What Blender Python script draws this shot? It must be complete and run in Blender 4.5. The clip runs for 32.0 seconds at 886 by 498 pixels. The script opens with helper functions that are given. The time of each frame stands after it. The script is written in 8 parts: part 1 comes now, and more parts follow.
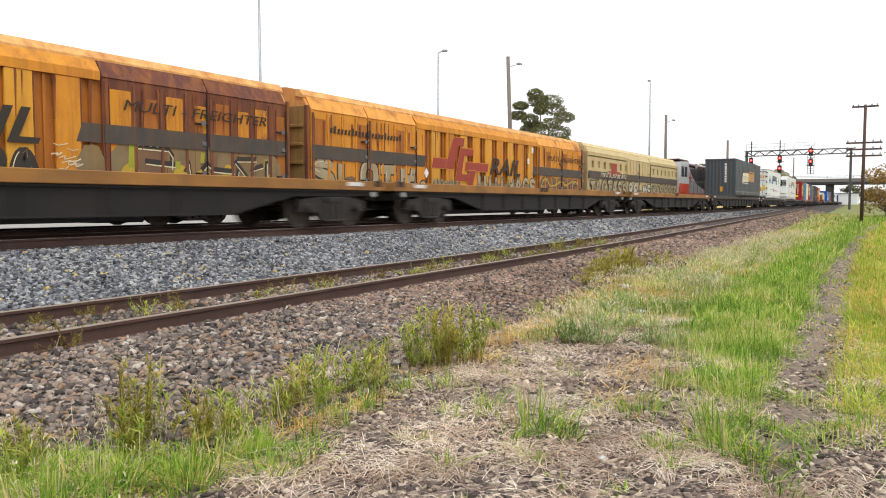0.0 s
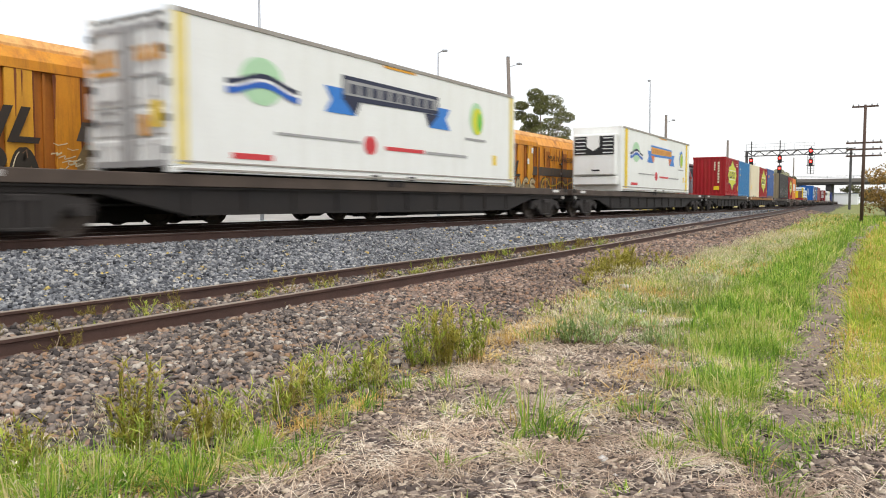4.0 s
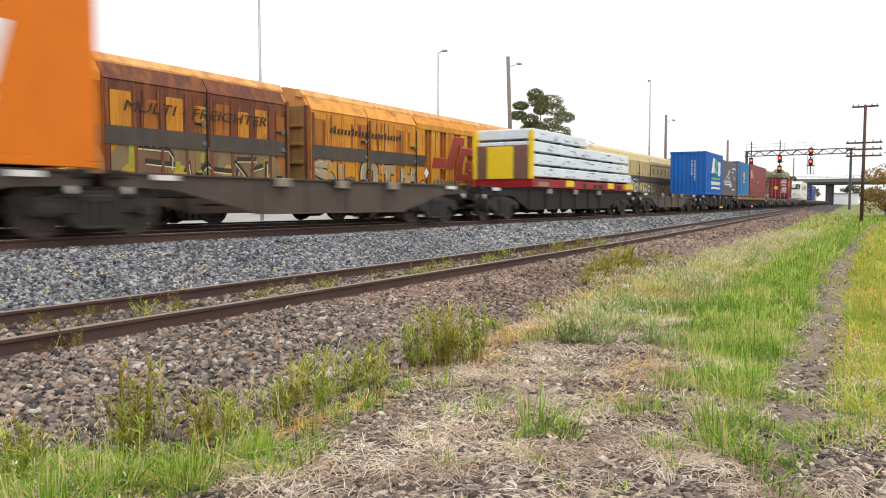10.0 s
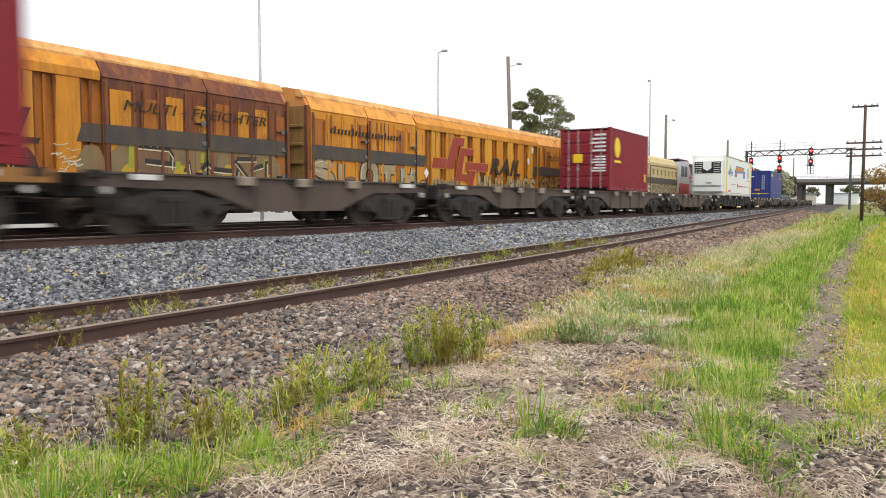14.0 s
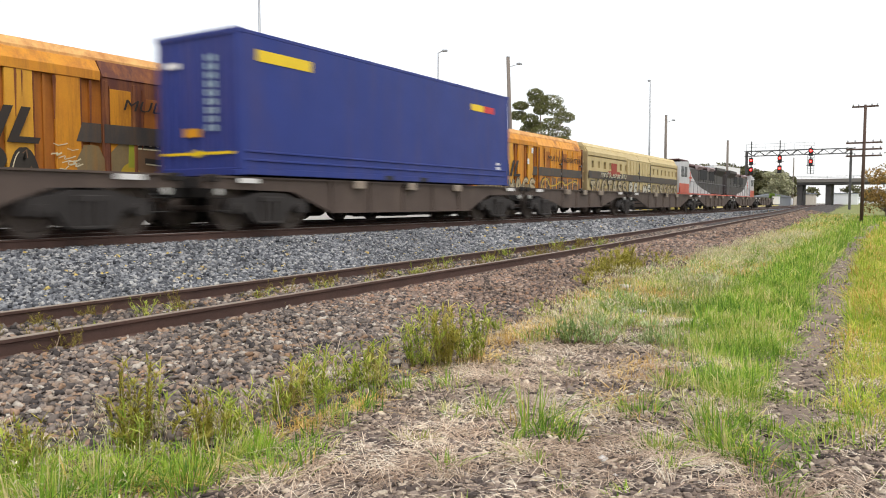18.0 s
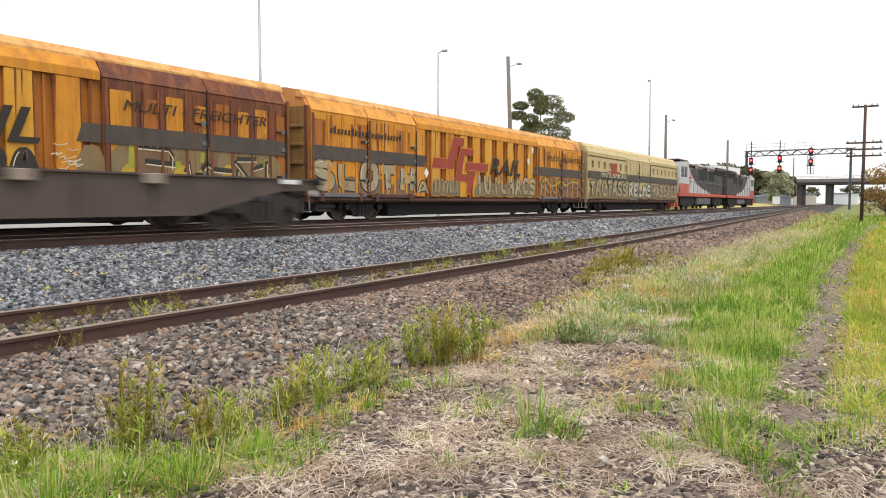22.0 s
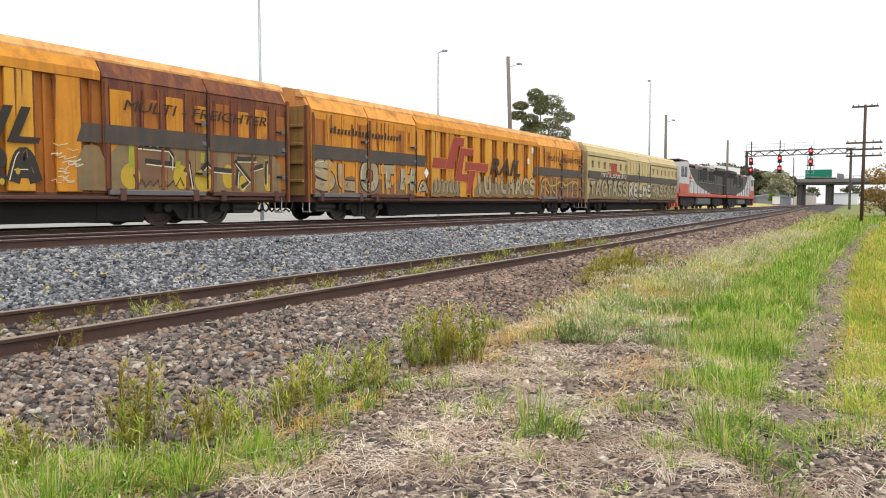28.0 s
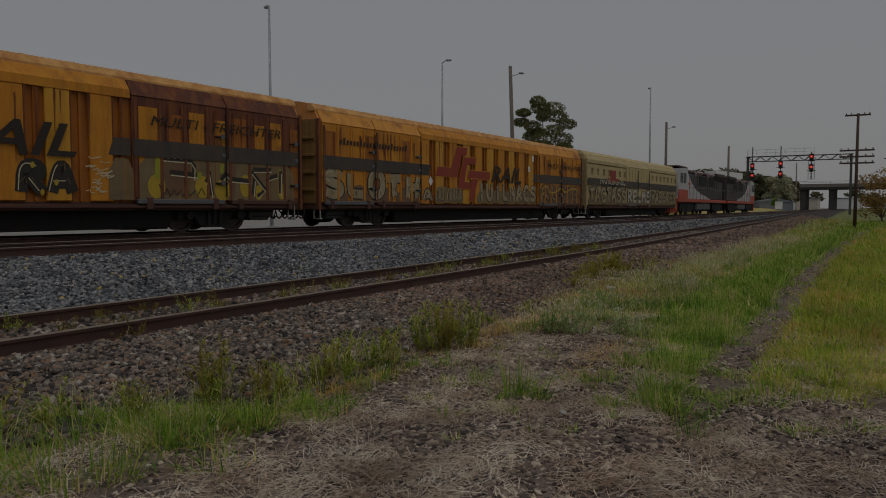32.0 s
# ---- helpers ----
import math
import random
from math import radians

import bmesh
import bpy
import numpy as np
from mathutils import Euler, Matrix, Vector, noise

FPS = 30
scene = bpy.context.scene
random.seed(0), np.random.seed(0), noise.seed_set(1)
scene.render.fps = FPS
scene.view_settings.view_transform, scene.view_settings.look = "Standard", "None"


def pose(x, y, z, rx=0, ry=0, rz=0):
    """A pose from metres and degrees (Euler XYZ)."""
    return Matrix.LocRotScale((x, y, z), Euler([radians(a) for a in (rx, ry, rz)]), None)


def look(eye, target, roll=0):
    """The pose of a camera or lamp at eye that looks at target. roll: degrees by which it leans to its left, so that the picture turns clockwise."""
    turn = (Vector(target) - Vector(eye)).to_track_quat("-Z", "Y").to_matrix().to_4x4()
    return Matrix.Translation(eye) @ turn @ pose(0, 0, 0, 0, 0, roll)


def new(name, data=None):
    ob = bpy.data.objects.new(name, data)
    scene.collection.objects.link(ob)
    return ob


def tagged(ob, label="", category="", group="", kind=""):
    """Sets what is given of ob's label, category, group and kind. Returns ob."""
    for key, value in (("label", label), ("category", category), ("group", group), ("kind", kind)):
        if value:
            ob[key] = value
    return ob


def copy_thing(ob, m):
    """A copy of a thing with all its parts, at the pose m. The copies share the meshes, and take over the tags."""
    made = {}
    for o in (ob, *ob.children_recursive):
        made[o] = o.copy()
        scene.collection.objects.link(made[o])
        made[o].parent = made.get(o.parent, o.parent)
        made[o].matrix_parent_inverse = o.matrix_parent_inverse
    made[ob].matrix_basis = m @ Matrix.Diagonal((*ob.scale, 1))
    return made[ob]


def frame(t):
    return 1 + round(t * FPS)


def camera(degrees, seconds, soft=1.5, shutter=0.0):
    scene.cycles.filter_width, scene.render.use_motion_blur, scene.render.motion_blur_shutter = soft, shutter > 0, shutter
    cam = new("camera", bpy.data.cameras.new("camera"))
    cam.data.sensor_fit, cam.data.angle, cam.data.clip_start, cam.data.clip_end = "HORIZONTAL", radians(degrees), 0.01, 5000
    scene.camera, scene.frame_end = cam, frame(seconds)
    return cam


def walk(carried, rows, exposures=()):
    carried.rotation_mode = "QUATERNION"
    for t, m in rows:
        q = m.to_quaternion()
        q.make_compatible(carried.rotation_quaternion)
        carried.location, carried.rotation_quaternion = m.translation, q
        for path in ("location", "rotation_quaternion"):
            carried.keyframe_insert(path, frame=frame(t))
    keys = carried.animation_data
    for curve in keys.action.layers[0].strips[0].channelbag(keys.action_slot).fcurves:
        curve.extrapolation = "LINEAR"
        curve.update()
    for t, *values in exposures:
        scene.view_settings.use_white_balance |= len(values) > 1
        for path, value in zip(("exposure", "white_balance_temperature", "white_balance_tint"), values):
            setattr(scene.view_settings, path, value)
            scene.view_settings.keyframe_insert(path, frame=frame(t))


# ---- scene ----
# ---- camera ----
YAW, PITCH, FOV = 32.12, -3.45, 60.33


def cam_pose(x, y, z, yaw, pitch):
    """Pose from a heading (degrees from +X towards +Y) and a pitch."""
    a, b = radians(yaw), radians(pitch)
    way = Vector((math.cos(a) * math.cos(b), math.sin(a) * math.cos(b), math.sin(b)))
    eye = Vector((x, y, z))
    return look(eye, eye + way * 10)


cam = camera(FOV, 32.0, soft=1.0, shutter=0.45)
STILL = cam_pose(0, 0, 0.58, YAW, PITCH)
walk(cam, [(0.0, STILL), (14.0, STILL), (29.0, STILL), (29.1, STILL),
           (29.5, cam_pose(-0.187, -0.130, 0.589, 32.23, -3.36)),
           (30.0, cam_pose(-0.423, -0.290, 0.605, 32.34, -3.25)),
           (30.5, cam_pose(-0.424, -0.291, 0.605, 32.34, -3.25)),
           (31.0, cam_pose(-0.675, -0.456, 0.626, 32.40, -3.17)),
           (31.5, cam_pose(-1.126, -0.741, 0.671, 32.44, -3.11)),
           (32.0, cam_pose(-1.127, -0.742, 0.671, 32.44, -3.11))],
     exposures=[(0.0, 0.0), (30.4, 0.0), (30.7, -0.24), (31.0, -0.78), (31.3, -1.35), (31.6, -1.88), (31.8, -2.22), (32.0, -2.47)])

# ---- sky and sun ----
world = bpy.data.worlds.new("overcast")
scene.world = world
world.use_nodes = True
wn = world.node_tree
wn.nodes.clear()
sky = wn.nodes.new("ShaderNodeTexSky")
sky.sky_type, sky.sun_disc = "NISHITA", False
sky.sun_elevation, sky.sun_rotation = radians(58), radians(200)
sky.air_density, sky.dust_density = 1.0, 4.0
cloud = wn.nodes.new("ShaderNodeRGB")
cloud.outputs[0].default_value = (1.0, 1.0, 1.0, 1)
b1, b2, add = wn.nodes.new("ShaderNodeBackground"), wn.nodes.new("ShaderNodeBackground"), wn.nodes.new("ShaderNodeAddShader")
b1.inputs[1].default_value, b2.inputs[1].default_value = 0.05, 0.98
wo = wn.nodes.new("ShaderNodeOutputWorld")
wn.links.new(sky.outputs[0], b1.inputs[0])
wn.links.new(cloud.outputs[0], b2.inputs[0])
wn.links.new(b1.outputs[0], add.inputs[0])
wn.links.new(b2.outputs[0], add.inputs[1])
wn.links.new(add.outputs[0], wo.inputs[0])
sun = new("sun", bpy.data.lights.new("sun", "SUN"))
sun.data.energy, sun.data.angle, sun.data.color = 1.5, radians(25), (1.0, 0.96, 0.9)
sun.matrix_world = look((0, 0, 30), (0.35 * 30, 0.42 * 30, 0))


# ---- materials ----
def nd(nt, kind, **inputs):
    n = nt.nodes.new(kind)
    for k, v in inputs.items():
        n.inputs[k.replace("_", " ")].default_value = v
    return n


def surface(name, color, rough=0.6, metal=0.0, second=None, amount=0.5, scale=3.0, grain=40.0, grain_amount=0.15,
            bump=0.2, vary=0.0, island=False, streak=None, streak_amount=0.4, spec=0.4, stretch=(1, 1, 1), translucent=0.0, ramp=(0.35, 0.68)):
    """A worn surface: broad patches of a second colour, fine grain, an optional vertical streaking, and relief."""
    m = bpy.data.materials.new(name)
    m.use_nodes = True
    nt = m.node_tree
    bs = nt.nodes["Principled BSDF"]
    co = nt.nodes.new("ShaderNodeTexCoord")
    mp = nt.nodes.new("ShaderNodeMapping")
    mp.inputs["Scale"].default_value = stretch
    nt.links.new(co.outputs["Object"], mp.inputs[0])
    n1 = nd(nt, "ShaderNodeTexNoise", Scale=scale, Detail=5.0, Roughness=0.6)
    n2 = nd(nt, "ShaderNodeTexNoise", Scale=grain, Detail=3.0, Roughness=0.6)
    nt.links.new(mp.outputs[0], n1.inputs["Vector"])
    nt.links.new(co.outputs["Object"], n2.inputs["Vector"])
    r1 = nt.nodes.new("ShaderNodeValToRGB")
    r1.color_ramp.elements[0].position, r1.color_ramp.elements[1].position = ramp
    nt.links.new(n1.outputs[0], r1.inputs[0])
    mul = nt.nodes.new("ShaderNodeMath")
    mul.operation, mul.inputs[1].default_value = "MULTIPLY", amount
    nt.links.new(r1.outputs[0], mul.inputs[0])
    mix = nt.nodes.new("ShaderNodeMixRGB")
    c2 = second or tuple(c * 0.55 for c in color)
    mix.inputs[1].default_value, mix.inputs[2].default_value = (*color, 1), (*c2, 1)
    nt.links.new(mul.outputs[0], mix.inputs[0])
    last = mix
    if streak:
        ms = nt.nodes.new("ShaderNodeMapping")
        ms.inputs["Scale"].default_value = (2.2, 2.2, 0.16)
        nt.links.new(co.outputs["Object"], ms.inputs[0])
        n3 = nd(nt, "ShaderNodeTexNoise", Scale=2.0, Detail=6.0, Roughness=0.7)
        nt.links.new(ms.outputs[0], n3.inputs["Vector"])
        r3 = nt.nodes.new("ShaderNodeValToRGB")
        r3.color_ramp.elements[0].position, r3.color_ramp.elements[1].position = 0.46, 0.72
        nt.links.new(n3.outputs[0], r3.inputs[0])
        m3 = nt.nodes.new("ShaderNodeMath")
        m3.operation, m3.inputs[1].default_value = "MULTIPLY", streak_amount
        nt.links.new(r3.outputs[0], m3.inputs[0])
        x3 = nt.nodes.new("ShaderNodeMixRGB")
        x3.inputs[2].default_value = (*streak, 1)
        nt.links.new(m3.outputs[0], x3.inputs[0])
        nt.links.new(last.outputs[0], x3.inputs[1])
        last = x3
    hs = nt.nodes.new("ShaderNodeHueSaturation")
    nt.links.new(last.outputs[0], hs.inputs["Color"])
    mr = nd(nt, "ShaderNodeMapRange")
    mr.inputs[3].default_value, mr.inputs[4].default_value = 1 - grain_amount, 1 + grain_amount
    nt.links.new(n2.outputs[0], mr.inputs[0])
    val = mr
    if vary or island:
        src = nt.nodes.new("ShaderNodeNewGeometry") if island else nt.nodes.new("ShaderNodeObjectInfo")
        mv = nd(nt, "ShaderNodeMapRange")
        mv.inputs[3].default_value, mv.inputs[4].default_value = 1 - vary, 1 + vary
        nt.links.new(src.outputs["Random Per Island" if island else "Random"], mv.inputs[0])
        mm = nt.nodes.new("ShaderNodeMath")
        mm.operation = "MULTIPLY"
        nt.links.new(mr.outputs[0], mm.inputs[0])
        nt.links.new(mv.outputs[0], mm.inputs[1])
        val = mm
    nt.links.new(val.outputs[0], hs.inputs["Value"])
    nt.links.new(hs.outputs[0], bs.inputs["Base Color"])
    bs.inputs["Metallic"].default_value = metal
    bs.inputs["Specular IOR Level"].default_value = spec
    rr = nd(nt, "ShaderNodeMapRange")
    rr.inputs[3].default_value, rr.inputs[4].default_value = max(0.05, rough - 0.12), min(1, rough + 0.12)
    nt.links.new(n1.outputs[0], rr.inputs[0])
    nt.links.new(rr.outputs[0], bs.inputs["Roughness"])
    if bump:
        bp = nd(nt, "ShaderNodeBump", Strength=bump, Distance=0.02)
        nt.links.new(n2.outputs[0], bp.inputs["Height"])
        nt.links.new(bp.outputs[0], bs.inputs["Normal"])
    if translucent:
        tr = nt.nodes.new("ShaderNodeBsdfTranslucent")
        ms2 = nt.nodes.new("ShaderNodeMixShader")
        ms2.inputs[0].default_value = translucent
        nt.links.new(hs.outputs[0], tr.inputs[0])
        nt.links.new(bs.outputs[0], ms2.inputs[1])
        nt.links.new(tr.outputs[0], ms2.inputs[2])
        nt.links.new(ms2.outputs[0], nt.nodes["Material Output"].inputs[0])
    return m


def glow(name, color, strength):
    m = bpy.data.materials.new(name)
    m.use_nodes = True
    bs = m.node_tree.nodes["Principled BSDF"]
    bs.inputs["Base Color"].default_value = (*color, 1)
    bs.inputs["Emission Color"].default_value = (*color, 1)
    bs.inputs["Emission Strength"].default_value = strength
    return m


# ---- mesh tools ----
class Shape:
    """Collects vertices and faces of one mesh."""

    def __init__(self):
        self.v, self.f = [], []

    def add(self, verts, faces):
        n = len(self.v)
        self.v += [tuple(p) for p in verts]
        self.f += [tuple(i + n for i in f) for f in faces]
        return self

    def box(self, x0, x1, y0, y1, z0, z1, c=0.0):
        """A box, with chamfered edges when c is given."""
        if c <= 0:
            return self.add([(x, y, z) for x in (x0, x1) for y in (y0, y1) for z in (z0, z1)],
                            [(0, 1, 3, 2), (4, 6, 7, 5), (0, 4, 5, 1), (2, 3, 7, 6), (0, 2, 6, 4), (1, 5, 7, 3)])
        lo, hi = (x0, y0, z0), (x1, y1, z1)
        c = min(c, *(0.45 * (b - a) for a, b in zip(lo, hi)))
        verts, idx = [], {}
        for sx in (0, 1):
            for sy in (0, 1):
                for sz in (0, 1):
                    for ax in range(3):
                        p = []
                        for k, s in enumerate((sx, sy, sz)):
                            e = (lo[k], hi[k])[s]
                            p.append(e if k == ax else e + (c if s == 0 else -c))
                        idx[sx, sy, sz, ax] = len(verts)
                        verts.append(p)
        faces = []
        for ax in range(3):
            o = [k for k in range(3) if k != ax]
            for s in (0, 1):
                q = []
                for u, w in ((0, 0), (0, 1), (1, 1), (1, 0)):
                    key = [0, 0, 0]
                    key[ax], key[o[0]], key[o[1]] = s, u, w
                    q.append(idx[(*key, ax)])
                faces.append(q if (s == 0) == (ax != 1) else q[::-1])
        for a in range(3):
            for b in range(a + 1, 3):
                k3 = 3 - a - b
                for s in (0, 1):
                    for u in (0, 1):
                        def at(w, ax):
                            key = [0, 0, 0]
                            key[a], key[b], key[k3] = s, u, w
                            return idx[(*key, ax)]
                        faces.append((at(0, a), at(1, a), at(1, b), at(0, b)))
        for sx in (0, 1):
            for sy in (0, 1):
                for sz in (0, 1):
                    faces.append(tuple(idx[sx, sy, sz, ax] for ax in range(3)))
        return self.add(verts, faces)

    def prism(self, outline, a0, a1, axis="y"):
        """An outline drawn out along an axis. axis y: outline of (x, z); x: (y, z); z: (x, y)."""
        def put(u, w, a):
            return {"y": (u, a, w), "x": (a, u, w), "z": (u, w, a)}[axis]
        n = len(outline)
        verts = [put(u, w, a0) for u, w in outline] + [put(u, w, a1) for u, w in outline]
        faces = [tuple(range(n))[::-1], tuple(range(n, 2 * n))]
        faces += [(i, (i + 1) % n, n + (i + 1) % n, n + i) for i in range(n)]
        return self.add(verts, faces)

    def rod(self, p, q, r, r2=None, n=8, caps=True):
        """A round bar from p to q."""
        p, q = Vector(p), Vector(q)
        r2 = r if r2 is None else r2
        d = (q - p).normalized()
        u = d.orthogonal().normalized()
        w = d.cross(u)
        ring = [(math.cos(2 * math.pi * i / n), math.sin(2 * math.pi * i / n)) for i in range(n)]
        verts = [p + (u * c + w * s) * r for c, s in ring] + [q + (u * c + w * s) * r2 for c, s in ring]
        faces = [(i, (i + 1) % n, n + (i + 1) % n, n + i) for i in range(n)]
        if caps:
            faces += [tuple(range(n))[::-1], tuple(range(n, 2 * n))]
        return self.add(verts, faces)

    def turned(self, profile, center, axis="y", n=20):
        """A turned body: profile of (radius, along) round an axis through center."""
        cx, cy, cz = center
        verts, faces = [], []
        for r, a in profile:
            for i in range(n):
                c, s = math.cos(2 * math.pi * i / n) * r, math.sin(2 * math.pi * i / n) * r
                verts.append({"y": (cx + c, cy + a, cz + s), "x": (cx + a, cy + c, cz + s), "z": (cx + c, cy + s, cz + a)}[axis])
        for k in range(len(profile) - 1):
            for i in range(n):
                j = (i + 1) % n
                faces.append((k * n + i, k * n + j, (k + 1) * n + j, (k + 1) * n + i))
        faces += [tuple(range(n))[::-1], tuple(range((len(profile) - 1) * n, len(profile) * n))]
        return self.add(verts, faces)

    def mesh(self, name, material, smooth=False):
        me = bpy.data.meshes.new(name)
        me.from_pydata(self.v, [], self.f)
        me.materials.append(material)
        me.update()
        bm = bmesh.new()
        bm.from_mesh(me)
        bmesh.ops.recalc_face_normals(bm, faces=bm.faces)
        bm.to_mesh(me)
        bm.free()
        if smooth:
            me.shade_smooth()
        return me


def part(name, shape, material, parent=None, label="", smooth=False, at=None, kind=""):
    """Links a Shape, or a ready mesh, as one mesh object under its thing."""
    me = shape if isinstance(shape, bpy.types.Mesh) else shape.mesh(name, material, smooth)
    ob = new(name, me)
    ob.parent = parent
    if at is not None:
        ob.matrix_basis = at
    return tagged(ob, label, kind=kind)


def thing(name, label, category, m=None, group="", kind=""):
    ob = new(name)
    ob.empty_display_size = 0.3
    if m is not None:
        ob.matrix_basis = m
    return tagged(ob, label, category, group, kind)


def letters(name, text, size, material, parent, at, depth=0.004, shear=0.0, label="", width=None, bold=0.0):
    """Raised lettering in the built-in font; at: the pose of its lower left corner."""
    cu = bpy.data.curves.new(name, "FONT")
    cu.body, cu.size, cu.shear, cu.extrude, cu.resolution_u = text, size, shear, depth, 2
    cu.offset = bold
    tmp = bpy.data.objects.new(name, cu)
    scene.collection.objects.link(tmp)
    me = bpy.data.meshes.new_from_object(tmp.evaluated_get(bpy.context.evaluated_depsgraph_get()))
    bpy.data.objects.remove(tmp)
    me.materials.clear()
    me.materials.append(material)
    if width:
        xs = [v.co.x for v in me.vertices]
        k = width / (max(xs) - min(xs))
        for v in me.vertices:
            v.co.x *= k
    # one mesh for each letter
    bm = bmesh.new()
    bm.from_mesh(me)
    seen, first = set(), None
    for v in bm.verts:
        if v.index in seen:
            continue
        ring, todo = [], [v]
        seen.add(v.index)
        while todo:
            w = todo.pop()
            ring.append(w)
            for e in w.link_edges:
                o = e.other_vert(w)
                if o.index not in seen:
                    seen.add(o.index)
                    todo.append(o)
        at_index = {w.index: i for i, w in enumerate(ring)}
        faces = [[at_index[w.index] for w in f.verts] for f in bm.faces if f.verts[0].index in at_index]
        s = Shape().add([w.co for w in ring], faces)
        first = part("letter", s, material, parent, "" if first else label, at=at)
    bm.free()
    return first


# ---- track plan: metres along X, offset to the left of the main line ----
BEND, BEND_END = 0.0003, 100.0


def bend(x):
    if x <= 0:
        return 0.0
    if x <= BEND_END:
        return BEND * x * x
    return BEND * BEND_END ** 2 + 2 * BEND * BEND_END * (x - BEND_END)


MAIN_Y, SECOND_Y = 12.98, 16.98


def siding_y(x):
    if x < -20:
        gap = 7.12
    elif x < 50:
        gap = 6.2 - 0.046 * x
    else:
        gap = 3.9 - 0.026 * (x - 50)
    return MAIN_Y + bend(x) - gap


def siding_z(x):
    return -0.5 + 0.42 * min(1, max(0, (x - 20) / 120))


def on_track(x, length, y0=MAIN_Y):
    """Pose of a vehicle whose rear end stands at x."""
    ya, yb = y0 + bend(x), y0 + bend(x + length)
    return pose(x, ya, 0, 0, 0, math.degrees(math.atan2(yb - ya, length)))


# ---- palette ----
STEEL_RAIL = surface("rail_steel", (0.1, 0.055, 0.042), 0.75, 0.1, (0.06, 0.035, 0.03), 0.6, 2.0, 60, 0.25, 0.3)
RAIL_TOP = surface("worn_rail_head", (0.36, 0.32, 0.29), 0.38, 0.7, (0.22, 0.16, 0.13), 0.5, 1.5, 50, 0.15, 0.1)
RAIL_DULL = surface("dull_rail_head", (0.3, 0.25, 0.2), 0.6, 0.3, (0.2, 0.13, 0.1), 0.5, 1.5, 50, 0.15, 0.1)
# Both ballast beds are darkened in colour to shade the gaps between stones.
BALLAST_BED = surface("grey_bed_with_gap_shade", (0.07, 0.07, 0.074), 0.95, 0, (0.03, 0.03, 0.034), 0.8, 9.0, 26.0, 0.7, 1.0)
BROWN_BED = surface("brown_bed_with_gap_shade", (0.06, 0.048, 0.043), 0.95, 0, (0.028, 0.023, 0.022), 0.8, 8.0, 24.0, 0.65, 1.0)
SOIL = surface("litter_soil", (0.26, 0.2, 0.16), 0.95, 0, (0.12, 0.09, 0.078), 0.8, 5.0, 60.0, 0.6, 1.0)
PATH_SOIL = surface("path_soil", (0.24, 0.185, 0.145), 0.95, 0, (0.14, 0.105, 0.085), 0.7, 2.0, 34.0, 0.4, 0.8)
GRASS_SOIL = surface("grassy_soil", (0.16, 0.2, 0.05), 0.95, 0, (0.24, 0.2, 0.08), 0.7, 0.8, 22.0, 0.5, 0.9)
ROAD = surface("pale_road", (0.34, 0.325, 0.3), 0.9, 0, (0.2, 0.18, 0.16), 0.6, 0.4, 12.0, 0.15, 0.3)
BOGIE = surface("dusty_bogie_steel", (0.034, 0.029, 0.027), 0.8, 0.0, (0.018, 0.016, 0.015), 0.6, 2.5, 30, 0.3, 0.3)
UNDER = surface("grimy_underframe", (0.013, 0.012, 0.0115), 0.85, 0.0, (0.028, 0.022, 0.019), 0.6, 1.5, 30, 0.3, 0.3)
SILL = surface("dusty_brown_sill", (0.105, 0.076, 0.063), 0.7, 0.1, (0.06, 0.044, 0.037), 0.7, 0.8, 30, 0.2, 0.2, streak=(0.15, 0.11, 0.08), streak_amount=0.4)
DARK_SILL = surface("black_grimy_sill", (0.014, 0.012, 0.012), 0.8, 0.0, (0.03, 0.024, 0.021), 0.7, 0.8, 30, 0.2, 0.2)
DECK_WOOD = surface("orange_brown_deck", (0.38, 0.17, 0.035), 0.7, 0, (0.17, 0.085, 0.035), 0.7, 1.4, 30, 0.25, 0.3, streak=(0.12, 0.07, 0.04), streak_amount=0.5)
DECK_GREY = surface("grey_brown_deck", (0.085, 0.062, 0.048), 0.75, 0, (0.045, 0.033, 0.027), 0.7, 1.4, 30, 0.25, 0.3)
WHEEL = surface("wheel_steel", (0.1, 0.08, 0.07), 0.6, 0.5, (0.06, 0.045, 0.035), 0.6, 5, 40, 0.2, 0.2)
BRIGHT = surface("bright_bare_steel", (0.55, 0.54, 0.52), 0.45, 0.4, (0.4, 0.39, 0.37), 0.4, 5, 40, 0.1, 0.1)


# ---- ground ----
def mesh_arrays(name, verts, faces, material):
    """A large mesh from arrays of points and of faces with equal numbers of corners."""
    me = bpy.data.meshes.new(name)
    n, k = faces.shape
    me.vertices.add(len(verts))
    me.vertices.foreach_set("co", np.ascontiguousarray(verts, dtype=np.float32).ravel())
    me.loops.add(n * k)
    me.loops.foreach_set("vertex_index", np.ascontiguousarray(faces, dtype=np.int32).ravel())
    me.polygons.add(n)
    me.polygons.foreach_set("loop_start", np.arange(0, n * k, k, dtype=np.int32))
    me.update(calc_edges=True)
    me.validate()
    me.materials.append(material)
    return me


def lerp_table(v, table):
    return float(np.interp(v, [a for a, _ in table], [b for _, b in table]))


def path_y(x):
    """The worn footpath's middle line."""
    return lerp_table(x, ((0, 0.25), (3, 0.45), (5.4, 0.67), (6.1, 0.73), (7.1, 0.75), (8.3, 0.82), (10, 0.91), (12.6, 1.11), (16.8, 1.35), (22.6, 1.56), (34, 1.98), (52, 2.35), (75, 1.6), (200, -20)))


def wheel_track_y(x):
    return path_y(x) - 1.9 - 0.012 * x


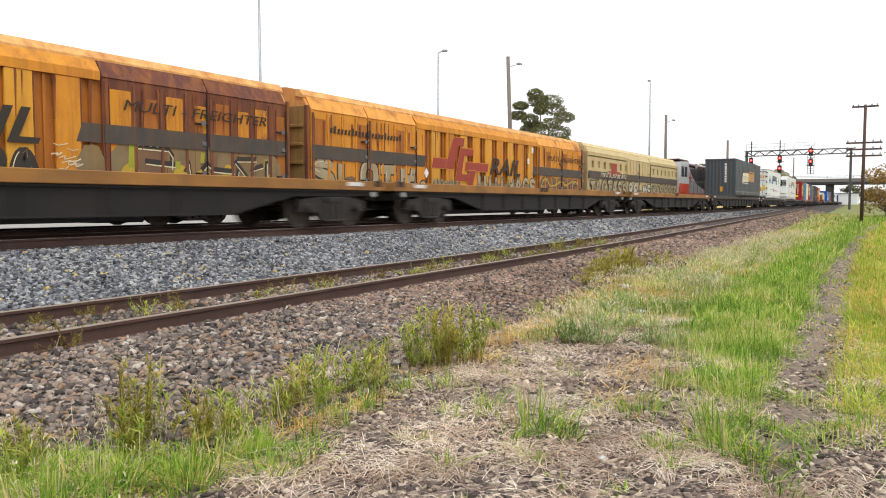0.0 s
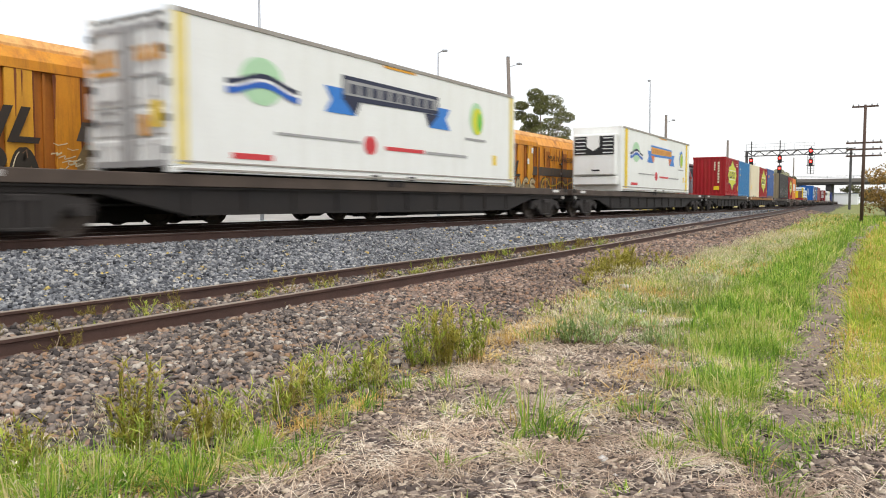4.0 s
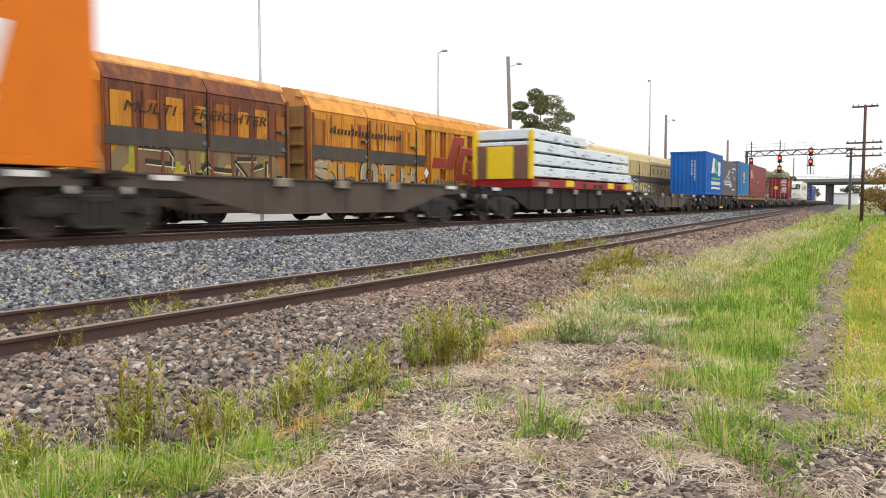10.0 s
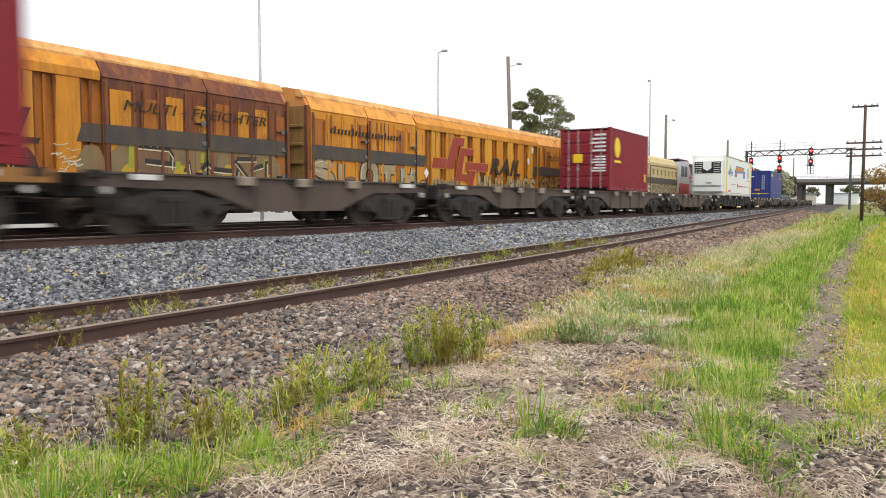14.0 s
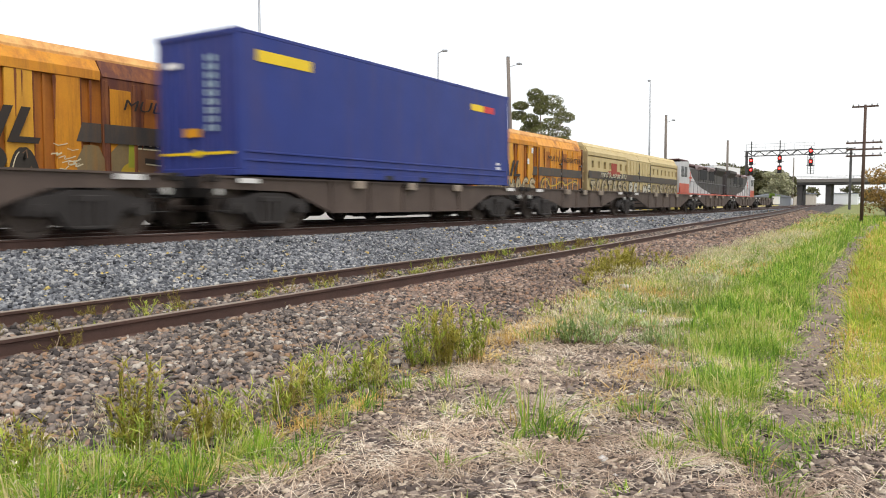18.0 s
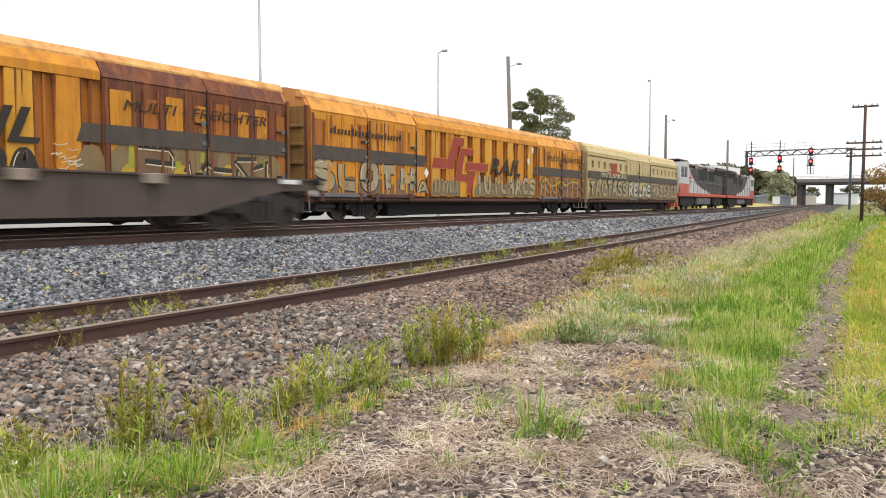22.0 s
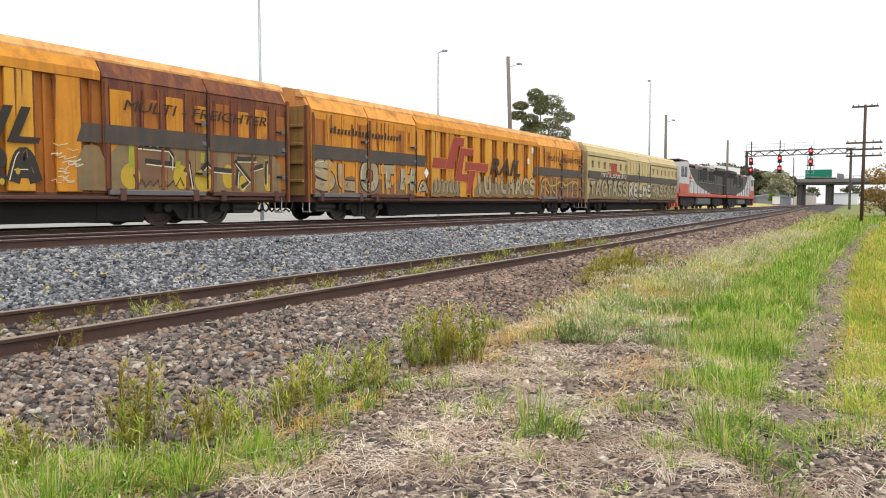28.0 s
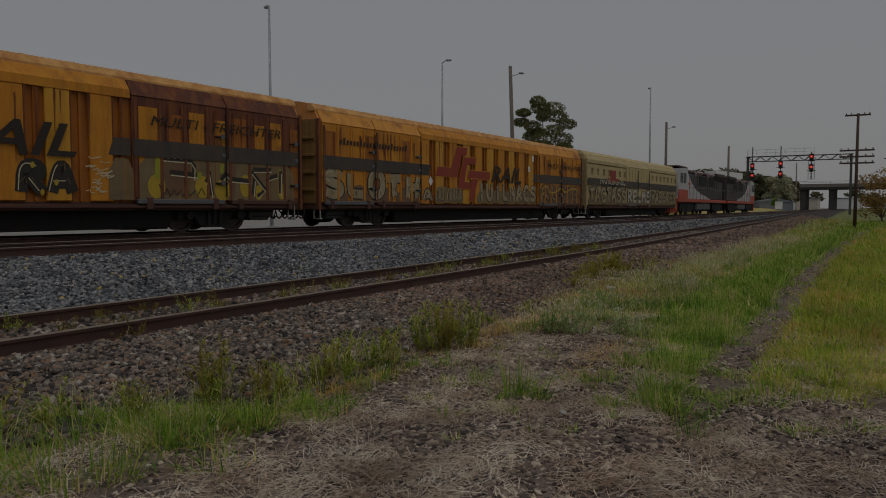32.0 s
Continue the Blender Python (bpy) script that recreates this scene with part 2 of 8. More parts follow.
def ground_z(x, y):
    n = y - bend(x)
    sy = siding_y(x) - bend(x)
    sz = siding_z(x) - 0.15
    table = [(-4000, -0.77), (sy - 3.2, -0.77), (sy - 1.25, sz - 0.02), (sy + 1.2, sz), (sy + 1.3, sz), (max(sy + 1.4, 11.2), -0.2), (18.9, -0.2), (20.6, -0.5), (24, -0.42), (4000, -0.42)]
    z = lerp_table(n, table)
    if x > 60 and n < sy - 2:
        z += 0.55 * min(1, (x - 60) / 120)
    if abs(x) < 60 and -8 < y < sy + bend(x) - 1.5:
        z += 0.03 * noise.noise((x * 0.8, y * 0.8, 3.0)) + 0.015 * noise.noise((x * 2.7, y * 2.7, 7.0))
        d = abs(y - path_y(x))
        if d < 0.35 and x > 3:
            z -= 0.035 * (1 - d / 0.35)
    return z


def steps(spans):
    out = []
    for a, b, s in spans:
        out += list(np.arange(a, b - 1e-6, s))
    return out


def zone(x, y):
    n, sy = y - bend(x), siding_y(x) - bend(x)
    if n > 24:
        return 5 if n < 90 or x < 420 else 4
    if n > sy + 0.95:
        return 0
    edge = sy - 2.1 - 0.25 * noise.noise((x * 0.6, 0.0, 1.0)) - 0.02 * max(0, x)
    if n > edge:
        return 1
    if abs(y - path_y(x)) < 0.24 and x > 6 or abs(y - wheel_track_y(x)) < 0.28:
        return 3
    if x > 7.5 + 1.2 * noise.noise((x * 0.5, y * 0.5, 5.0)) and (y < 2.6 or x > 14):
        return 4
    return 2


def make_ground():
    gx = steps(((-3000, -300, 300), (-300, -40, 20), (-40, 0, 2), (0, 14, 0.22), (14, 40, 0.6), (40, 140, 2.5), (140, 400, 20), (400, 3001, 200)))
    gy = steps(((-2500, -200, 230), (-200, -20, 15), (-20, -3, 1), (-3, 7, 0.22), (7, 22, 0.45), (22, 60, 2), (60, 300, 20), (300, 3000, 300)))
    verts = np.array([(x, y, ground_z(x, y)) for x in gx for y in gy])
    ny = len(gy)
    faces, mats = [], []
    for i in range(len(gx) - 1):
        for j in range(ny - 1):
            faces.append((i * ny + j, (i + 1) * ny + j, (i + 1) * ny + j + 1, i * ny + j + 1))
            mats.append(zone((gx[i] + gx[i + 1]) / 2, (gy[j] + gy[j + 1]) / 2))
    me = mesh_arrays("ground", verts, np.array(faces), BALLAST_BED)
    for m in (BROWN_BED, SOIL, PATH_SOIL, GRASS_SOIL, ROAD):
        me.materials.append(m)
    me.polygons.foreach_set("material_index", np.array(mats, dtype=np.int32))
    me.shade_smooth()
    tagged(new("ground", me), "railway reserve of ballast, bare soil and rough grass", "ground", kind="structure")


make_ground()


def swept(points, profile):
    """A profile of (sideways, up) carried along a line of points."""
    s = Shape()
    k, verts = len(profile), []
    for i, p in enumerate(points):
        a, b = points[max(0, i - 1)], points[min(len(points) - 1, i + 1)]
        d = Vector((b[0] - a[0], b[1] - a[1], 0)).normalized()
        left = Vector((-d.y, d.x, 0))
        verts += [Vector(p) + left * u + Vector((0, 0, w)) for u, w in profile]
    faces = [(i * k + j, i * k + (j + 1) % k, (i + 1) * k + (j + 1) % k, (i + 1) * k + j) for i in range(len(points) - 1) for j in range(k)]
    faces += [tuple(range(k)), tuple(range((len(points) - 1) * k, len(points) * k))[::-1]]
    return s.add(verts, faces)


RAIL_BODY = [(-0.07, -0.17), (0.07, -0.17), (0.07, -0.155), (0.012, -0.14), (0.012, -0.045), (0.034, -0.035), (0.036, -0.006),
             (-0.036, -0.006), (-0.034, -0.035), (-0.012, -0.045), (-0.012, -0.14), (-0.07, -0.155)]
RAIL_CAP = [(-0.036, -0.006), (0.036, -0.006), (0.033, 0.0), (-0.033, 0.0)]


def track(name, label, line, height, x0, x1, head):
    ob = thing(name, label, "railway track", kind="structure")
    xs = steps(((x0, 0, 10), (0, 60, 1.0), (60, x1 + 0.1, 5)))
    for side in (-0.755, 0.755):
        pts = [(x, line(x) + side, height(x)) for x in xs]
        rail = part("rail", swept(pts, RAIL_BODY), STEEL_RAIL, ob)
        part("rail_head", swept(pts, RAIL_CAP), head, rail, "worn bare running surface")
    return ob


track("track_main", "rusty steel rails of the main line on grey ballast", lambda x: MAIN_Y + bend(x), lambda x: 0.0, -700, 640, RAIL_TOP)
track("track_second", "rusty steel rails beneath the standing train", lambda x: SECOND_Y + bend(x), lambda x: 0.0, -200, 640, RAIL_TOP)
track("track_siding", "brown rusty disused siding rails with weeds between", siding_y, siding_z, -200, 140, RAIL_DULL)


# ---- rolling stock: running gear ----
def wheel_mesh():
    s = Shape()
    s.turned([(0.1, 0.06), (0.16, 0.06), (0.2, 0.02), (0.36, 0.02), (0.4, 0.07), (0.46, 0.07), (0.465, -0.055), (0.495, -0.06), (0.495, -0.08), (0.4, -0.08), (0.38, -0.03), (0.18, -0.03), (0.12, -0.06), (0.1, -0.06)], (0, 0, 0), "y", 18)
    return s.mesh("wheel", WHEEL)


WHEEL_MESH = wheel_mesh()


def sideframe_mesh():
    """A cast three-piece bogie sideframe, seen from its outer side."""
    s = Shape()
    top = [(-1.2, 0.52), (-1.12, 0.66), (-0.75, 0.7), (-0.4, 0.8), (0.4, 0.8), (0.75, 0.7), (1.12, 0.66), (1.2, 0.52), (1.2, 0.38), (1.02, 0.36), (0.98, 0.5), (0.72, 0.5), (0.46, 0.2), (0.3, 0.14), (-0.3, 0.14), (-0.46, 0.2), (-0.72, 0.5), (-0.98, 0.5), (-1.02, 0.36), (-1.2, 0.38)]
    s.prism(top, -0.07, 0.07, "y")
    s.box(-0.34, 0.34, -0.16, 0.06, 0.13, 0.2, 0.02)
    s.box(-0.3, 0.3, -0.15, 0.05, 0.6, 0.72, 0.02)
    return s.mesh("sideframe", BOGIE)


SIDEFRAME_MESH = sideframe_mesh()
SPRING_MESH = Shape().rod((0, -0.09, 0.18), (0, -0.09, 0.62), 0.075, n=8).mesh("spring", BOGIE)
CAP_MESH = Shape().turned([(0.11, -0.1), (0.11, 0.06), (0.05, 0.1)], (0, -0.08, 0.46), "y", 12).mesh("bearing_cap", BOGIE)


def add_bogie(parent, x, base=1.78, scale_z=1.0):
    """A two-axle bogie: bolster, two sideframes, four wheels on two axles, brake beams."""
    b = Shape().box(-0.22, 0.22, -0.95, 0.95, 0.5, 0.86, 0.03)
    b.box(-0.1, 0.1, -1.0, 1.0, 0.3, 0.42, 0.02)
    bogie = part("bogie", b, UNDER, parent, at=pose(x, 0, 0))
    for sy in (-1, 1):
        part("sideframe", SIDEFRAME_MESH, BOGIE, bogie, at=pose(0, sy * 1.02, 0, 0, 0, 0 if sy < 0 else 180))
        for sx in (-0.2, 0.0, 0.2):
            part("spring", SPRING_MESH, BOGIE, bogie, at=pose(sx, sy * 1.02, 0, 0, 0, 0 if sy < 0 else 180))
        for sx in (-0.88, 0.88):
            part("bearing_cap", CAP_MESH, BOGIE, bogie, at=pose(sx, sy * 1.02, 0, 0, 0, 0 if sy < 0 else 180))
    for ax in (-base / 2, base / 2):
        part("axle", Shape().rod((ax, -0.95, 0.46), (ax, 0.95, 0.46), 0.075, n=10), WHEEL, bogie)
        for sy in (-1, 1):
            part("wheel", WHEEL_MESH, WHEEL, bogie, at=pose(ax, sy * 0.76, 0.495, 0, 0, 0 if sy < 0 else 180))
    return bogie


def add_coupler(parent, x, way, z=0.88):
    s = Shape().box(0, 0.42, -0.09, 0.09, z - 0.1, z + 0.1, 0.03)
    s.box(0.36, 0.6, -0.16, 0.12, z - 0.15, z + 0.15, 0.05)
    s.rod((0.05, -0.35, z - 0.1), (0.45, -0.3, z - 0.42), 0.025, n=6)
    part("coupler", s, UNDER, parent, at=pose(x, 0, 0, 0, 0, 0 if way > 0 else 180))


REFLECT = surface("white_reflector", (0.75, 0.74, 0.72), 0.5, 0, (0.5, 0.48, 0.45), 0.5, 6, 40, 0.1, 0)
GREY_LAMP = surface("dusty_lamp_glass", (0.5, 0.49, 0.46), 0.5, 0, None, 0.3, 5, 40, 0.05, 0)
POCKET = surface("pale_dusty_pocket", (0.3, 0.25, 0.2), 0.8, 0, (0.26, 0.2, 0.15), 0.6, 5, 40, 0.1, 0.1)


def wagon(L, style, rng):
    """A container flat (plank-edged deck) or a skeleton wagon with a deep fish-bellied sill."""
    flat = style in ("orange", "brown")
    joined = style in ("lead", "articulated", "tail")
    web = SILL if joined or style == "skeleton" else DARK_SILL
    ob = thing("container_wagon", {"orange": "long flat container wagon with orange-brown deck edge, moving", "brown": "grimy dark container flat wagon rolling on bogies",
                                   "skeleton": "brown skeleton container wagon with deep tapered sill", "skeleton_dark": "sooty dark skeleton container wagon with deep tapered sill"}.get(style, "articulated brown skeleton wagon unit with deep tapered sill"), "rail wagon", group="wagons of the moving train")
    ym = 1.17
    deep = 0.36 if L > 12 else 0.42
    z1 = 0.89 if flat else 1.13
    ends, mid = (3.3, 5.0) if flat else (1.4, 3.6) if joined else (2.6, 3.9)
    lip = 0.12 if flat else 0.26
    outline = [(0.1, z1), (L - 0.1, z1), (L - 0.1, z1 - lip), (L - ends, z1 - lip - 0.04), (L - mid, deep), (mid, deep), (ends, z1 - lip - 0.04), (0.1, z1 - lip)]
    for sy in (-1, 1):
        y0 = sy * (ym - 0.06)
        sill = part("side_sill", Shape().prism(outline, min(y0, y0 - sy * 0.09), max(y0, y0 - sy * 0.09), "y"), web, ob)
        fl = Shape().box(mid, L - mid, min(y0 - sy * 0.12, y0 + sy * 0.05), max(y0 - sy * 0.12, y0 + sy * 0.05), deep - 0.02, deep + 0.02)
        fl.box(0.1, L - 0.1, min(y0 - sy * 0.12, y0 + sy * 0.05), max(y0 - sy * 0.12, y0 + sy * 0.05), z1 - 0.04, z1 - 0.004)
        for x in np.arange(mid, L - mid, 1.5):
            fl.box(x, x + 0.03, min(y0, y0 + sy * 0.045), max(y0, y0 + sy * 0.045), deep, z1 - 0.04)
        part("flange", fl, web, sill)
    for x in np.linspace(0.3, L - 0.3, max(5, int(L / 2.4))):
        part("cross_bearer", Shape().box(x - 0.12, x + 0.12, -ym + 0.17, ym - 0.17, z1 - 0.24, z1 - 0.03), UNDER, ob)
    if flat:
        edge = DECK_WOOD if style == "orange" else DECK_GREY
        part("deck", Shape().box(0, L, -1.2, 1.2, 0.895, 1.13, 0.012), edge, ob, "worn plank-edged deck")
    else:
        part("centre_sill", Shape().box(0.05, L - 0.05, -0.3, 0.3, z1 - 0.45, z1 - 0.01, 0.02), UNDER, ob)
    for x in (0.25, L * 0.5 - 0.2, L * 0.5 + 0.2, L - 0.25):
        for sy in (-1, 1):
            part("twistlock", Shape().box(x - 0.13, x + 0.13, sy * 1.12 - 0.1, sy * 1.12 + 0.1, 1.0, 1.146, 0.015), UNDER, ob)
    for x in () if flat else (L * 0.34, L * 0.5, L * 0.67):
        part("twistlock_pocket", Shape().box(x - 0.2, x + 0.2, -1.235, -1.14, 0.72 if flat else 0.93, 0.9 if flat else 1.12, 0.015), POCKET, ob, "pale dusty twistlock box")
    for x in (0.42, L - 0.42):
        part("end_lamp", Shape().rod((x, -1.19, 0.8), (x, -1.13, 0.8), 0.07, n=10), GREY_LAMP, ob, "white reflector disc")
    for x in (1.2, L - 1.2):
        part("reflector", Shape().box(x - 0.28, x + 0.28, -1.215, -1.2, 0.99, 1.09, 0.004), REFLECT, ob)
    for x in {"lead": (1.9, L + 0.1), "articulated": (L + 0.1,), "tail": (L - 1.9,)}.get(style, (1.9, L - 1.9)):
        add_bogie(ob, x)
    part("brake_rigging", Shape().rod((2.6, -0.5, 0.55), (L - 2.6, -0.5, 0.55), 0.03, n=6).box(L * 0.42, L * 0.42 + 0.9, -0.85, -0.45, 0.45, 0.85, 0.05)
         .rod((L * 0.6, -0.7, 0.6), (L * 0.6 + 0.8, -0.7, 0.6), 0.16, n=12), UNDER, ob)
    add_coupler(ob, 0.05, -1)
    add_coupler(ob, L - 0.05, 1)
    for x in (0.5, L - 0.5):
        step = Shape()
        for k in (-0.18, 0.18):
            step.rod((x + k, -1.1, 0.4), (x + k, -1.1, 1.0), 0.014, n=5)
        step.rod((x - 0.18, -1.1, 0.42), (x + 0.18, -1.1, 0.42), 0.014, n=5)
        step.rod((x - 0.18, -1.1, 0.68), (x + 0.18, -1.1, 0.68), 0.014, n=5)
        part("step", step, UNDER, ob)
    return ob


# ---- containers ----
def paint(name, color, worn=None, amount=0.35, streak=(0.16, 0.09, 0.05), streak_amount=0.22, rough=0.5):
    return surface(name, color, rough, 0, worn or tuple(c * 0.72 for c in color), amount, 0.9, 25, 0.08, 0.06, streak=streak, streak_amount=streak_amount, spec=0.22)


RED = paint("red_paint", (0.33, 0.013, 0.02))
MAROON = paint("maroon_paint", (0.235, 0.02, 0.032))
BOX_BLUE = paint("royal_blue_paint", (0.008, 0.125, 0.47))
NAVY = paint("navy_blue_paint", (0.03, 0.05, 0.23))
SKY_BLUE = paint("faded_light_blue_paint", (0.035, 0.185, 0.42), (0.06, 0.22, 0.42))
MID_BLUE = paint("mid_blue_paint", (0.012, 0.085, 0.33))
CREAM = paint("cream_paint", (0.8, 0.72, 0.52), (0.68, 0.6, 0.42))
ORANGE = paint("bright_orange_paint", (0.75, 0.19, 0.01), streak_amount=0.08)
CURTAIN = paint("charcoal_curtain", (0.044, 0.043, 0.048), (0.075, 0.066, 0.06), 0.5, (0.1, 0.1, 0.1), 0.15, 0.6)
SLATE = paint("slate_grey_paint", (0.068, 0.08, 0.088), (0.09, 0.1, 0.105), 0.4)
SLATE_LIGHT = paint("pale_slate_rail", (0.17, 0.2, 0.21), (0.12, 0.14, 0.15), 0.4)
RUST_FRAME = paint("rusty_brown_frame", (0.2, 0.11, 0.08), (0.13, 0.07, 0.05), 0.5)
RAIL_GREY = paint("dusty_grey_rail", (0.36, 0.34, 0.31), (0.24, 0.2, 0.17), 0.5)
PALE_YELLOW = surface("faded_yellow_marking", (0.78, 0.64, 0.2), 0.5, 0, None, 0.2, 3, 40, 0.05, 0)
FOLD_RED = surface("orange_red_marking", (0.65, 0.16, 0.03), 0.5, 0, None, 0.2, 3, 40, 0.05, 0)
BANNER_BLUE = surface("bright_blue_marking", (0.03, 0.2, 0.62), 0.5, 0, None, 0.2, 3, 40, 0.05, 0)
PLUM = paint("dark_plum_paint", (0.078, 0.074, 0.115), (0.1, 0.095, 0.14), 0.4)
TAN = paint("dusty_tan_paint", (0.3, 0.25, 0.16), (0.2, 0.17, 0.12), 0.5)
WHITE = paint("white_panel", (0.83, 0.85, 0.83), (0.76, 0.77, 0.74), 0.3, (0.5, 0.45, 0.36), 0.18, 0.4)
WHITE_INK = surface("white_marking", (0.8, 0.8, 0.8), 0.55, 0, None, 0.15, 5, 40, 0.05, 0)
LIME = surface("lime_yellow_marking", (0.62, 0.64, 0.03), 0.5, 0, (0.6, 0.6, 0.05), 0.3, 2, 40, 0.05, 0)
YELLOW_INK = surface("yellow_marking_ink", (0.85, 0.6, 0.02), 0.5, 0, None, 0.2, 3, 40, 0.05, 0)
DARK_INK = surface("dark_blue_marking", (0.02, 0.025, 0.06), 0.55, 0, None, 0.2, 3, 40, 0.05, 0)
GREEN_INK = surface("green_marking", (0.1, 0.5, 0.05), 0.5, 0, None, 0.2, 3, 40, 0.05, 0)
BLUE_INK = surface("blue_marking", (0.02, 0.12, 0.5), 0.5, 0, None, 0.2, 3, 40, 0.05, 0)
RED_INK = surface("red_marking", (0.6, 0.04, 0.05), 0.5, 0, None, 0.2, 3, 40, 0.05, 0)
AMBER_DARK = surface("dark_amber_marking", (0.5, 0.2, 0.03), 0.5, 0, None, 0.2, 3, 40, 0.05, 0)
AMBER_INK = surface("amber_marking", (0.72, 0.33, 0.02), 0.5, 0, None, 0.2, 3, 40, 0.05, 0)
GREY_INK = surface("grey_marking", (0.35, 0.35, 0.35), 0.5, 0, None, 0.2, 3, 40, 0.05, 0)
PALE_GREEN = surface("pale_green_marking", (0.45, 0.7, 0.45), 0.5, 0, None, 0.2, 3, 40, 0.05, 0)
RUBBER = surface("black_rubber", (0.025, 0.025, 0.027), 0.8, 0, None, 0.3, 4, 40, 0.2, 0.2)
W2 = 1.219


def corrugated(length, z0, z1, pitch=0.28, depth=0.036):
    """Outline (along, out) of a trapezoid-ribbed steel panel."""
    pts, x = [], 0.0
    while x < length - 1e-6:
        for dx, d in ((0.0, 0.0), (0.26, 0.0), (0.5, depth), (0.76, depth)):
            if x + dx * pitch < length:
                pts.append((x + dx * pitch, d))
        x += pitch
    pts.append((length, 0.0))
    return pts


def decal(parent, name, poly, material, label="", lift=0.004, side="near"):
    """A flat painted or stuck-on marking. near: (x, z) on the side towards the siding; end: (y, z) on the rear end."""
    s = Shape()
    if side == "near":
        s.prism(poly, -W2 - lift, -W2 - lift + 0.003, "y")
    else:
        s.prism(poly, -lift, -lift + 0.003, "x")
    return part(name, s, material, parent, label)


def rect(x0, x1, z0, z1, slant=0.0):
    return [(x0, z0), (x1, z0), (x1 + slant, z1), (x0 + slant, z1)]


def disc(cx, cz, rx, rz, n=20):
    return [(cx + rx * math.cos(2 * math.pi * i / n), cz + rz * math.sin(2 * math.pi * i / n)) for i in range(n)]


def container(L, H, material, label, end="doors", smooth=False, name="shipping_container", frame_material=None, end_paint=None):
    """Frame, corner posts and castings, ribbed panels, roof, and doors or a bulkhead on the rear end. Local z=0 is its base."""
    ob = thing(name, label, "container")
    fm = frame_material or material
    for x in (0.0, L - 0.17):
        for sy in (-1, 1):
            y0 = -W2 if sy < 0 else W2 - 0.12
            post = part("corner_post", Shape().box(x, x + 0.17, y0, y0 + 0.12, 0.12, H - 0.12, 0.012), fm, ob)
            for z in (0.0, H - 0.12):
                part("corner_casting", Shape().box(x - 0.002, x + 0.176, y0 - 0.003, y0 + 0.165, z, z + 0.118, 0.012), fm, post)
    for sy in (-1, 1):
        y0 = -W2 + 0.003 if sy < 0 else W2 - 0.103
        part("top_rail", Shape().box(0.17, L - 0.17, y0, y0 + 0.1, H - 0.1, H - 0.02, 0.01), fm, ob)
        part("bottom_rail", Shape().box(0.17, L - 0.17, y0, y0 + 0.1, 0.02, 0.16, 0.01), fm, ob)
        if smooth:
            part("side_panel", Shape().box(0.17, L - 0.17, min(sy * (W2 - 0.008), sy * (W2 - 0.05)), max(sy * (W2 - 0.008), sy * (W2 - 0.05)), 0.16, H - 0.1), material, ob)
        else:
            out = corrugated(L - 0.34, 0, 0)
            face = [(0.17 + a, sy * (W2 - 0.012 - d)) for a, d in out]
            back = [(x, sy * (W2 - 0.06)) for x in (L - 0.17, 0.17)]
            part("side_panel", Shape().prism(face + back, 0.16, H - 0.1, "z"), material, ob)
    part("roof_panel", Shape().box(0.1, L - 0.1, -W2 + 0.06, W2 - 0.06, H - 0.06, H - 0.03), material, ob)
    part("floor", Shape().box(0.17, L - 0.17, -W2 + 0.1, W2 - 0.1, 0.05, 0.15), UNDER, ob)
    for x in (L * 0.5 - 1.0, L * 0.5 + 0.65):
        part("fork_pocket", Shape().box(x, x + 0.35, -W2 - 0.001, -W2 + 0.08, 0.03, 0.14), RUBBER, ob)
    for x in (0.04, L - 0.09):
        if x > 1:
            part("end_wall", Shape().box(x, x + 0.05, -W2 + 0.12, W2 - 0.12, 0.1, H - 0.1), material, ob)
    if end == "doors":
        for k, sy in enumerate((-1, 1)):
            y0, y1 = (-W2 + 0.125, -0.006) if sy < 0 else (0.006, W2 - 0.125)
            door = Shape()
            zs = np.linspace(0.16, H - 0.16, 6)
            out = [(0.05, 0.14)]
            for a, b in zip(zs[:-1], zs[1:]):
                out += [(0.02, a + 0.03), (0.02, b - 0.09), (0.05, b - 0.05), (0.05, b)]
            out += [(0.09, H - 0.14), (0.09, 0.14)]
            door.prism(out, y0, y1, "y")
            d = part("door", door, material, ob)
            for u in (0.3, 0.72):
                y = y0 + (y1 - y0) * u
                bar = Shape().rod((0.0, y, 0.1), (0.0, y, H - 0.1), 0.022, n=8).box(-0.03, 0.02, y - 0.05, y + 0.05, 0.95, 1.05, 0.01)
                for z in (0.5, 1.4, 2.3):
                    bar.box(-0.026, 0.02, y - 0.05, y + 0.05, z, z + 0.05)
                part("lock_rod", bar, GREY_INK, d)
    elif end == "bulkhead":
        zs = corrugated(2 * W2 - 0.24, 0, 0)
        face = [(0.02 + d, -W2 + 0.12 + a) for a, d in zs] + [(0.08, W2 - 0.12), (0.08, -W2 + 0.12)]
        part("end_wall", Shape().prism(face, 0.16, H - 0.1, "z"), material, ob)
        part("end_sill", Shape().box(0.002, 0.1, -W2 + 0.12, W2 - 0.12, 0.0, 0.16, 0.01), fm, ob)
        part("end_header", Shape().box(0.002, 0.1, -W2 + 0.12, W2 - 0.12, H - 0.12, H, 0.01), fm, ob)
    else:
        part("end_wall", Shape().box(0.012, 0.08, -W2 + 0.12, W2 - 0.12, 0.02, H - 0.02, 0.01), material, ob)
    if material is not (end_paint or material):
        for o in ob.children:
            if o.name.split(".")[0] in ("end_wall", "end_sill", "end_header") and o.data.vertices[0].co.x < 1:
                o.data.materials[0] = end_paint
    return ob


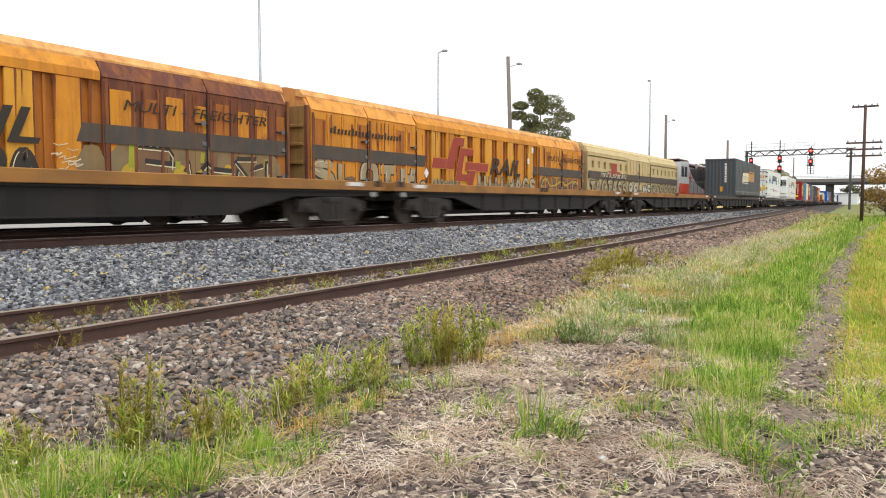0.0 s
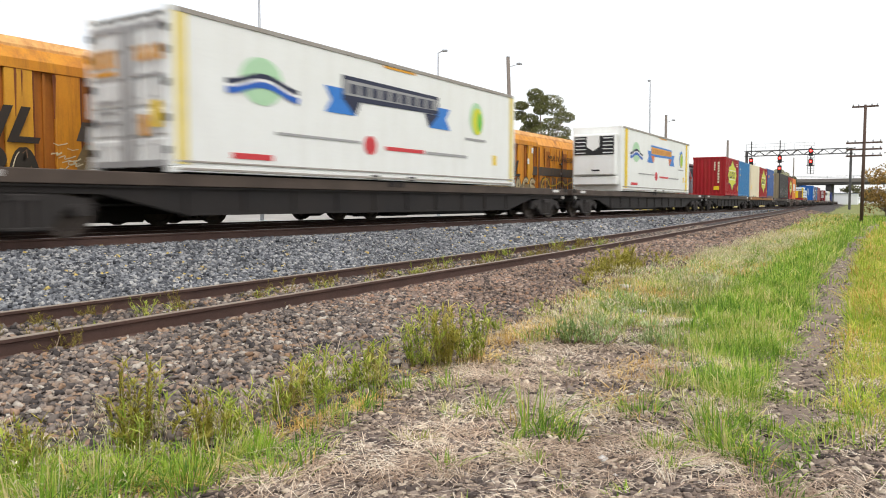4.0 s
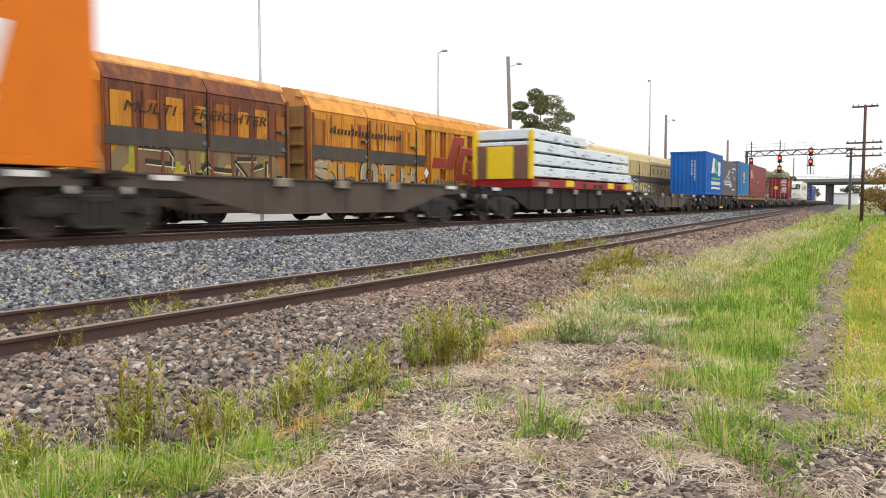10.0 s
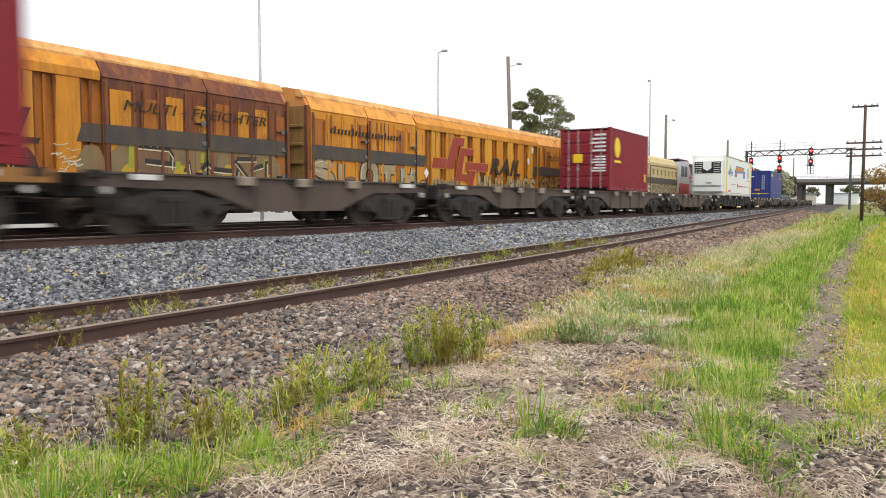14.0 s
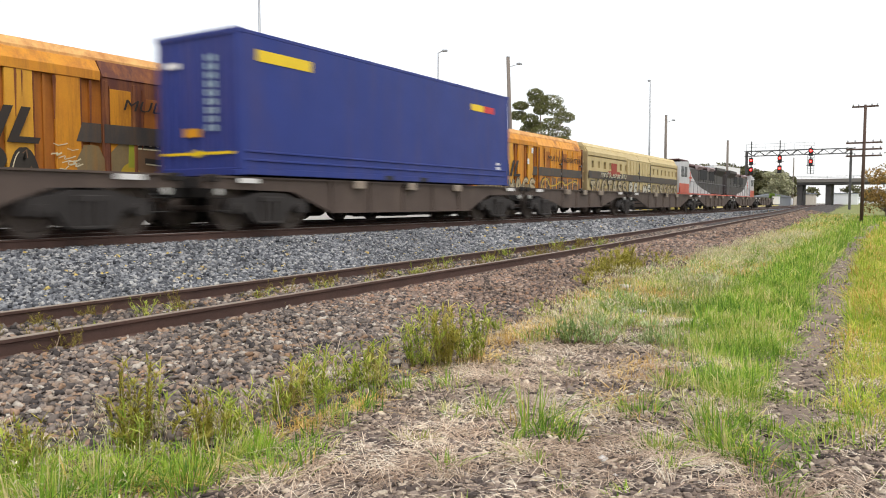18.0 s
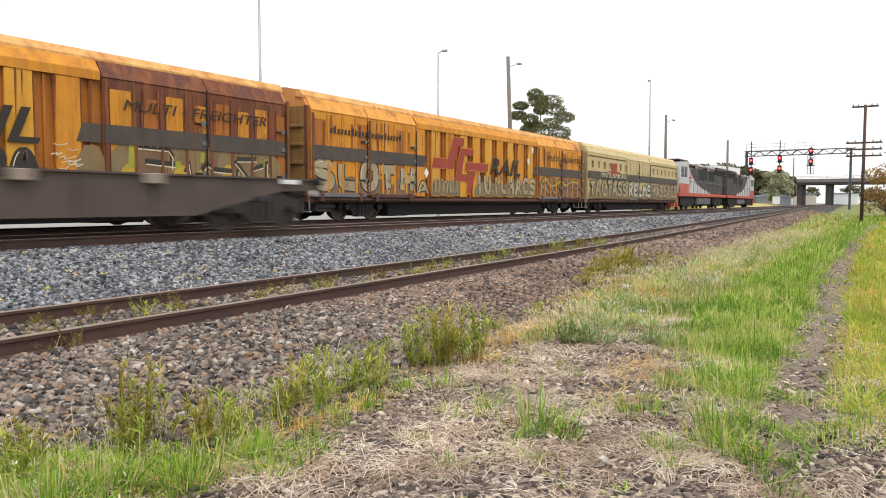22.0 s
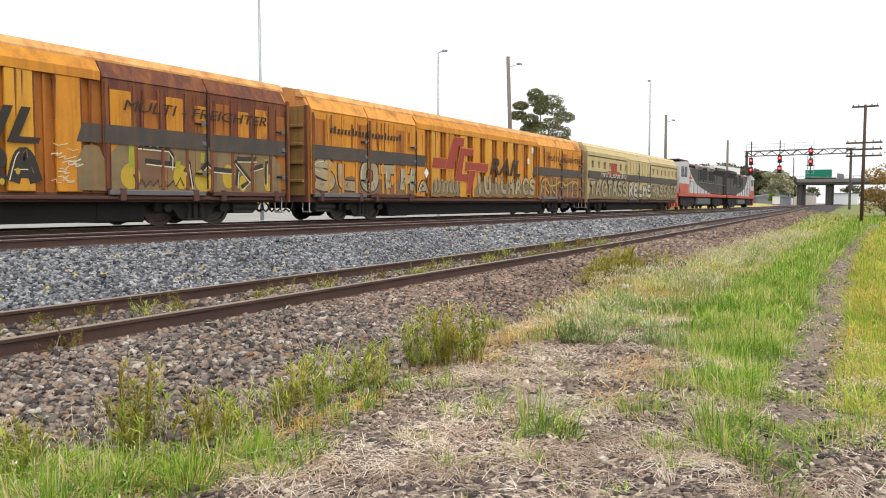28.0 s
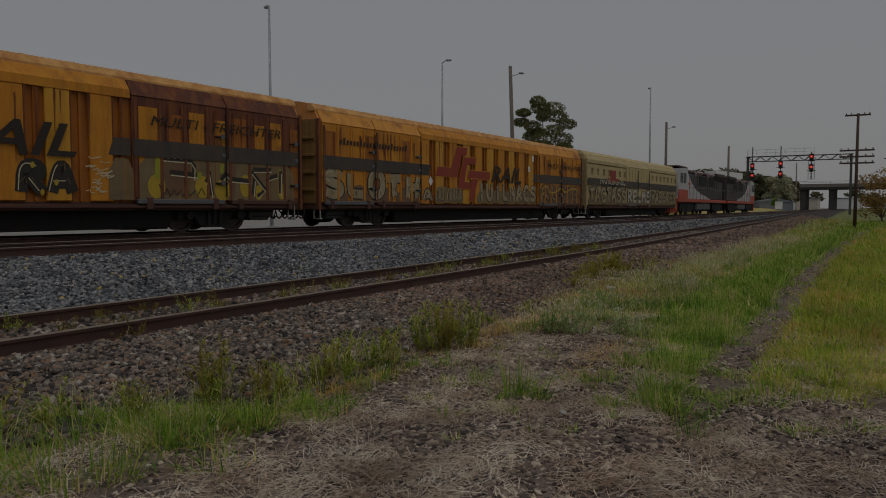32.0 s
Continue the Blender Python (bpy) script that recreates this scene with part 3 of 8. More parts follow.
def code_bars(ob, x, z, rows, w=0.9, h=0.1, gap=0.06, material=None, side="near"):
    """Unreadable small lettering as plain bars."""
    for k in range(rows):
        decal(ob, "marking", rect(x, x + w * (0.7 + 0.3 * ((k * 7) % 3) / 2), z - k * (h + gap) - h, z - k * (h + gap)), material or WHITE_INK, side=side)


def column_bars(ob, x, z, n, w=0.1, h=0.15, material=None, side="end"):
    for k in range(n):
        decal(ob, "marking", rect(x, x + w, z - k * (h + 0.05) - h, z - k * (h + 0.05)), material or WHITE_INK, side=side)


def burst(ob, cx, cz, material=LIME):
    """A stepped yellow star-shaped panel with a lettered band, drawn as plain shapes."""
    def star(k, g):
        h = []
        q = [(1.98, 0.0), (1.62, 0.26), (1.6, 0.6), (1.02, 0.66), (0.62, 0.78), (0.36, 0.92), (0.0, 1.18)]
        for x, z in q:
            h.append((x * k + (g if x else 0), z * k + (g if z else 0)))
        full = h + [(-x, z) for x, z in h[::-1][1:]]
        full += [(-x, -z) for x, z in h[1:]] + [(x, -z) for x, z in h[::-1][1:-1]]
        return [(cx + x, cz + z) for x, z in full]
    decal(ob, "emblem_border", star(1.0, 0.07), DARK_INK)
    decal(ob, "emblem", star(1.0, 0.0), material, lift=0.008)
    for z in (0.33, -0.37):
        decal(ob, "emblem_line", rect(cx - 1.5, cx + 1.5, cz + z, cz + z + 0.06), WHITE_INK, lift=0.012)
    x = cx - 1.3
    for k, w in enumerate((0.42, 0.16, 0.44, 0.42, 0.46, 0.42)):
        decal(ob, "emblem_letter_block", rect(x, x + 0.13, cz - 0.24, cz + 0.25), DARK_INK, lift=0.012)
        if w > 0.2:
            decal(ob, "emblem_letter_block", rect(x + 0.15, x + w - 0.04, cz + (0.12 if k % 2 else -0.24), cz + (0.25 if k % 2 else -0.12)), DARK_INK, lift=0.012)
        x += w + 0.05


def marks(ob, L, H, rng, ink=WHITE_INK, end=True):
    code_bars(ob, L - 1.15, H - 0.35, 2, 0.85, 0.09, 0.06, ink)
    if end:
        column_bars(ob, -0.75, H - 0.4, 8, 0.12, 0.16, ink)
        column_bars(ob, -0.45, H - 0.4, 4, 0.1, 0.12, ink)
        decal(ob, "warning_plate", rect(-0.75, -0.35, 0.45, 0.75), YELLOW_INK, side="end")
    decal(ob, "data_plate", rect(L - 0.6, L - 0.35, 0.45, 0.85), YELLOW_INK)


def reefer(L, H, label, unit, rng):
    """A white refrigerated box with yellow posts, big coloured banners, and a cooling unit or doors on its rear end."""
    ob = container(L, H, WHITE, label, "doors" if not unit else "plain", smooth=True, name="refrigerated_container")
    post = YELLOW_INK if unit else PALE_YELLOW
    for a, b in ((0.5, 0.93), (L - 0.95, L - 0.56)) if unit else ((0.12, 0.4), (L - 0.4, L - 0.15)):
        decal(ob, "yellow_band", rect(a, b, 0.16, H - 0.1), post)
    for name, z0, z1 in (("top_strip", H - 0.1, H - 0.005), ("bottom_strip", 0.2, 0.24), ("bottom_strip", 0.05, 0.1)):
        part(name, Shape().box(0.16, L - 0.16, -W2 - 0.012, -W2 + 0.006, z0, z1, 0.006), RAIL_GREY, ob)
    z = H * 0.62
    decal(ob, "striped_emblem", disc(2.35, 1.97, 0.62, 0.5), PALE_GREEN)
    for k, c in ((0.13, DARK_INK), (0.02, WHITE_INK), (-0.04, BLUE_INK)):
        wave = [(1.36 + 2.1 * i / 10, 1.9 + k - 0.11 * math.cos(i * 0.63) * (1 if i < 5 else 1)) for i in range(11)]
        decal(ob, "wave_stripe", wave + [(x, w - 0.13) for x, w in wave[::-1]], c, lift=0.008 + 0.003 * (k < 0.1) + 0.003 * (k < 0))
    decal(ob, "banner", [(5.0, 2.5), (9.35, 2.46), (9.35, 1.96), (5.0, 1.9)], BANNER_BLUE if unit else DARK_INK)
    decal(ob, "banner_band", [(5.08, 2.4), (9.27, 2.37), (9.27, 2.07), (5.08, 2.03)], AMBER_INK if unit else GREY_INK, lift=0.008)
    for k in range(9):
        decal(ob, "banner_letter_block", rect(5.3 + k * 0.43, 5.58 + k * 0.43, 2.08, 2.32), AMBER_DARK if unit else DARK_INK, lift=0.012)
    for sx, x in ((-1, 5.0), (1, 9.35)):
        decal(ob, "banner_tail", [(x, 2.17), (x + sx * 0.64, 2.17), (x + sx * 0.4, 1.87), (x + sx * 0.64, 1.56), (x - sx * 0.5, 1.56)], BANNER_BLUE, lift=0.003)
        decal(ob, "banner_fold", [(x, 1.94), (x - sx * 0.72, 1.94), (x - sx * 0.5, 1.56)], FOLD_RED if unit else DARK_INK, lift=0.008)
    decal(ob, "round_emblem", disc(11.6, 2.05, 0.42, 0.5), BANNER_BLUE if unit else PALE_GREEN)
    decal(ob, "round_emblem_heart", disc(11.66, 1.97, 0.34, 0.42), LIME, lift=0.008)
    decal(ob, "round_emblem_leaf", disc(11.8, 1.95, 0.14, 0.3), GREEN_INK, lift=0.012)
    decal(ob, "script_bar", rect(10.9, 12.2, 1.36, 1.43), GREY_INK)
    decal(ob, "script_bar", rect(2.75, 5.7, 0.9, 0.96), GREY_INK)
    decal(ob, "red_emblem", disc(6.1, 0.88, 0.26, 0.24), RED_INK)
    decal(ob, "script_bar", rect(6.75, 8.6, 0.8, 0.9), RED_INK)
    decal(ob, "script_bar", rect(8.7, 11.0, 0.8, 0.88), GREY_INK)
    decal(ob, "script_bar", rect(1.5, 2.65, 0.33, 0.45), RED_INK)
    decal(ob, "data_plate", rect(L - 1.6, L - 1.35, 0.66, 0.98), YELLOW_INK)
    decal(ob, "name_strip", rect(6.7, 8.15, H - 0.17, H - 0.11), AMBER_INK)
    if unit:
        u = part("cooling_unit", Shape().box(-0.42, 0.01, -1.05, 1.05, 0.75, 2.72, 0.06), WHITE, ob, "white cooling unit with dark grilles")
        part("grille", Shape().box(-0.45, -0.415, -0.98, 0.98, 1.72, 2.6, 0.03), RUBBER, u)
        part("hatch", Shape().prism([(-0.28, 2.62), (0.34, 2.62), (0.34, 2.1), (0.03, 1.9), (-0.28, 2.1)], -0.48, -0.45, "x"), WHITE, u, "white centre hatch between the grilles")
        for y in (-0.95, 0.4):
            for k in range(5):
                part("slat", Shape().box(-0.47, -0.44, y + 0.02, y + 0.5, 1.8 + k * 0.17, 1.84 + k * 0.17), WHITE, u)
        part("display", Shape().box(-0.45, -0.415, -0.3, 0.1, 0.95, 1.02), RUBBER, u)
        part("guard_rail", Shape().box(-0.34, 0.01, -1.1, 1.1, 0.3, 0.7, 0.04), WHITE, ob)
    else:
        for z0, z1 in ((0.12, 0.24), (2.72, 2.84)):
            decal(ob, "door_seal", rect(-1.08, 1.08, z0, z1), GREY_INK, side="end", lift=0.012)
        for sy in (-1, 1):
            for z0 in (0.35, 0.95, 1.6, 2.2, 2.6):
                part("hinge", Shape().box(-0.03, 0.03, sy * 1.13 - 0.08, sy * 1.13 + 0.08, z0, z0 + 0.14, 0.01), RUBBER, ob)
        decal(ob, "door_seal", rect(-0.16, 0.16, 0.2, 2.75), GREY_INK, side="end", lift=0.022)
        for k in range(4):
            y = 0.3 + k * 0.21
            decal(ob, "script_block", [(y, 2.05), (y + 0.13, 2.05), (y + 0.15, 2.38), (y + 0.04, 2.42)], AMBER_INK, side="end", lift=0.03)
            decal(ob, "script_block", [(-y - 0.13, 2.1), (-y, 2.1), (-y, 2.42), (-y - 0.1, 2.36)], AMBER_INK, side="end", lift=0.03)
        decal(ob, "script_bar", rect(0.3, 1.02, 1.9, 1.98), AMBER_INK, side="end", lift=0.03)
        decal(ob, "script_bar", rect(-1.02, -0.3, 1.8, 1.86), GREY_INK, side="end", lift=0.03)
        decal(ob, "warning_plate", rect(-1.0, -0.72, 0.85, 1.35), YELLOW_INK, side="end", lift=0.03)
        decal(ob, "warning_plate", rect(-0.62, -0.4, 0.7, 1.1), AMBER_INK, side="end", lift=0.03)
        for k in range(3):
            decal(ob, "script_bar", rect(0.35, 0.95, 1.35 - k * 0.2, 1.42 - k * 0.2), GREY_INK, side="end", lift=0.03)
    return ob


def curtain_box(L, H, label, material, end_material, end):
    ob = container(L, H, material, label, end, smooth=True, name="curtain_sided_container", frame_material=material, end_paint=end_material)
    rng = random.Random(int(L * 10))
    for k in range(int(L / 0.75)):
        x = 0.4 + k * 0.75
        part("strap", Shape().box(x, x + 0.05, -W2 - 0.003, -W2 + 0.01, 0.1, H - 0.12), material, ob)
    part("curtain_rail", Shape().box(0.1, L - 0.1, -W2 - 0.014, -W2 + 0.03, H - 0.14, H - 0.02, 0.01), material, ob)
    part("load_rail", Shape().box(0.1, L - 0.1, -W2 - 0.012, -W2 + 0.02, 0.02, 0.2, 0.01), DARK_SILL, ob)
    return ob


# ---- the moving train ----
# Rear end of each vehicle or load along the line at the start of the clip.
RNG = random.Random(5)
MOVING = []
DECK = 1.15


def onto(ob, x0, length, z=0.0):
    MOVING.append((ob, x0, length, z))
    return ob


WAGONS = [(-28, -6.5, "orange"), (-6, 16, "orange"), (16.5, 36, "orange"), (36.5, 55.8, "orange"), (56.3, 82.3, "brown"), (82.8, 106.6, "brown"), (107.1, 131.6, "brown"),
          (132.1, 152.1, "brown"), (152.3, 171.9, "orange"), (172.4, 191.7, "brown"), (192.1, 204.7, "lead"), (204.9, 217.5, "tail"), (218.0, 234.6, "skeleton_dark"),
          (235.1, 248.6, "skeleton"), (249.1, 263.7, "skeleton_dark"), (264.0, 283.5, "orange"), (284.0, 294.7, "skeleton"), (295.2, 306.0, "skeleton"), (306.5, 319.8, "skeleton"),
          (320.3, 333.5, "skeleton"), (334.0, 352.5, "skeleton_dark"), (353.0, 365.6, "skeleton"), (366.0, 380.5, "skeleton"), (380.5, 392.3, "lead"), (392.5, 406.8, "articulated"), (407.0, 421.3, "articulated"), (421.5, 435.8, "articulated"),
          (436.0, 450.3, "tail")]


def make_wagons():
    built = {}
    for a, b, style in WAGONS:
        key = (style, round(b - a, 1))
        if key in built:
            ob = copy_thing(built[key], pose(0, 0, 0))
        else:
            ob = built[key] = wagon(b - a, style, RNG)
        onto(ob, a, b - a)


make_wagons()
FT20, FT40 = 6.058, 12.192
CHALK = paint("dusty_chalk_marks", (0.14, 0.14, 0.15))
FADED_TAN = paint("faded_sign_lettering", (0.58, 0.52, 0.4))
BLUE_FRAME = paint("greyed_blue_frame", (0.085, 0.18, 0.3), (0.17, 0.14, 0.12), 0.5)
BLUE_PATCH = paint("deep_blue_touch_up_paint", (0.015, 0.09, 0.32))
# Paler blue paints the highlight onto end ribs; lettering bars use it too.
RIB_GLEAM_AND_MARK = paint("pale_blue_rib_gleam_and_mark", (0.4, 0.52, 0.6), (0.2, 0.34, 0.45), 0.4)


def make_loads():
    ob = onto(curtain_box(15.0, 3.1, "long slate-grey curtain-sided container with signboard, on wagon", SLATE, SLATE, "bulkhead"), 66.1, 15.0, DECK)
    decal(ob, "sign_panel", [(3.5, 1.28), (7.05, 1.34), (7.05, 2.1), (3.65, 2.04)], CREAM, lift=0.014)
    decal(ob, "sign_panel", rect(7.05, 10.75, 1.36, 2.12), AMBER_DARK, lift=0.014)
    decal(ob, "sign_line", rect(3.5, 7.0, 1.14, 1.22), CREAM, lift=0.014)
    decal(ob, "sign_line", rect(7.25, 10.95, 2.2, 2.27), AMBER_INK, lift=0.014)
    decal(ob, "sign_emblem", disc(9.3, 1.72, 0.26, 0.22), BLUE_INK, lift=0.018)
    for k in range(6):
        decal(ob, "sign_letter_block", rect(3.95 + k * 0.5, 4.25 + k * 0.5, 1.45, 1.8), FADED_TAN, lift=0.018)
    for k in range(6):
        decal(ob, "sign_letter_block", rect(7.25 + k * 0.55, 7.6 + k * 0.55, 1.5, 1.98), AMBER_INK, lift=0.017)
    for x in (3.82, 6.4, 9.9, 13.2):
        decal(ob, "reflector", rect(x, x + 0.5, 0.23, 0.31), AMBER_INK, lift=0.03)
    for z0, z1 in ((0.36, 0.44), (0.14, 0.34)):
        part("bottom_strip", Shape().box(0.1, 14.9, -W2 - 0.026, -W2 + 0.01, z0, z1, 0.008), SLATE_LIGHT if z0 > 0.3 else SLATE, ob)
    column_bars(ob, -0.5, 2.7, 8, 0.16, 0.15)
    decal(ob, "warning_plate", rect(-0.2, 0.0, 0.4, 0.8), AMBER_INK, side="end")

    onto(reefer(14.3, 3.08, "white refrigerated container with yellow posts and printed doors", False, RNG), 87.4, 14.3, DECK)
    onto(reefer(13.7, 3.1, "white refrigerated container with cooling unit and banners", True, RNG), 113.3, 13.7, DECK)

    def linfox(x, label):
        o = onto(container(FT20, 3.0, RED, label, "bulkhead"), x, FT20, DECK)
        burst(o, 3.0, 1.65)
        marks(o, FT20, 3.0, RNG, CREAM)
        return o
    linfox(139.5, "red steel container with stepped yellow star emblem")
    ob = onto(container(FT20, 3.0, SKY_BLUE, "faded light-blue ribbed steel container on wagon", "bulkhead"), 145.65, FT20, DECK)
    for k, c in enumerate((BLUE_INK, WHITE_INK, BLUE_INK, YELLOW_INK, BLUE_INK, BLUE_INK)):
        decal(ob, "marking", rect(0.6, 0.92, 2.45 - k * 0.24, 2.6 - k * 0.24), c)
    ob = onto(container(FT20, 3.0, CREAM, "plain cream-painted container on orange-edged wagon", "bulkhead", smooth=True), 152.5, FT20, DECK)
    decal(ob, "data_plate", rect(0.5, 0.8, 0.7, 1.1), YELLOW_INK)
    ob = linfox(159.0, "red steel container with stepped yellow star emblem")
    ob = onto(container(FT20, 3.1, MID_BLUE, "mid-blue slatted steel container, rust along base", "bulkhead", smooth=True), 165.5, FT20, DECK)
    for j in range(4):
        a = 0.22 + j * 1.42
        for k in range(7):
            z = 0.34 + k * 0.36
            part("slat", Shape().prism([(-W2 - 0.004, z + 0.3), (-W2 - 0.016, z + 0.02), (-W2 - 0.002, z), (-W2 + 0.01, z), (-W2 + 0.01, z + 0.3)], a, a + 1.34, "x"), MID_BLUE, ob)
    for x in (1.58, 3.0, 4.42):
        part("side_post", Shape().box(x, x + 0.05, -W2 - 0.014, -W2 + 0.01, 0.16, 2.98, 0.008), BLUE_FRAME, ob, "rust-stained blue upright")
    part("rusty_base", Shape().box(0.18, 5.88, -W2 - 0.012, -W2 + 0.008, 0.03, 0.2, 0.008), RUST_FRAME, ob, "rusted bottom rail")
    decal(ob, "emblem", rect(5.3, 5.75, 2.55, 2.72), AMBER_INK, lift=0.02)
    decal(ob, "emblem", rect(0.55, 1.35, 2.15, 2.45), AMBER_INK, lift=0.024)
    ob = onto(curtain_box(FT40, 3.08, "charcoal curtain-sided container, tan end with yellow emblem", CURTAIN, TAN, "bulkhead"), 179.1, FT40, DECK)
    decal(ob, "emblem", disc(0.05, 2.35, 0.5, 0.45), YELLOW_INK, side="end")
    decal(ob, "emblem_heart", disc(0.0, 2.25, 0.22, 0.3), DARK_INK, side="end", lift=0.008)
    decal(ob, "emblem_base", rect(-0.55, 0.55, 1.75, 1.95), WHITE_INK, side="end", lift=0.008)
    rng = random.Random(11)
    for k in range(150):
        x, z = rng.uniform(0.4, 11.4), 0.45 + abs(rng.gauss(0, 0.5))
        decal(ob, "chalky_scrawl", rect(x, x + rng.uniform(0.08, 0.5), z, z + rng.uniform(0.02, 0.08), rng.uniform(-0.12, 0.12)), (GREY_INK, CHALK, CHALK)[k % 3], lift=0.01 + 0.0004 * (k % 5))
    decal(ob, "blue_smear", rect(10.9, 11.6, 2.1, 2.45), NAVY, lift=0.01)
    for x in (2.8, 8.5):
        decal(ob, "reflector", rect(x, x + 0.5, 0.24, 0.38), YELLOW_INK, lift=0.016)
    linfox(192.5, "red steel container with stepped yellow star emblem")
    ob = onto(container(FT20, 3.0, ORANGE, "bright orange container with slanted white lettering shapes", "bulkhead", smooth=True), 198.7, FT20, DECK)
    x = 1.0
    for w in (0.8, 0.3, 0.32, 0.26, 0.55, 0.72):
        decal(ob, "slanted_block", rect(x, x + w, 1.22, 2.2, 0.28), WHITE_INK)
        x += w + 0.08
    code_bars(ob, 3.0, 1.08, 1, 1.9, 0.14, 0.05)

    # wrapped timber on a red bolster rack
    ob = onto(thing("timber_rack", "red load rack with yellow end frame, carrying wrapped timber", "load rack"), 222.0, 12.0, DECK)
    part("rack_base", Shape().box(0, 12.0, -1.2, 1.2, 0.0, 0.32, 0.02), RED, ob)
    for a, b in ((0.6, 1.5), (5.1, 5.6), (6.4, 7.6), (9.5, 10.1)):
        part("fork_pocket", Shape().box(a, b, -1.208, -1.19, 0.05, 0.22), RUBBER if a > 3 else POCKET, ob, "dark fork pocket in the rack side")
    for x in np.arange(0.3, 12, 1.3):
        part("stanchion_foot", Shape().box(x, x + 0.12, -1.225, -1.19, 0.02, 0.34, 0.01), RUST_FRAME, ob)
    for a, b in ((3.25, 4.1), (8.2, 9.1), (10.6, 12.0)):
        part("rack_plate", Shape().box(a, b, -1.215, -1.19, 0.08, 0.33), YELLOW_INK, ob)
    frame_part = part("end_frame", Shape().box(-0.02, 0.06, -1.1, 1.1, 0.3, 1.55, 0.02), RUST_FRAME, ob)
    part("end_plate", Shape().box(-0.05, -0.022, -0.45, 0.62, 0.32, 1.5, 0.01), YELLOW_INK, frame_part, "yellow plate on the end frame")
    for y in (-1.22, 1.06):
        part("end_post", Shape().box(-0.06, 0.14, y, y + 0.16, 0.3, 2.06, 0.02), YELLOW_INK, ob)
    rng = random.Random(3)
    for k in range(4):
        for j in range(2):
            y0 = -1.16 + j * 1.17
            L = 11.4 if k else 11.85
            if k == 3:
                L = 5.6
            pk = onto(thing("timber_pack", "long pack of timber in silvery white wrapping", "timber pack", group="wrapped timber packs"), 222.0, 12.0, DECK + 0.34 + k * 0.455)
            body = part("wrapped_pack", Shape().box(0.15, L, y0, y0 + 1.13, 0.065, 0.44, 0.03), WRAP, pk)
            for x in np.arange(0.6, L - 0.3, 2.1):
                part("bearer", Shape().box(x, x + 0.09, y0 + 0.02, y0 + 1.11, 0.0, 0.07), RUBBER, pk)
                for q in range(5):
                    a, z0 = x + rng.uniform(0.1, 1.6), rng.uniform(0.1, 0.34)
                    part("printed_mark", Shape().box(a, a + rng.uniform(0.12, 0.5), y0 - 0.003 - 0.001 * q, y0 + 0.002, z0, z0 + rng.uniform(0.03, 0.08)), (PRINT_BLUE, GREY_INK, PRINT_BLUE, PRINT_GREEN, PRINT_DARK)[q], body)

    ob = onto(container(FT20, 3.0, BOX_BLUE, "royal-blue container with white and green emblem", "bulkhead"), 251.0, FT20, DECK)
    decal(ob, "emblem_wedge", [(1.75, 1.55), (2.5, 1.55), (2.62, 1.8), (2.85, 1.55), (2.98, 1.55), (2.9, 2.62), (2.35, 2.62)], WHITE_INK)
    decal(ob, "emblem_swoosh", [(3.0, 2.3), (3.2, 2.58), (3.75, 2.58), (3.95, 2.25), (3.4, 1.75), (4.1, 1.75), (4.1, 1.55), (2.95, 1.55), (2.95, 1.72), (3.6, 2.2), (3.55, 2.4), (3.3, 2.4)], GREEN_INK)
    decal(ob, "emblem_block", [(4.2, 1.4), (5.0, 1.4), (5.2, 1.62), (5.0, 1.95), (5.15, 2.2), (4.95, 2.45), (4.2, 2.45)], WHITE_INK)
    decal(ob, "emblem_bar", rect(2.0, 5.0, 1.1, 1.26), GREEN_INK)
    for k in range(9):
        decal(ob, "script_block", rect(1.8 + k * 0.37, 2.08 + k * 0.37, 0.72, 0.98), WHITE_INK)
    decal(ob, "script_bar", rect(1.8, 5.1, 0.44, 0.58), WHITE_INK)
    column_bars(ob, -0.5, 2.4, 8, 0.1, 0.13, RIB_GLEAM_AND_MARK)
    column_bars(ob, -0.3, 2.4, 6, 0.1, 0.13, RIB_GLEAM_AND_MARK)
    code_bars(ob, 5.2, 2.5, 6, 0.35, 0.08, 0.06, SKY_BLUE)
    ob = onto(container(FT20, 2.7, PLUM, "dark plum-grey container with rusty frame, white emblem", "bulkhead", smooth=True, frame_material=RUST_FRAME), 257.2, FT20, DECK)
    for k in range(8):
        x = 0.5 + k * 0.38
        decal(ob, "letter_block", [(x, 0.98), (x + 0.12, 0.98), (x + 0.26, 1.2), (x + 0.14, 1.2)], WHITE_INK)
        decal(ob, "letter_block", rect(x + 0.15, x + 0.34, 1.0 + 0.1 * (k % 2), 1.08 + 0.1 * (k % 2)), WHITE_INK)
    decal(ob, "script_bar", rect(0.75, 3.6, 0.82, 0.93), WHITE_INK)
    for k in range(3):
        decal(ob, "emblem_feather", [(1.3 + k * 0.3, 1.32 + k * 0.1), (2.1 + k * 0.3, 1.5 + k * 0.16), (2.9 + k * 0.1, 1.95 + k * 0.05), (2.2 + k * 0.2, 1.68 + k * 0.14), (1.5 + k * 0.3, 1.42 + k * 0.1)][::-1], WHITE_INK, lift=0.005 + 0.002 * k)
    decal(ob, "emblem_feather", [(2.2, 1.3), (2.9, 1.36), (3.1, 1.5), (2.4, 1.42)], WHITE_INK)
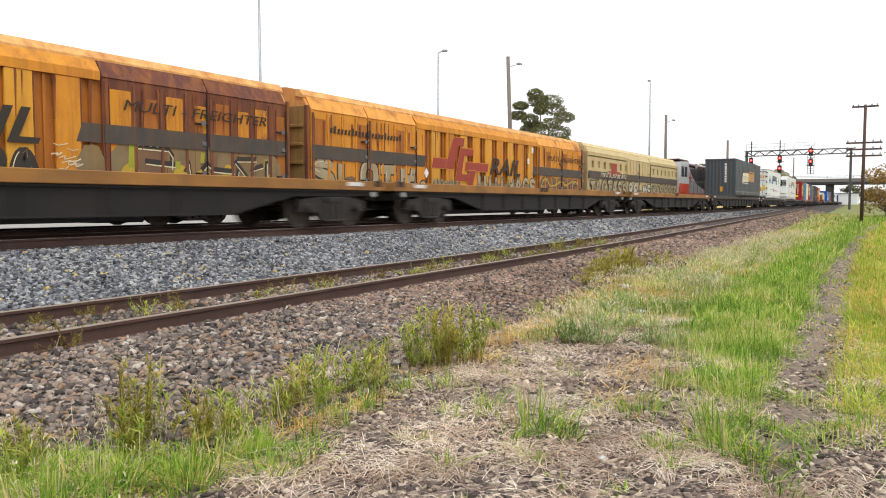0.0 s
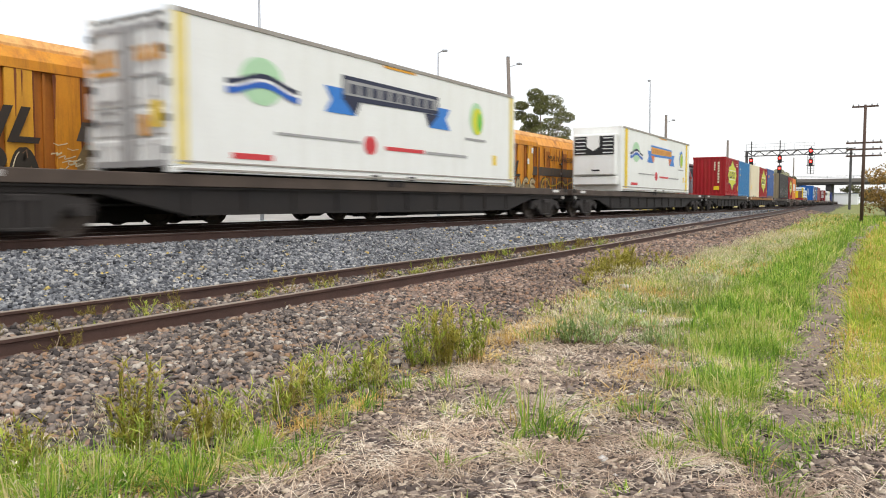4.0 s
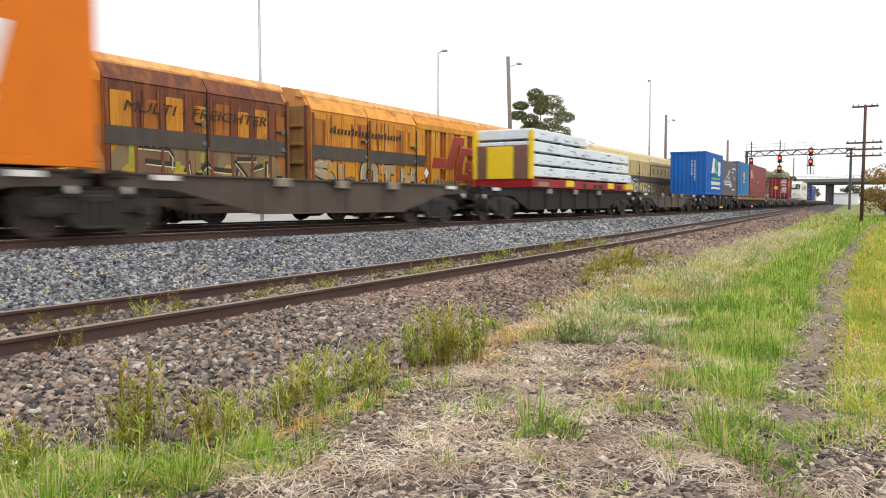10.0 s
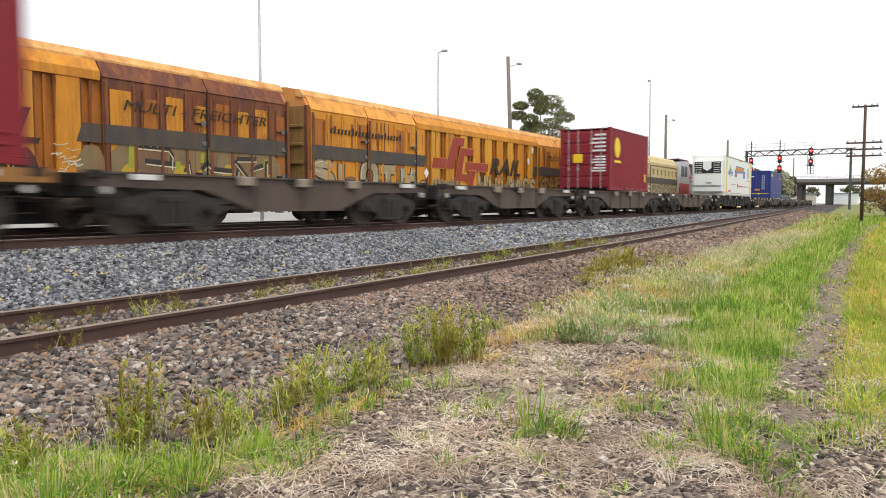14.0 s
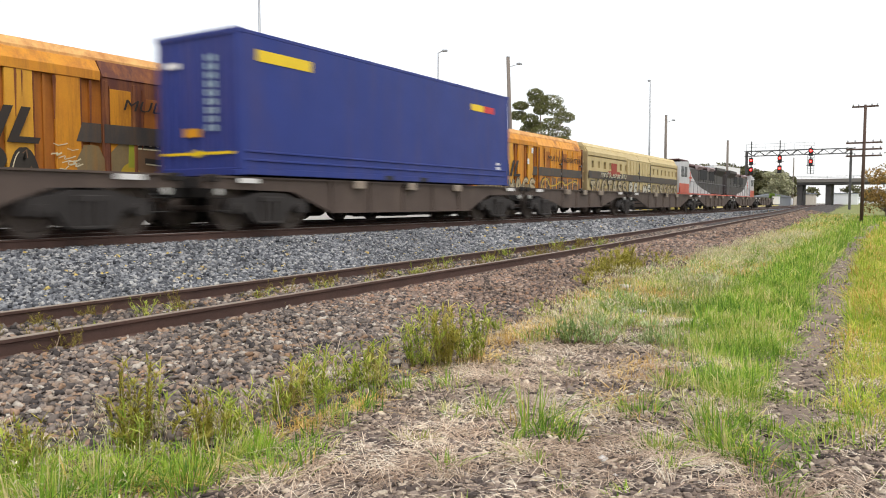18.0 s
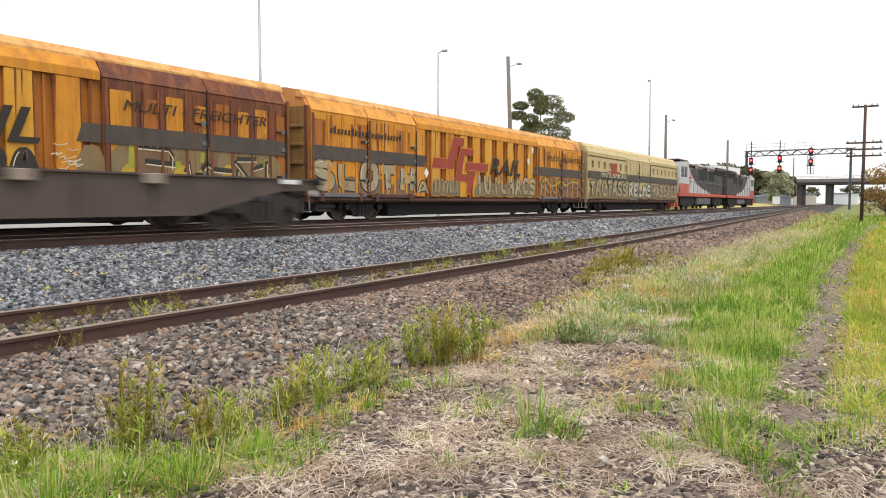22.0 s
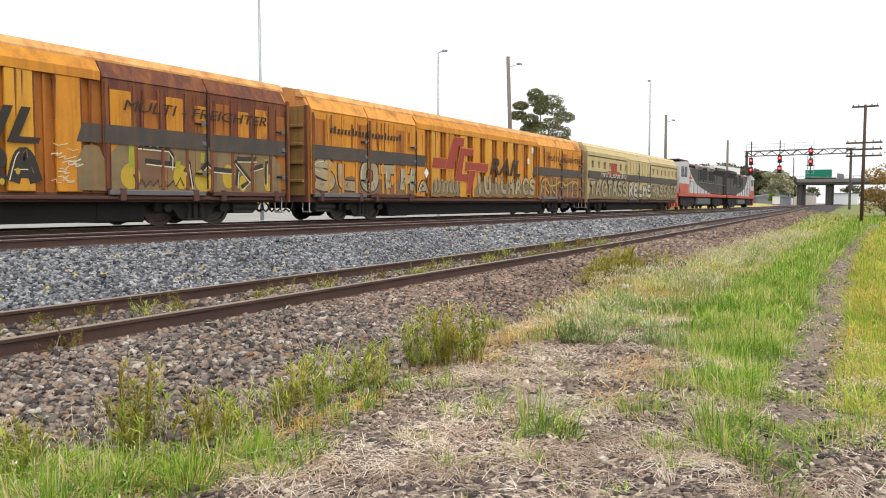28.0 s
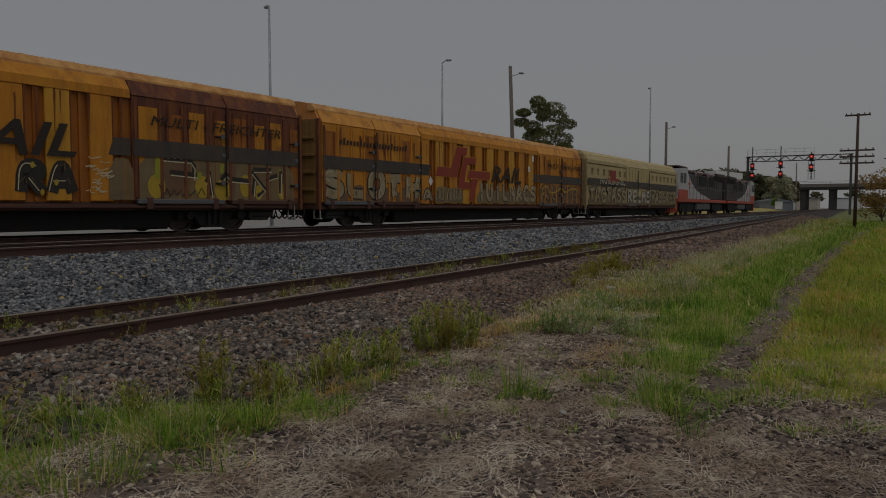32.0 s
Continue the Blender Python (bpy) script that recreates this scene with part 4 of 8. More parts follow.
    for a, b, z, h in ((3.95, 4.2, 2.1, 0.1), (4.4, 5.5, 2.1, 0.14), (3.85, 4.5, 1.82, 0.12), (3.0, 3.9, 0.7, 0.1), (3.35, 3.8, 0.9, 0.1), (3.95, 5.3, 0.46, 0.08), (4.5, 4.9, 1.5, 0.06)):
        decal(ob, "marking", rect(a, b, z, z + h), WHITE_INK)
    decal(ob, "warning_plate", rect(5.0, 5.5, 1.2, 1.46), RED_INK)
    decal(ob, "warning_plate_edge", rect(5.05, 5.45, 1.33, 1.43), WHITE_INK, lift=0.006)
    ob = onto(container(FT20, 2.96, SKY_BLUE, "faded light-blue container, yellow emblem, ribbed end", "doors", frame_material=BLUE_FRAME), 264.25, FT20, DECK)
    decal(ob, "dark_patch", rect(0.55, 1.05, 0.2, 2.82), BLUE_PATCH, lift=0.003)
    decal(ob, "emblem", disc(3.1, 1.72, 0.42, 0.42), YELLOW_INK)
    decal(ob, "emblem_heart", disc(3.05, 1.6, 0.18, 0.28), DARK_INK, lift=0.008)
    decal(ob, "emblem_base", rect(2.75, 3.5, 1.16, 1.3), WHITE_INK, lift=0.008)
    decal(ob, "warning_plate", rect(-0.75, -0.35, 0.95, 1.4), YELLOW_INK, side="end", lift=0.03)
    for z in (0.62, 1.2, 1.62, 1.9, 2.15, 2.45, 2.65):
        part("rib", Shape().box(-0.012, 0.05, -1.0, 0.95, z, z + 0.07, 0.012), RIB_GLEAM_AND_MARK, ob)
    ob = onto(container(FT40, 3.03, MAROON, "long maroon container with yellow round emblem", "bulkhead", smooth=True), 270.9, FT40, DECK)
    decal(ob, "emblem", disc(1.15, 2.1, 0.36, 0.42), YELLOW_INK)
    for k in range(3):
        decal(ob, "script_bar", rect(1.7, 2.7 - 0.2 * k, 2.0 - k * 0.16, 2.08 - k * 0.16), AMBER_INK)
    decal(ob, "plate", rect(5.2, 5.8, 1.4, 1.5), WHITE_INK)
    for z in (0.3, 0.48):
        part("rub_strip", Shape().box(0.2, 11.9, -W2 - 0.02, -W2 + 0.01, z, z + 0.05, 0.01), MAROON, ob)
    ob = onto(container(FT20, 2.9, MAROON, "maroon container with steel door rods, yellow emblem", "doors"), 310.0, FT20, DECK)
    decal(ob, "emblem", disc(1.0, 2.0, 0.42, 0.48), YELLOW_INK)
    decal(ob, "script_bar", rect(0.6, 1.5, 1.3, 1.42), YELLOW_INK)
    decal(ob, "warning_plate", rect(0.1, 0.55, 1.3, 1.7), YELLOW_INK, side="end", lift=0.03)
    code_bars(ob, -1.0, 2.6, 5, 0.75, 0.08, 0.1, WHITE_INK, "end")
    code_bars(ob, -1.0, 1.6, 6, 0.7, 0.07, 0.06, WHITE_INK, "end")
    decal(ob, "data_plate", rect(5.4, 5.65, 0.5, 0.9), YELLOW_INK)
    onto(reefer(13.7, 3.1, "white refrigerated container with cooling unit and banners", True, RNG), 337.6, 13.7, DECK)
    ob = onto(container(FT40, 3.0, NAVY, "long navy-blue container with yellow markings", "bulkhead", smooth=True), 366.9, FT40, DECK)
    decal(ob, "emblem", rect(0.55, 2.25, 2.38, 2.62), YELLOW_INK)
    decal(ob, "emblem", rect(9.6, 10.4, 2.3, 2.5), YELLOW_INK)
    decal(ob, "emblem", rect(10.4, 11.1, 2.3, 2.5), RED_INK)
    for z in (0.3, 0.48):
        part("rub_strip", Shape().box(0.2, 11.9, -W2 - 0.02, -W2 + 0.01, z, z + 0.05, 0.01), NAVY, ob)
    decal(ob, "arrow_line", rect(-1.1, 1.1, 0.44, 0.5), YELLOW_INK, side="end")
    decal(ob, "arrow_head", [(-0.25, 0.47), (0.0, 0.56), (0.25, 0.47), (0.0, 0.38)], YELLOW_INK, side="end", lift=0.008)
    decal(ob, "plate", rect(-0.1, 0.4, 0.82, 1.0), AMBER_INK, side="end")
    column_bars(ob, -0.6, 2.5, 9, 0.12, 0.13, RIB_GLEAM_AND_MARK)
    column_bars(ob, -0.4, 2.5, 9, 0.1, 0.13, RIB_GLEAM_AND_MARK)
    decal(ob, "marking", rect(0.5, 1.0, 2.3, 2.42), WHITE_INK, side="end")
    code_bars(ob, 11.3, 0.75, 2, 0.3, 0.08)


WRAP = surface("silvery_wrap", (0.78, 0.83, 0.88), 0.35, 0.0, (0.58, 0.66, 0.74), 0.6, 1.5, 14, 0.1, 0.3)
PRINT_BLUE = surface("pale_blue_wrap_print", (0.42, 0.58, 0.76), 0.4, 0, (0.6, 0.7, 0.8), 0.5, 3, 20, 0.1, 0)
PRINT_GREEN = surface("pale_green_wrap_print", (0.5, 0.62, 0.42), 0.4, 0, (0.66, 0.72, 0.6), 0.5, 3, 20, 0.1, 0)
PRINT_DARK = surface("dark_wrap_print", (0.12, 0.14, 0.18), 0.4, 0, (0.3, 0.33, 0.38), 0.5, 3, 20, 0.1, 0)
make_loads()


# ---- the standing train ----
VAN_RUSTY = surface("rust_eaten_orange_paint", (0.62, 0.26, 0.016), 0.65, 0, (0.15, 0.05, 0.026), 0.92, 1.1, 25, 0.15, 0.15, streak=(0.2, 0.06, 0.022), streak_amount=0.75, stretch=(1.6, 1.6, 0.55), ramp=(0.54, 0.64))
VAN = surface("weathered_orange_paint", (0.67, 0.29, 0.018), 0.6, 0, (0.52, 0.17, 0.016), 0.6, 1.1, 25, 0.12, 0.1, streak=(0.17, 0.045, 0.02), streak_amount=0.6)
# Deeper orange carries the shade of recesses and ribs; some door panels share it.
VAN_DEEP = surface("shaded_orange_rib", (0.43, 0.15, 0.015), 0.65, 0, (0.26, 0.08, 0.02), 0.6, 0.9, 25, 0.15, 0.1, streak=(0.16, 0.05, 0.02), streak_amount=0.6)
VAN_LIGHT = surface("pale_yellow_orange_paint", (0.68, 0.34, 0.03), 0.6, 0, (0.52, 0.2, 0.02), 0.5, 0.9, 25, 0.1, 0.1, streak=(0.3, 0.12, 0.03), streak_amount=0.4)
RUST = surface("rust_brown_steel", (0.105, 0.037, 0.029), 0.8, 0, (0.25, 0.08, 0.025), 0.6, 0.7, 30, 0.2, 0.25, streak=(0.44, 0.17, 0.03), streak_amount=0.5)
# Colours the rust runs and also the painted shadow lines beside van panels.
RUST_AND_SHADE = surface("dark_rust_and_panel_shade", (0.16, 0.05, 0.025), 0.85, 0, (0.3, 0.1, 0.025), 0.7, 1.5, 30, 0.15, 0.1)
GUTTER = surface("sun_bleached_orange_roof_edge", (0.8, 0.46, 0.16), 0.75, 0, (0.42, 0.13, 0.03), 0.65, 2.2, 25, 0.15, 0.1, streak=(0.26, 0.07, 0.02), streak_amount=0.5)
FASCIA = surface("rust_blotched_orange_fascia", (0.72, 0.33, 0.06), 0.7, 0, (0.2, 0.065, 0.03), 0.85, 0.8, 25, 0.15, 0.15, streak=(0.42, 0.13, 0.03), streak_amount=0.6, ramp=(0.52, 0.64))
PALE_GUTTER = surface("sun_bleached_cream_roof_edge", (0.66, 0.55, 0.3), 0.75, 0, (0.5, 0.36, 0.16), 0.6, 2.2, 25, 0.15, 0.1)
ROOF = surface("rusty_orange_roof", (0.66, 0.3, 0.08), 0.75, 0, (0.36, 0.1, 0.03), 0.7, 0.8, 25, 0.15, 0.2, streak=(0.66, 0.38, 0.16), streak_amount=0.6)
CREAM_VAN = surface("dirty_cream_paint", (0.55, 0.44, 0.22), 0.65, 0, (0.45, 0.35, 0.17), 0.5, 0.9, 25, 0.1, 0.1, streak=(0.32, 0.22, 0.1), streak_amount=0.4)
# Darker cream copy: recess shade is put into the colour, posts share it.
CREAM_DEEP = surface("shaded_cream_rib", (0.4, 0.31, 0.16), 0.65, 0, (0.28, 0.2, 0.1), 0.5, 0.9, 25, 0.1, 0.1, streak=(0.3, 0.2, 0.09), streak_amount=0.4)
BAND = surface("faded_black_band", (0.055, 0.05, 0.048), 0.65, 0, (0.11, 0.085, 0.06), 0.6, 1.2, 25, 0.15, 0.05, streak=(0.2, 0.1, 0.03), streak_amount=0.3)
VAN_INK = surface("faded_black_lettering", (0.03, 0.024, 0.02), 0.65, 0, (0.06, 0.04, 0.025), 0.4, 1.2, 25, 0.15, 0)
VAN_RED = surface("faded_red_marking", (0.32, 0.038, 0.026), 0.65, 0, (0.3, 0.08, 0.04), 0.6, 1.2, 25, 0.1, 0)
VAN_SILL = surface("rust_red_sill", (0.12, 0.055, 0.04), 0.8, 0, (0.07, 0.04, 0.03), 0.6, 0.9, 25, 0.2, 0.2)
SPRAY = [surface("spray_" + n, c, 0.6, 0, tuple(k * 0.7 for k in c), 0.5, 1.5, 25, 0.1, 0) for n, c in
         (("grey_olive", (0.22, 0.17, 0.08)), ("chalk", (0.33, 0.28, 0.17)), ("black", (0.04, 0.033, 0.025)), ("yellow_green", (0.4, 0.33, 0.05)), ("silver", (0.28, 0.24, 0.17)), ("plum", (0.2, 0.12, 0.08)), ("white", (0.55, 0.52, 0.42)))]
SPRAY_GROUND = surface("worn_olive_grey_spray", (0.235, 0.175, 0.085), 0.6, 0, (0.14, 0.095, 0.055), 0.7, 1.6, 25, 0.12, 0, streak=(0.36, 0.17, 0.03), streak_amount=0.55)
SPRAY_BROWN = surface("worn_plum_brown_spray", (0.16, 0.09, 0.055), 0.6, 0, (0.24, 0.15, 0.07), 0.6, 1.4, 25, 0.12, 0, streak=(0.3, 0.12, 0.03), streak_amount=0.4)
SPRAY_FILL = surface("worn_silver_cream_spray", (0.4, 0.345, 0.22), 0.6, 0, (0.24, 0.175, 0.085), 0.7, 1.8, 25, 0.12, 0, streak=(0.45, 0.22, 0.04), streak_amount=0.4)
SPRAY_CREAM = surface("cream_spray_line", (0.68, 0.6, 0.4), 0.6, 0, (0.5, 0.42, 0.26), 0.5, 2.5, 25, 0.1, 0)
SPRAY_LIME = surface("lime_spray", (0.34, 0.36, 0.03), 0.6, 0, (0.28, 0.25, 0.04), 0.5, 2.5, 25, 0.1, 0)
SPRAY_YELLOW = surface("mustard_spray", (0.52, 0.36, 0.03), 0.6, 0, (0.4, 0.25, 0.04), 0.5, 2.5, 25, 0.1, 0)
END_WALL = surface("dull_ochre_end_wall", (0.34, 0.2, 0.06), 0.7, 0, (0.2, 0.11, 0.04), 0.6, 1.0, 25, 0.15, 0.1, streak=(0.1, 0.06, 0.03), streak_amount=0.6)
LOCO_GEAR = surface("dusty_grey_brake_gear", (0.09, 0.085, 0.08), 0.7, 0.1, (0.05, 0.045, 0.04), 0.5, 3, 30, 0.2, 0.1)
FOOT_GREY = surface("grey_door_track", (0.16, 0.16, 0.17), 0.6, 0.2, (0.1, 0.09, 0.09), 0.5, 1.5, 25, 0.1, 0.1)
VH = 1.45


def van_decal(parent, name, poly, material, lift, label=""):
    return part(name, Shape().prism(poly, -VH - lift - 0.003, -VH - lift, "y"), material, parent, label)


def stroke(parent, name, pts, width, material, lift):
    """A sprayed line of even width through points (x, z)."""
    left, right = [], []
    for i, (x, z) in enumerate(pts):
        a, b = pts[max(0, i - 1)], pts[min(len(pts) - 1, i + 1)]
        dx, dz = b[0] - a[0], b[1] - a[1]
        n = math.hypot(dx, dz) or 1
        nx, nz = -dz / n * width / 2, dx / n * width / 2
        left.append((x + nx, z + nz))
        right.append((x - nx, z - nz))
    s = Shape()
    for y in (-VH - lift - 0.003, -VH - lift):
        for p in left + right:
            s.v.append((p[0], y, p[1]))
    k, m = len(pts), 2 * len(pts)
    for i in range(k - 1):
        s.f.append((i, i + 1, k + i + 1, k + i))
        s.f.append((m + i, m + i + 1, m + k + i + 1, m + k + i))
        s.f.append((i, i + 1, m + i + 1, m + i))
        s.f.append((k + i, k + i + 1, m + k + i + 1, m + k + i))
    return part(name, s, material, parent)


def curved(pl):
    """Points rounded off by cutting the corners of a bent line."""
    for _ in range(2):
        out = [pl[0]]
        for a, b in zip(pl[:-1], pl[1:]):
            out += [(a[0] * 0.75 + b[0] * 0.25, a[1] * 0.75 + b[1] * 0.25), (a[0] * 0.25 + b[0] * 0.75, a[1] * 0.25 + b[1] * 0.75)]
        pl = out + [pl[-1]]
    return pl


GLYPHS = {"S": [[(0.92, 0.8), (0.6, 1.0), (0.15, 0.9), (0.08, 0.65), (0.45, 0.52), (0.9, 0.4), (0.88, 0.1), (0.45, 0.0), (0.05, 0.15)]],
          "L": [[(0.2, 1.0), (0.16, 0.4), (0.2, 0.08), (0.9, 0.06)]],
          "O": [[(0.5, 1.0), (0.12, 0.85), (0.1, 0.2), (0.5, 0.0), (0.9, 0.2), (0.88, 0.85), (0.5, 1.0)]],
          "T": [[(0.02, 0.93), (0.98, 0.97)], [(0.5, 0.9), (0.46, 0.4), (0.52, 0.0)]],
          "H": [[(0.15, 1.0), (0.2, 0.5), (0.15, 0.0)], [(0.86, 1.0), (0.8, 0.5), (0.86, 0.0)], [(0.2, 0.5), (0.8, 0.52)]],
          "A": [[(0.08, 0.0), (0.35, 0.95), (0.6, 0.98), (0.92, 0.0)], [(0.25, 0.36), (0.75, 0.38)]],
          "R": [[(0.14, 0.0), (0.14, 0.97), (0.7, 0.98), (0.86, 0.72), (0.6, 0.5), (0.2, 0.46)], [(0.5, 0.46), (0.92, 0.0)]],
          "E": [[(0.88, 0.95), (0.16, 0.96), (0.14, 0.05), (0.9, 0.05)], [(0.16, 0.5), (0.72, 0.5)]],
          "I": [[(0.5, 1.0), (0.45, 0.5), (0.5, 0.0)]],
          "U": [[(0.12, 1.0), (0.14, 0.2), (0.5, 0.0), (0.86, 0.2), (0.88, 1.0)]],
          "C": [[(0.9, 0.85), (0.5, 1.0), (0.1, 0.7), (0.1, 0.25), (0.5, 0.0), (0.92, 0.14)]],
          "M": [[(0.06, 0.0), (0.14, 0.98), (0.5, 0.35), (0.86, 0.98), (0.94, 0.0)]]}


def fat_letters(parent, forms, x0, x1, z0, z1, seed, fill, lift, weight=0.17, edge=0.05, shine=0.3):
    """Sprayed bubble lettering: each form as a dark outline, a worn fill and a chalky gleam."""
    rng = random.Random(seed)
    step = (x1 - x0) / len(forms)
    for k, form in enumerate(forms):
        w = step * (0.4 if form == "I" else 0.8)
        xa = x0 + k * step + (step - w) / 2 + rng.uniform(-0.03, 0.03)
        za, h = z0 + weight / 2 + rng.uniform(0, 0.06), (z1 - z0) * rng.uniform(0.86, 1.0) - weight
        tilt = rng.uniform(-0.08, 0.08)
        for q, line in enumerate(GLYPHS[form]):
            pts = [(xa + w * u + tilt * v * h, za + h * v) for u, v in (curved(line) if len(line) > 2 else line)]
            up = lift + 0.0013 * (k % 2) + 0.0004 * q
            stroke(parent, "spray_edge", pts, weight + 2 * edge, SPRAY[2], up)
            stroke(parent, "spray_fill", pts, weight, fill, up + 0.004)
            if rng.random() < shine * 2:
                stroke(parent, "spray_gleam", [(a - weight * 0.3, b + weight * 0.12) for a, b in pts[:max(2, len(pts) // 2)]], 0.022, SPRAY_CREAM, up + 0.008)
            for n in range(3):
                a, b = rng.choice(pts)
                hook = [(a - 0.04, b), (a + rng.uniform(-0.02, 0.1), b + rng.uniform(0.03, 0.12)), (a + rng.uniform(0.02, 0.12), b - rng.uniform(0.02, 0.12))]
                stroke(parent, "spray_line", hook, 0.02, SPRAY[2] if n else SPRAY_BROWN, up + 0.0065 + 0.0003 * n)
            if rng.random() < 0.4:
                a, b = rng.choice(pts)
                van_decal(parent, "spray_accent", disc(a, b, 0.05, 0.07, 8), SPRAY_YELLOW, up + 0.0085)


def dense_tags(parent, x0, x1, z0, z1, seed, inks, lift, pitch=0.2):
    """A crowd of narrow overlapping tags: upright hooked strokes in a few inks."""
    rng = random.Random(seed)
    x, k = x0, 0
    while x < x1 - 0.1:
        h = (z1 - z0) * rng.uniform(0.6, 1.0)
        w = pitch * rng.uniform(0.7, 1.5)
        form = rng.choice(((0, 0), (1, 1), (2, 0), (0, 1)))
        line = [[(0, 0), (0.1, 0.8), (0.5, 1.0), (0.9, 0.7), (0.8, 0.1)], [(0.1, 1.0), (0.0, 0.3), (0.4, 0.0), (0.9, 0.25), (0.85, 0.9)], [(0, 0.1), (0.9, 0.35), (0.1, 0.7), (0.8, 1.0)]][form[0]]
        pts = [(x + w * u, z0 + h * v) for u, v in curved(line)]
        stroke(parent, "tag_shadow", [(a + 0.03, b - 0.02) for a, b in pts], 0.085, SPRAY[2], lift + 0.001 * (k % 2))
        stroke(parent, "tag_line", pts, 0.055, inks[k % len(inks)], lift + 0.003 + 0.001 * (k % 2))
        x += w * 0.95
        k += 1


def worn_ground(parent, x0, x1, z0, z1, material, lift, seed):
    """A sprayed field with a ragged top and worn ends."""
    rng = random.Random(seed)
    n = max(4, int((x1 - x0) / 0.35))
    top = [(x0 + (x1 - x0) * k / n, z1 - rng.uniform(0, 0.1) - (0.35 if k in (0, n) else 0.0)) for k in range(n + 1)]
    van_decal(parent, "spray_ground", [(x0, z0), (x1, z0)] + top[::-1], material, lift)


def block_mural(parent, x0, lift):
    """The large olive piece on the rust-stained doors: worn ground, black bars edged in cream, lime and mustard patches, a scribbled line."""
    worn_ground(parent, x0 - 0.75, x0 - 0.05, 0.86, 1.9, SPRAY_GROUND, lift - 0.02, 3)
    worn_ground(parent, x0 + 0.05, x0 + 5.45, 0.88, 2.08, SPRAY_GROUND, lift, 4)
    for a, b, c, d in ((0.55, 1.5, 1.0, 1.92), (2.55, 3.1, 0.95, 1.85), (3.7, 4.0, 0.9, 1.6)):
        van_decal(parent, "spray_shade", rect(x0 + a, x0 + b, c, d, 0.06), SPRAY_BROWN, lift + 0.002)
    for u, z, rx, rz in ((0.55, 1.2, 0.26, 0.3), (1.98, 1.22, 0.24, 0.3), (2.68, 1.15, 0.28, 0.3), (3.5, 1.28, 0.2, 0.32), (4.0, 1.1, 0.14, 0.22), (4.95, 1.15, 0.16, 0.24)):
        van_decal(parent, "spray_accent", disc(x0 + u, z, rx, rz, 14), SPRAY_YELLOW, lift + 0.0035)
    for u, z0, z1, w in ((0.5, 1.4, 2.0, 0.18), (1.8, 1.42, 1.6, 0.14), (2.58, 1.6, 1.86, 0.12), (4.3, 1.7, 1.9, 0.12), (4.8, 1.55, 1.8, 0.1)):
        van_decal(parent, "spray_accent", rect(x0 + u, x0 + u + w, z0, z1, 0.03), SPRAY_LIME, lift + 0.005)
    bars = ([(0.7, 1.92), (1.6, 1.9), (1.72, 1.75), (1.7, 1.45)], [(0.95, 1.57), (1.8, 1.52)], [(2.1, 1.35), (2.2, 1.62), (2.3, 1.0)], [(2.62, 1.42), (2.8, 1.6), (3.0, 1.45), (3.7, 1.42)],
            [(3.8, 1.75), (4.5, 1.78), (4.3, 1.5), (4.75, 1.62)], [(3.72, 1.7), (4.25, 1.2), (3.95, 1.0)], [(3.85, 1.5), (3.8, 1.05)], [(4.9, 1.75), (4.88, 1.1)])
    for k, line in enumerate(bars):
        pts = [(x0 + u, z) for u, z in line]
        stroke(parent, "spray_bar", pts, 0.13, SPRAY[2], lift + 0.007 + 0.0006 * k)
        stroke(parent, "spray_rim", [(a + 0.02, b - 0.075) for a, b in pts], 0.03, SPRAY_CREAM, lift + 0.0125 + 0.0004 * k)
    for u in (0.75, 0.9, 1.1, 1.3, 1.45):
        van_decal(parent, "spray_dab", disc(x0 + u, 1.935, 0.05, 0.03, 8), SPRAY_CREAM, lift + 0.015)
    scribble = [(0.62, 1.25), (0.75, 0.98), (0.85, 1.15), (0.95, 0.96), (1.08, 1.12), (1.15, 0.98), (1.3, 1.14), (1.32, 0.95), (1.5, 1.1), (1.55, 0.97), (1.75, 1.13), (1.8, 0.98), (1.95, 1.2), (2.05, 1.0)]
    stroke(parent, "spray_line", [(x0 + u, z) for u, z in scribble], 0.03, SPRAY[2], lift + 0.0165)


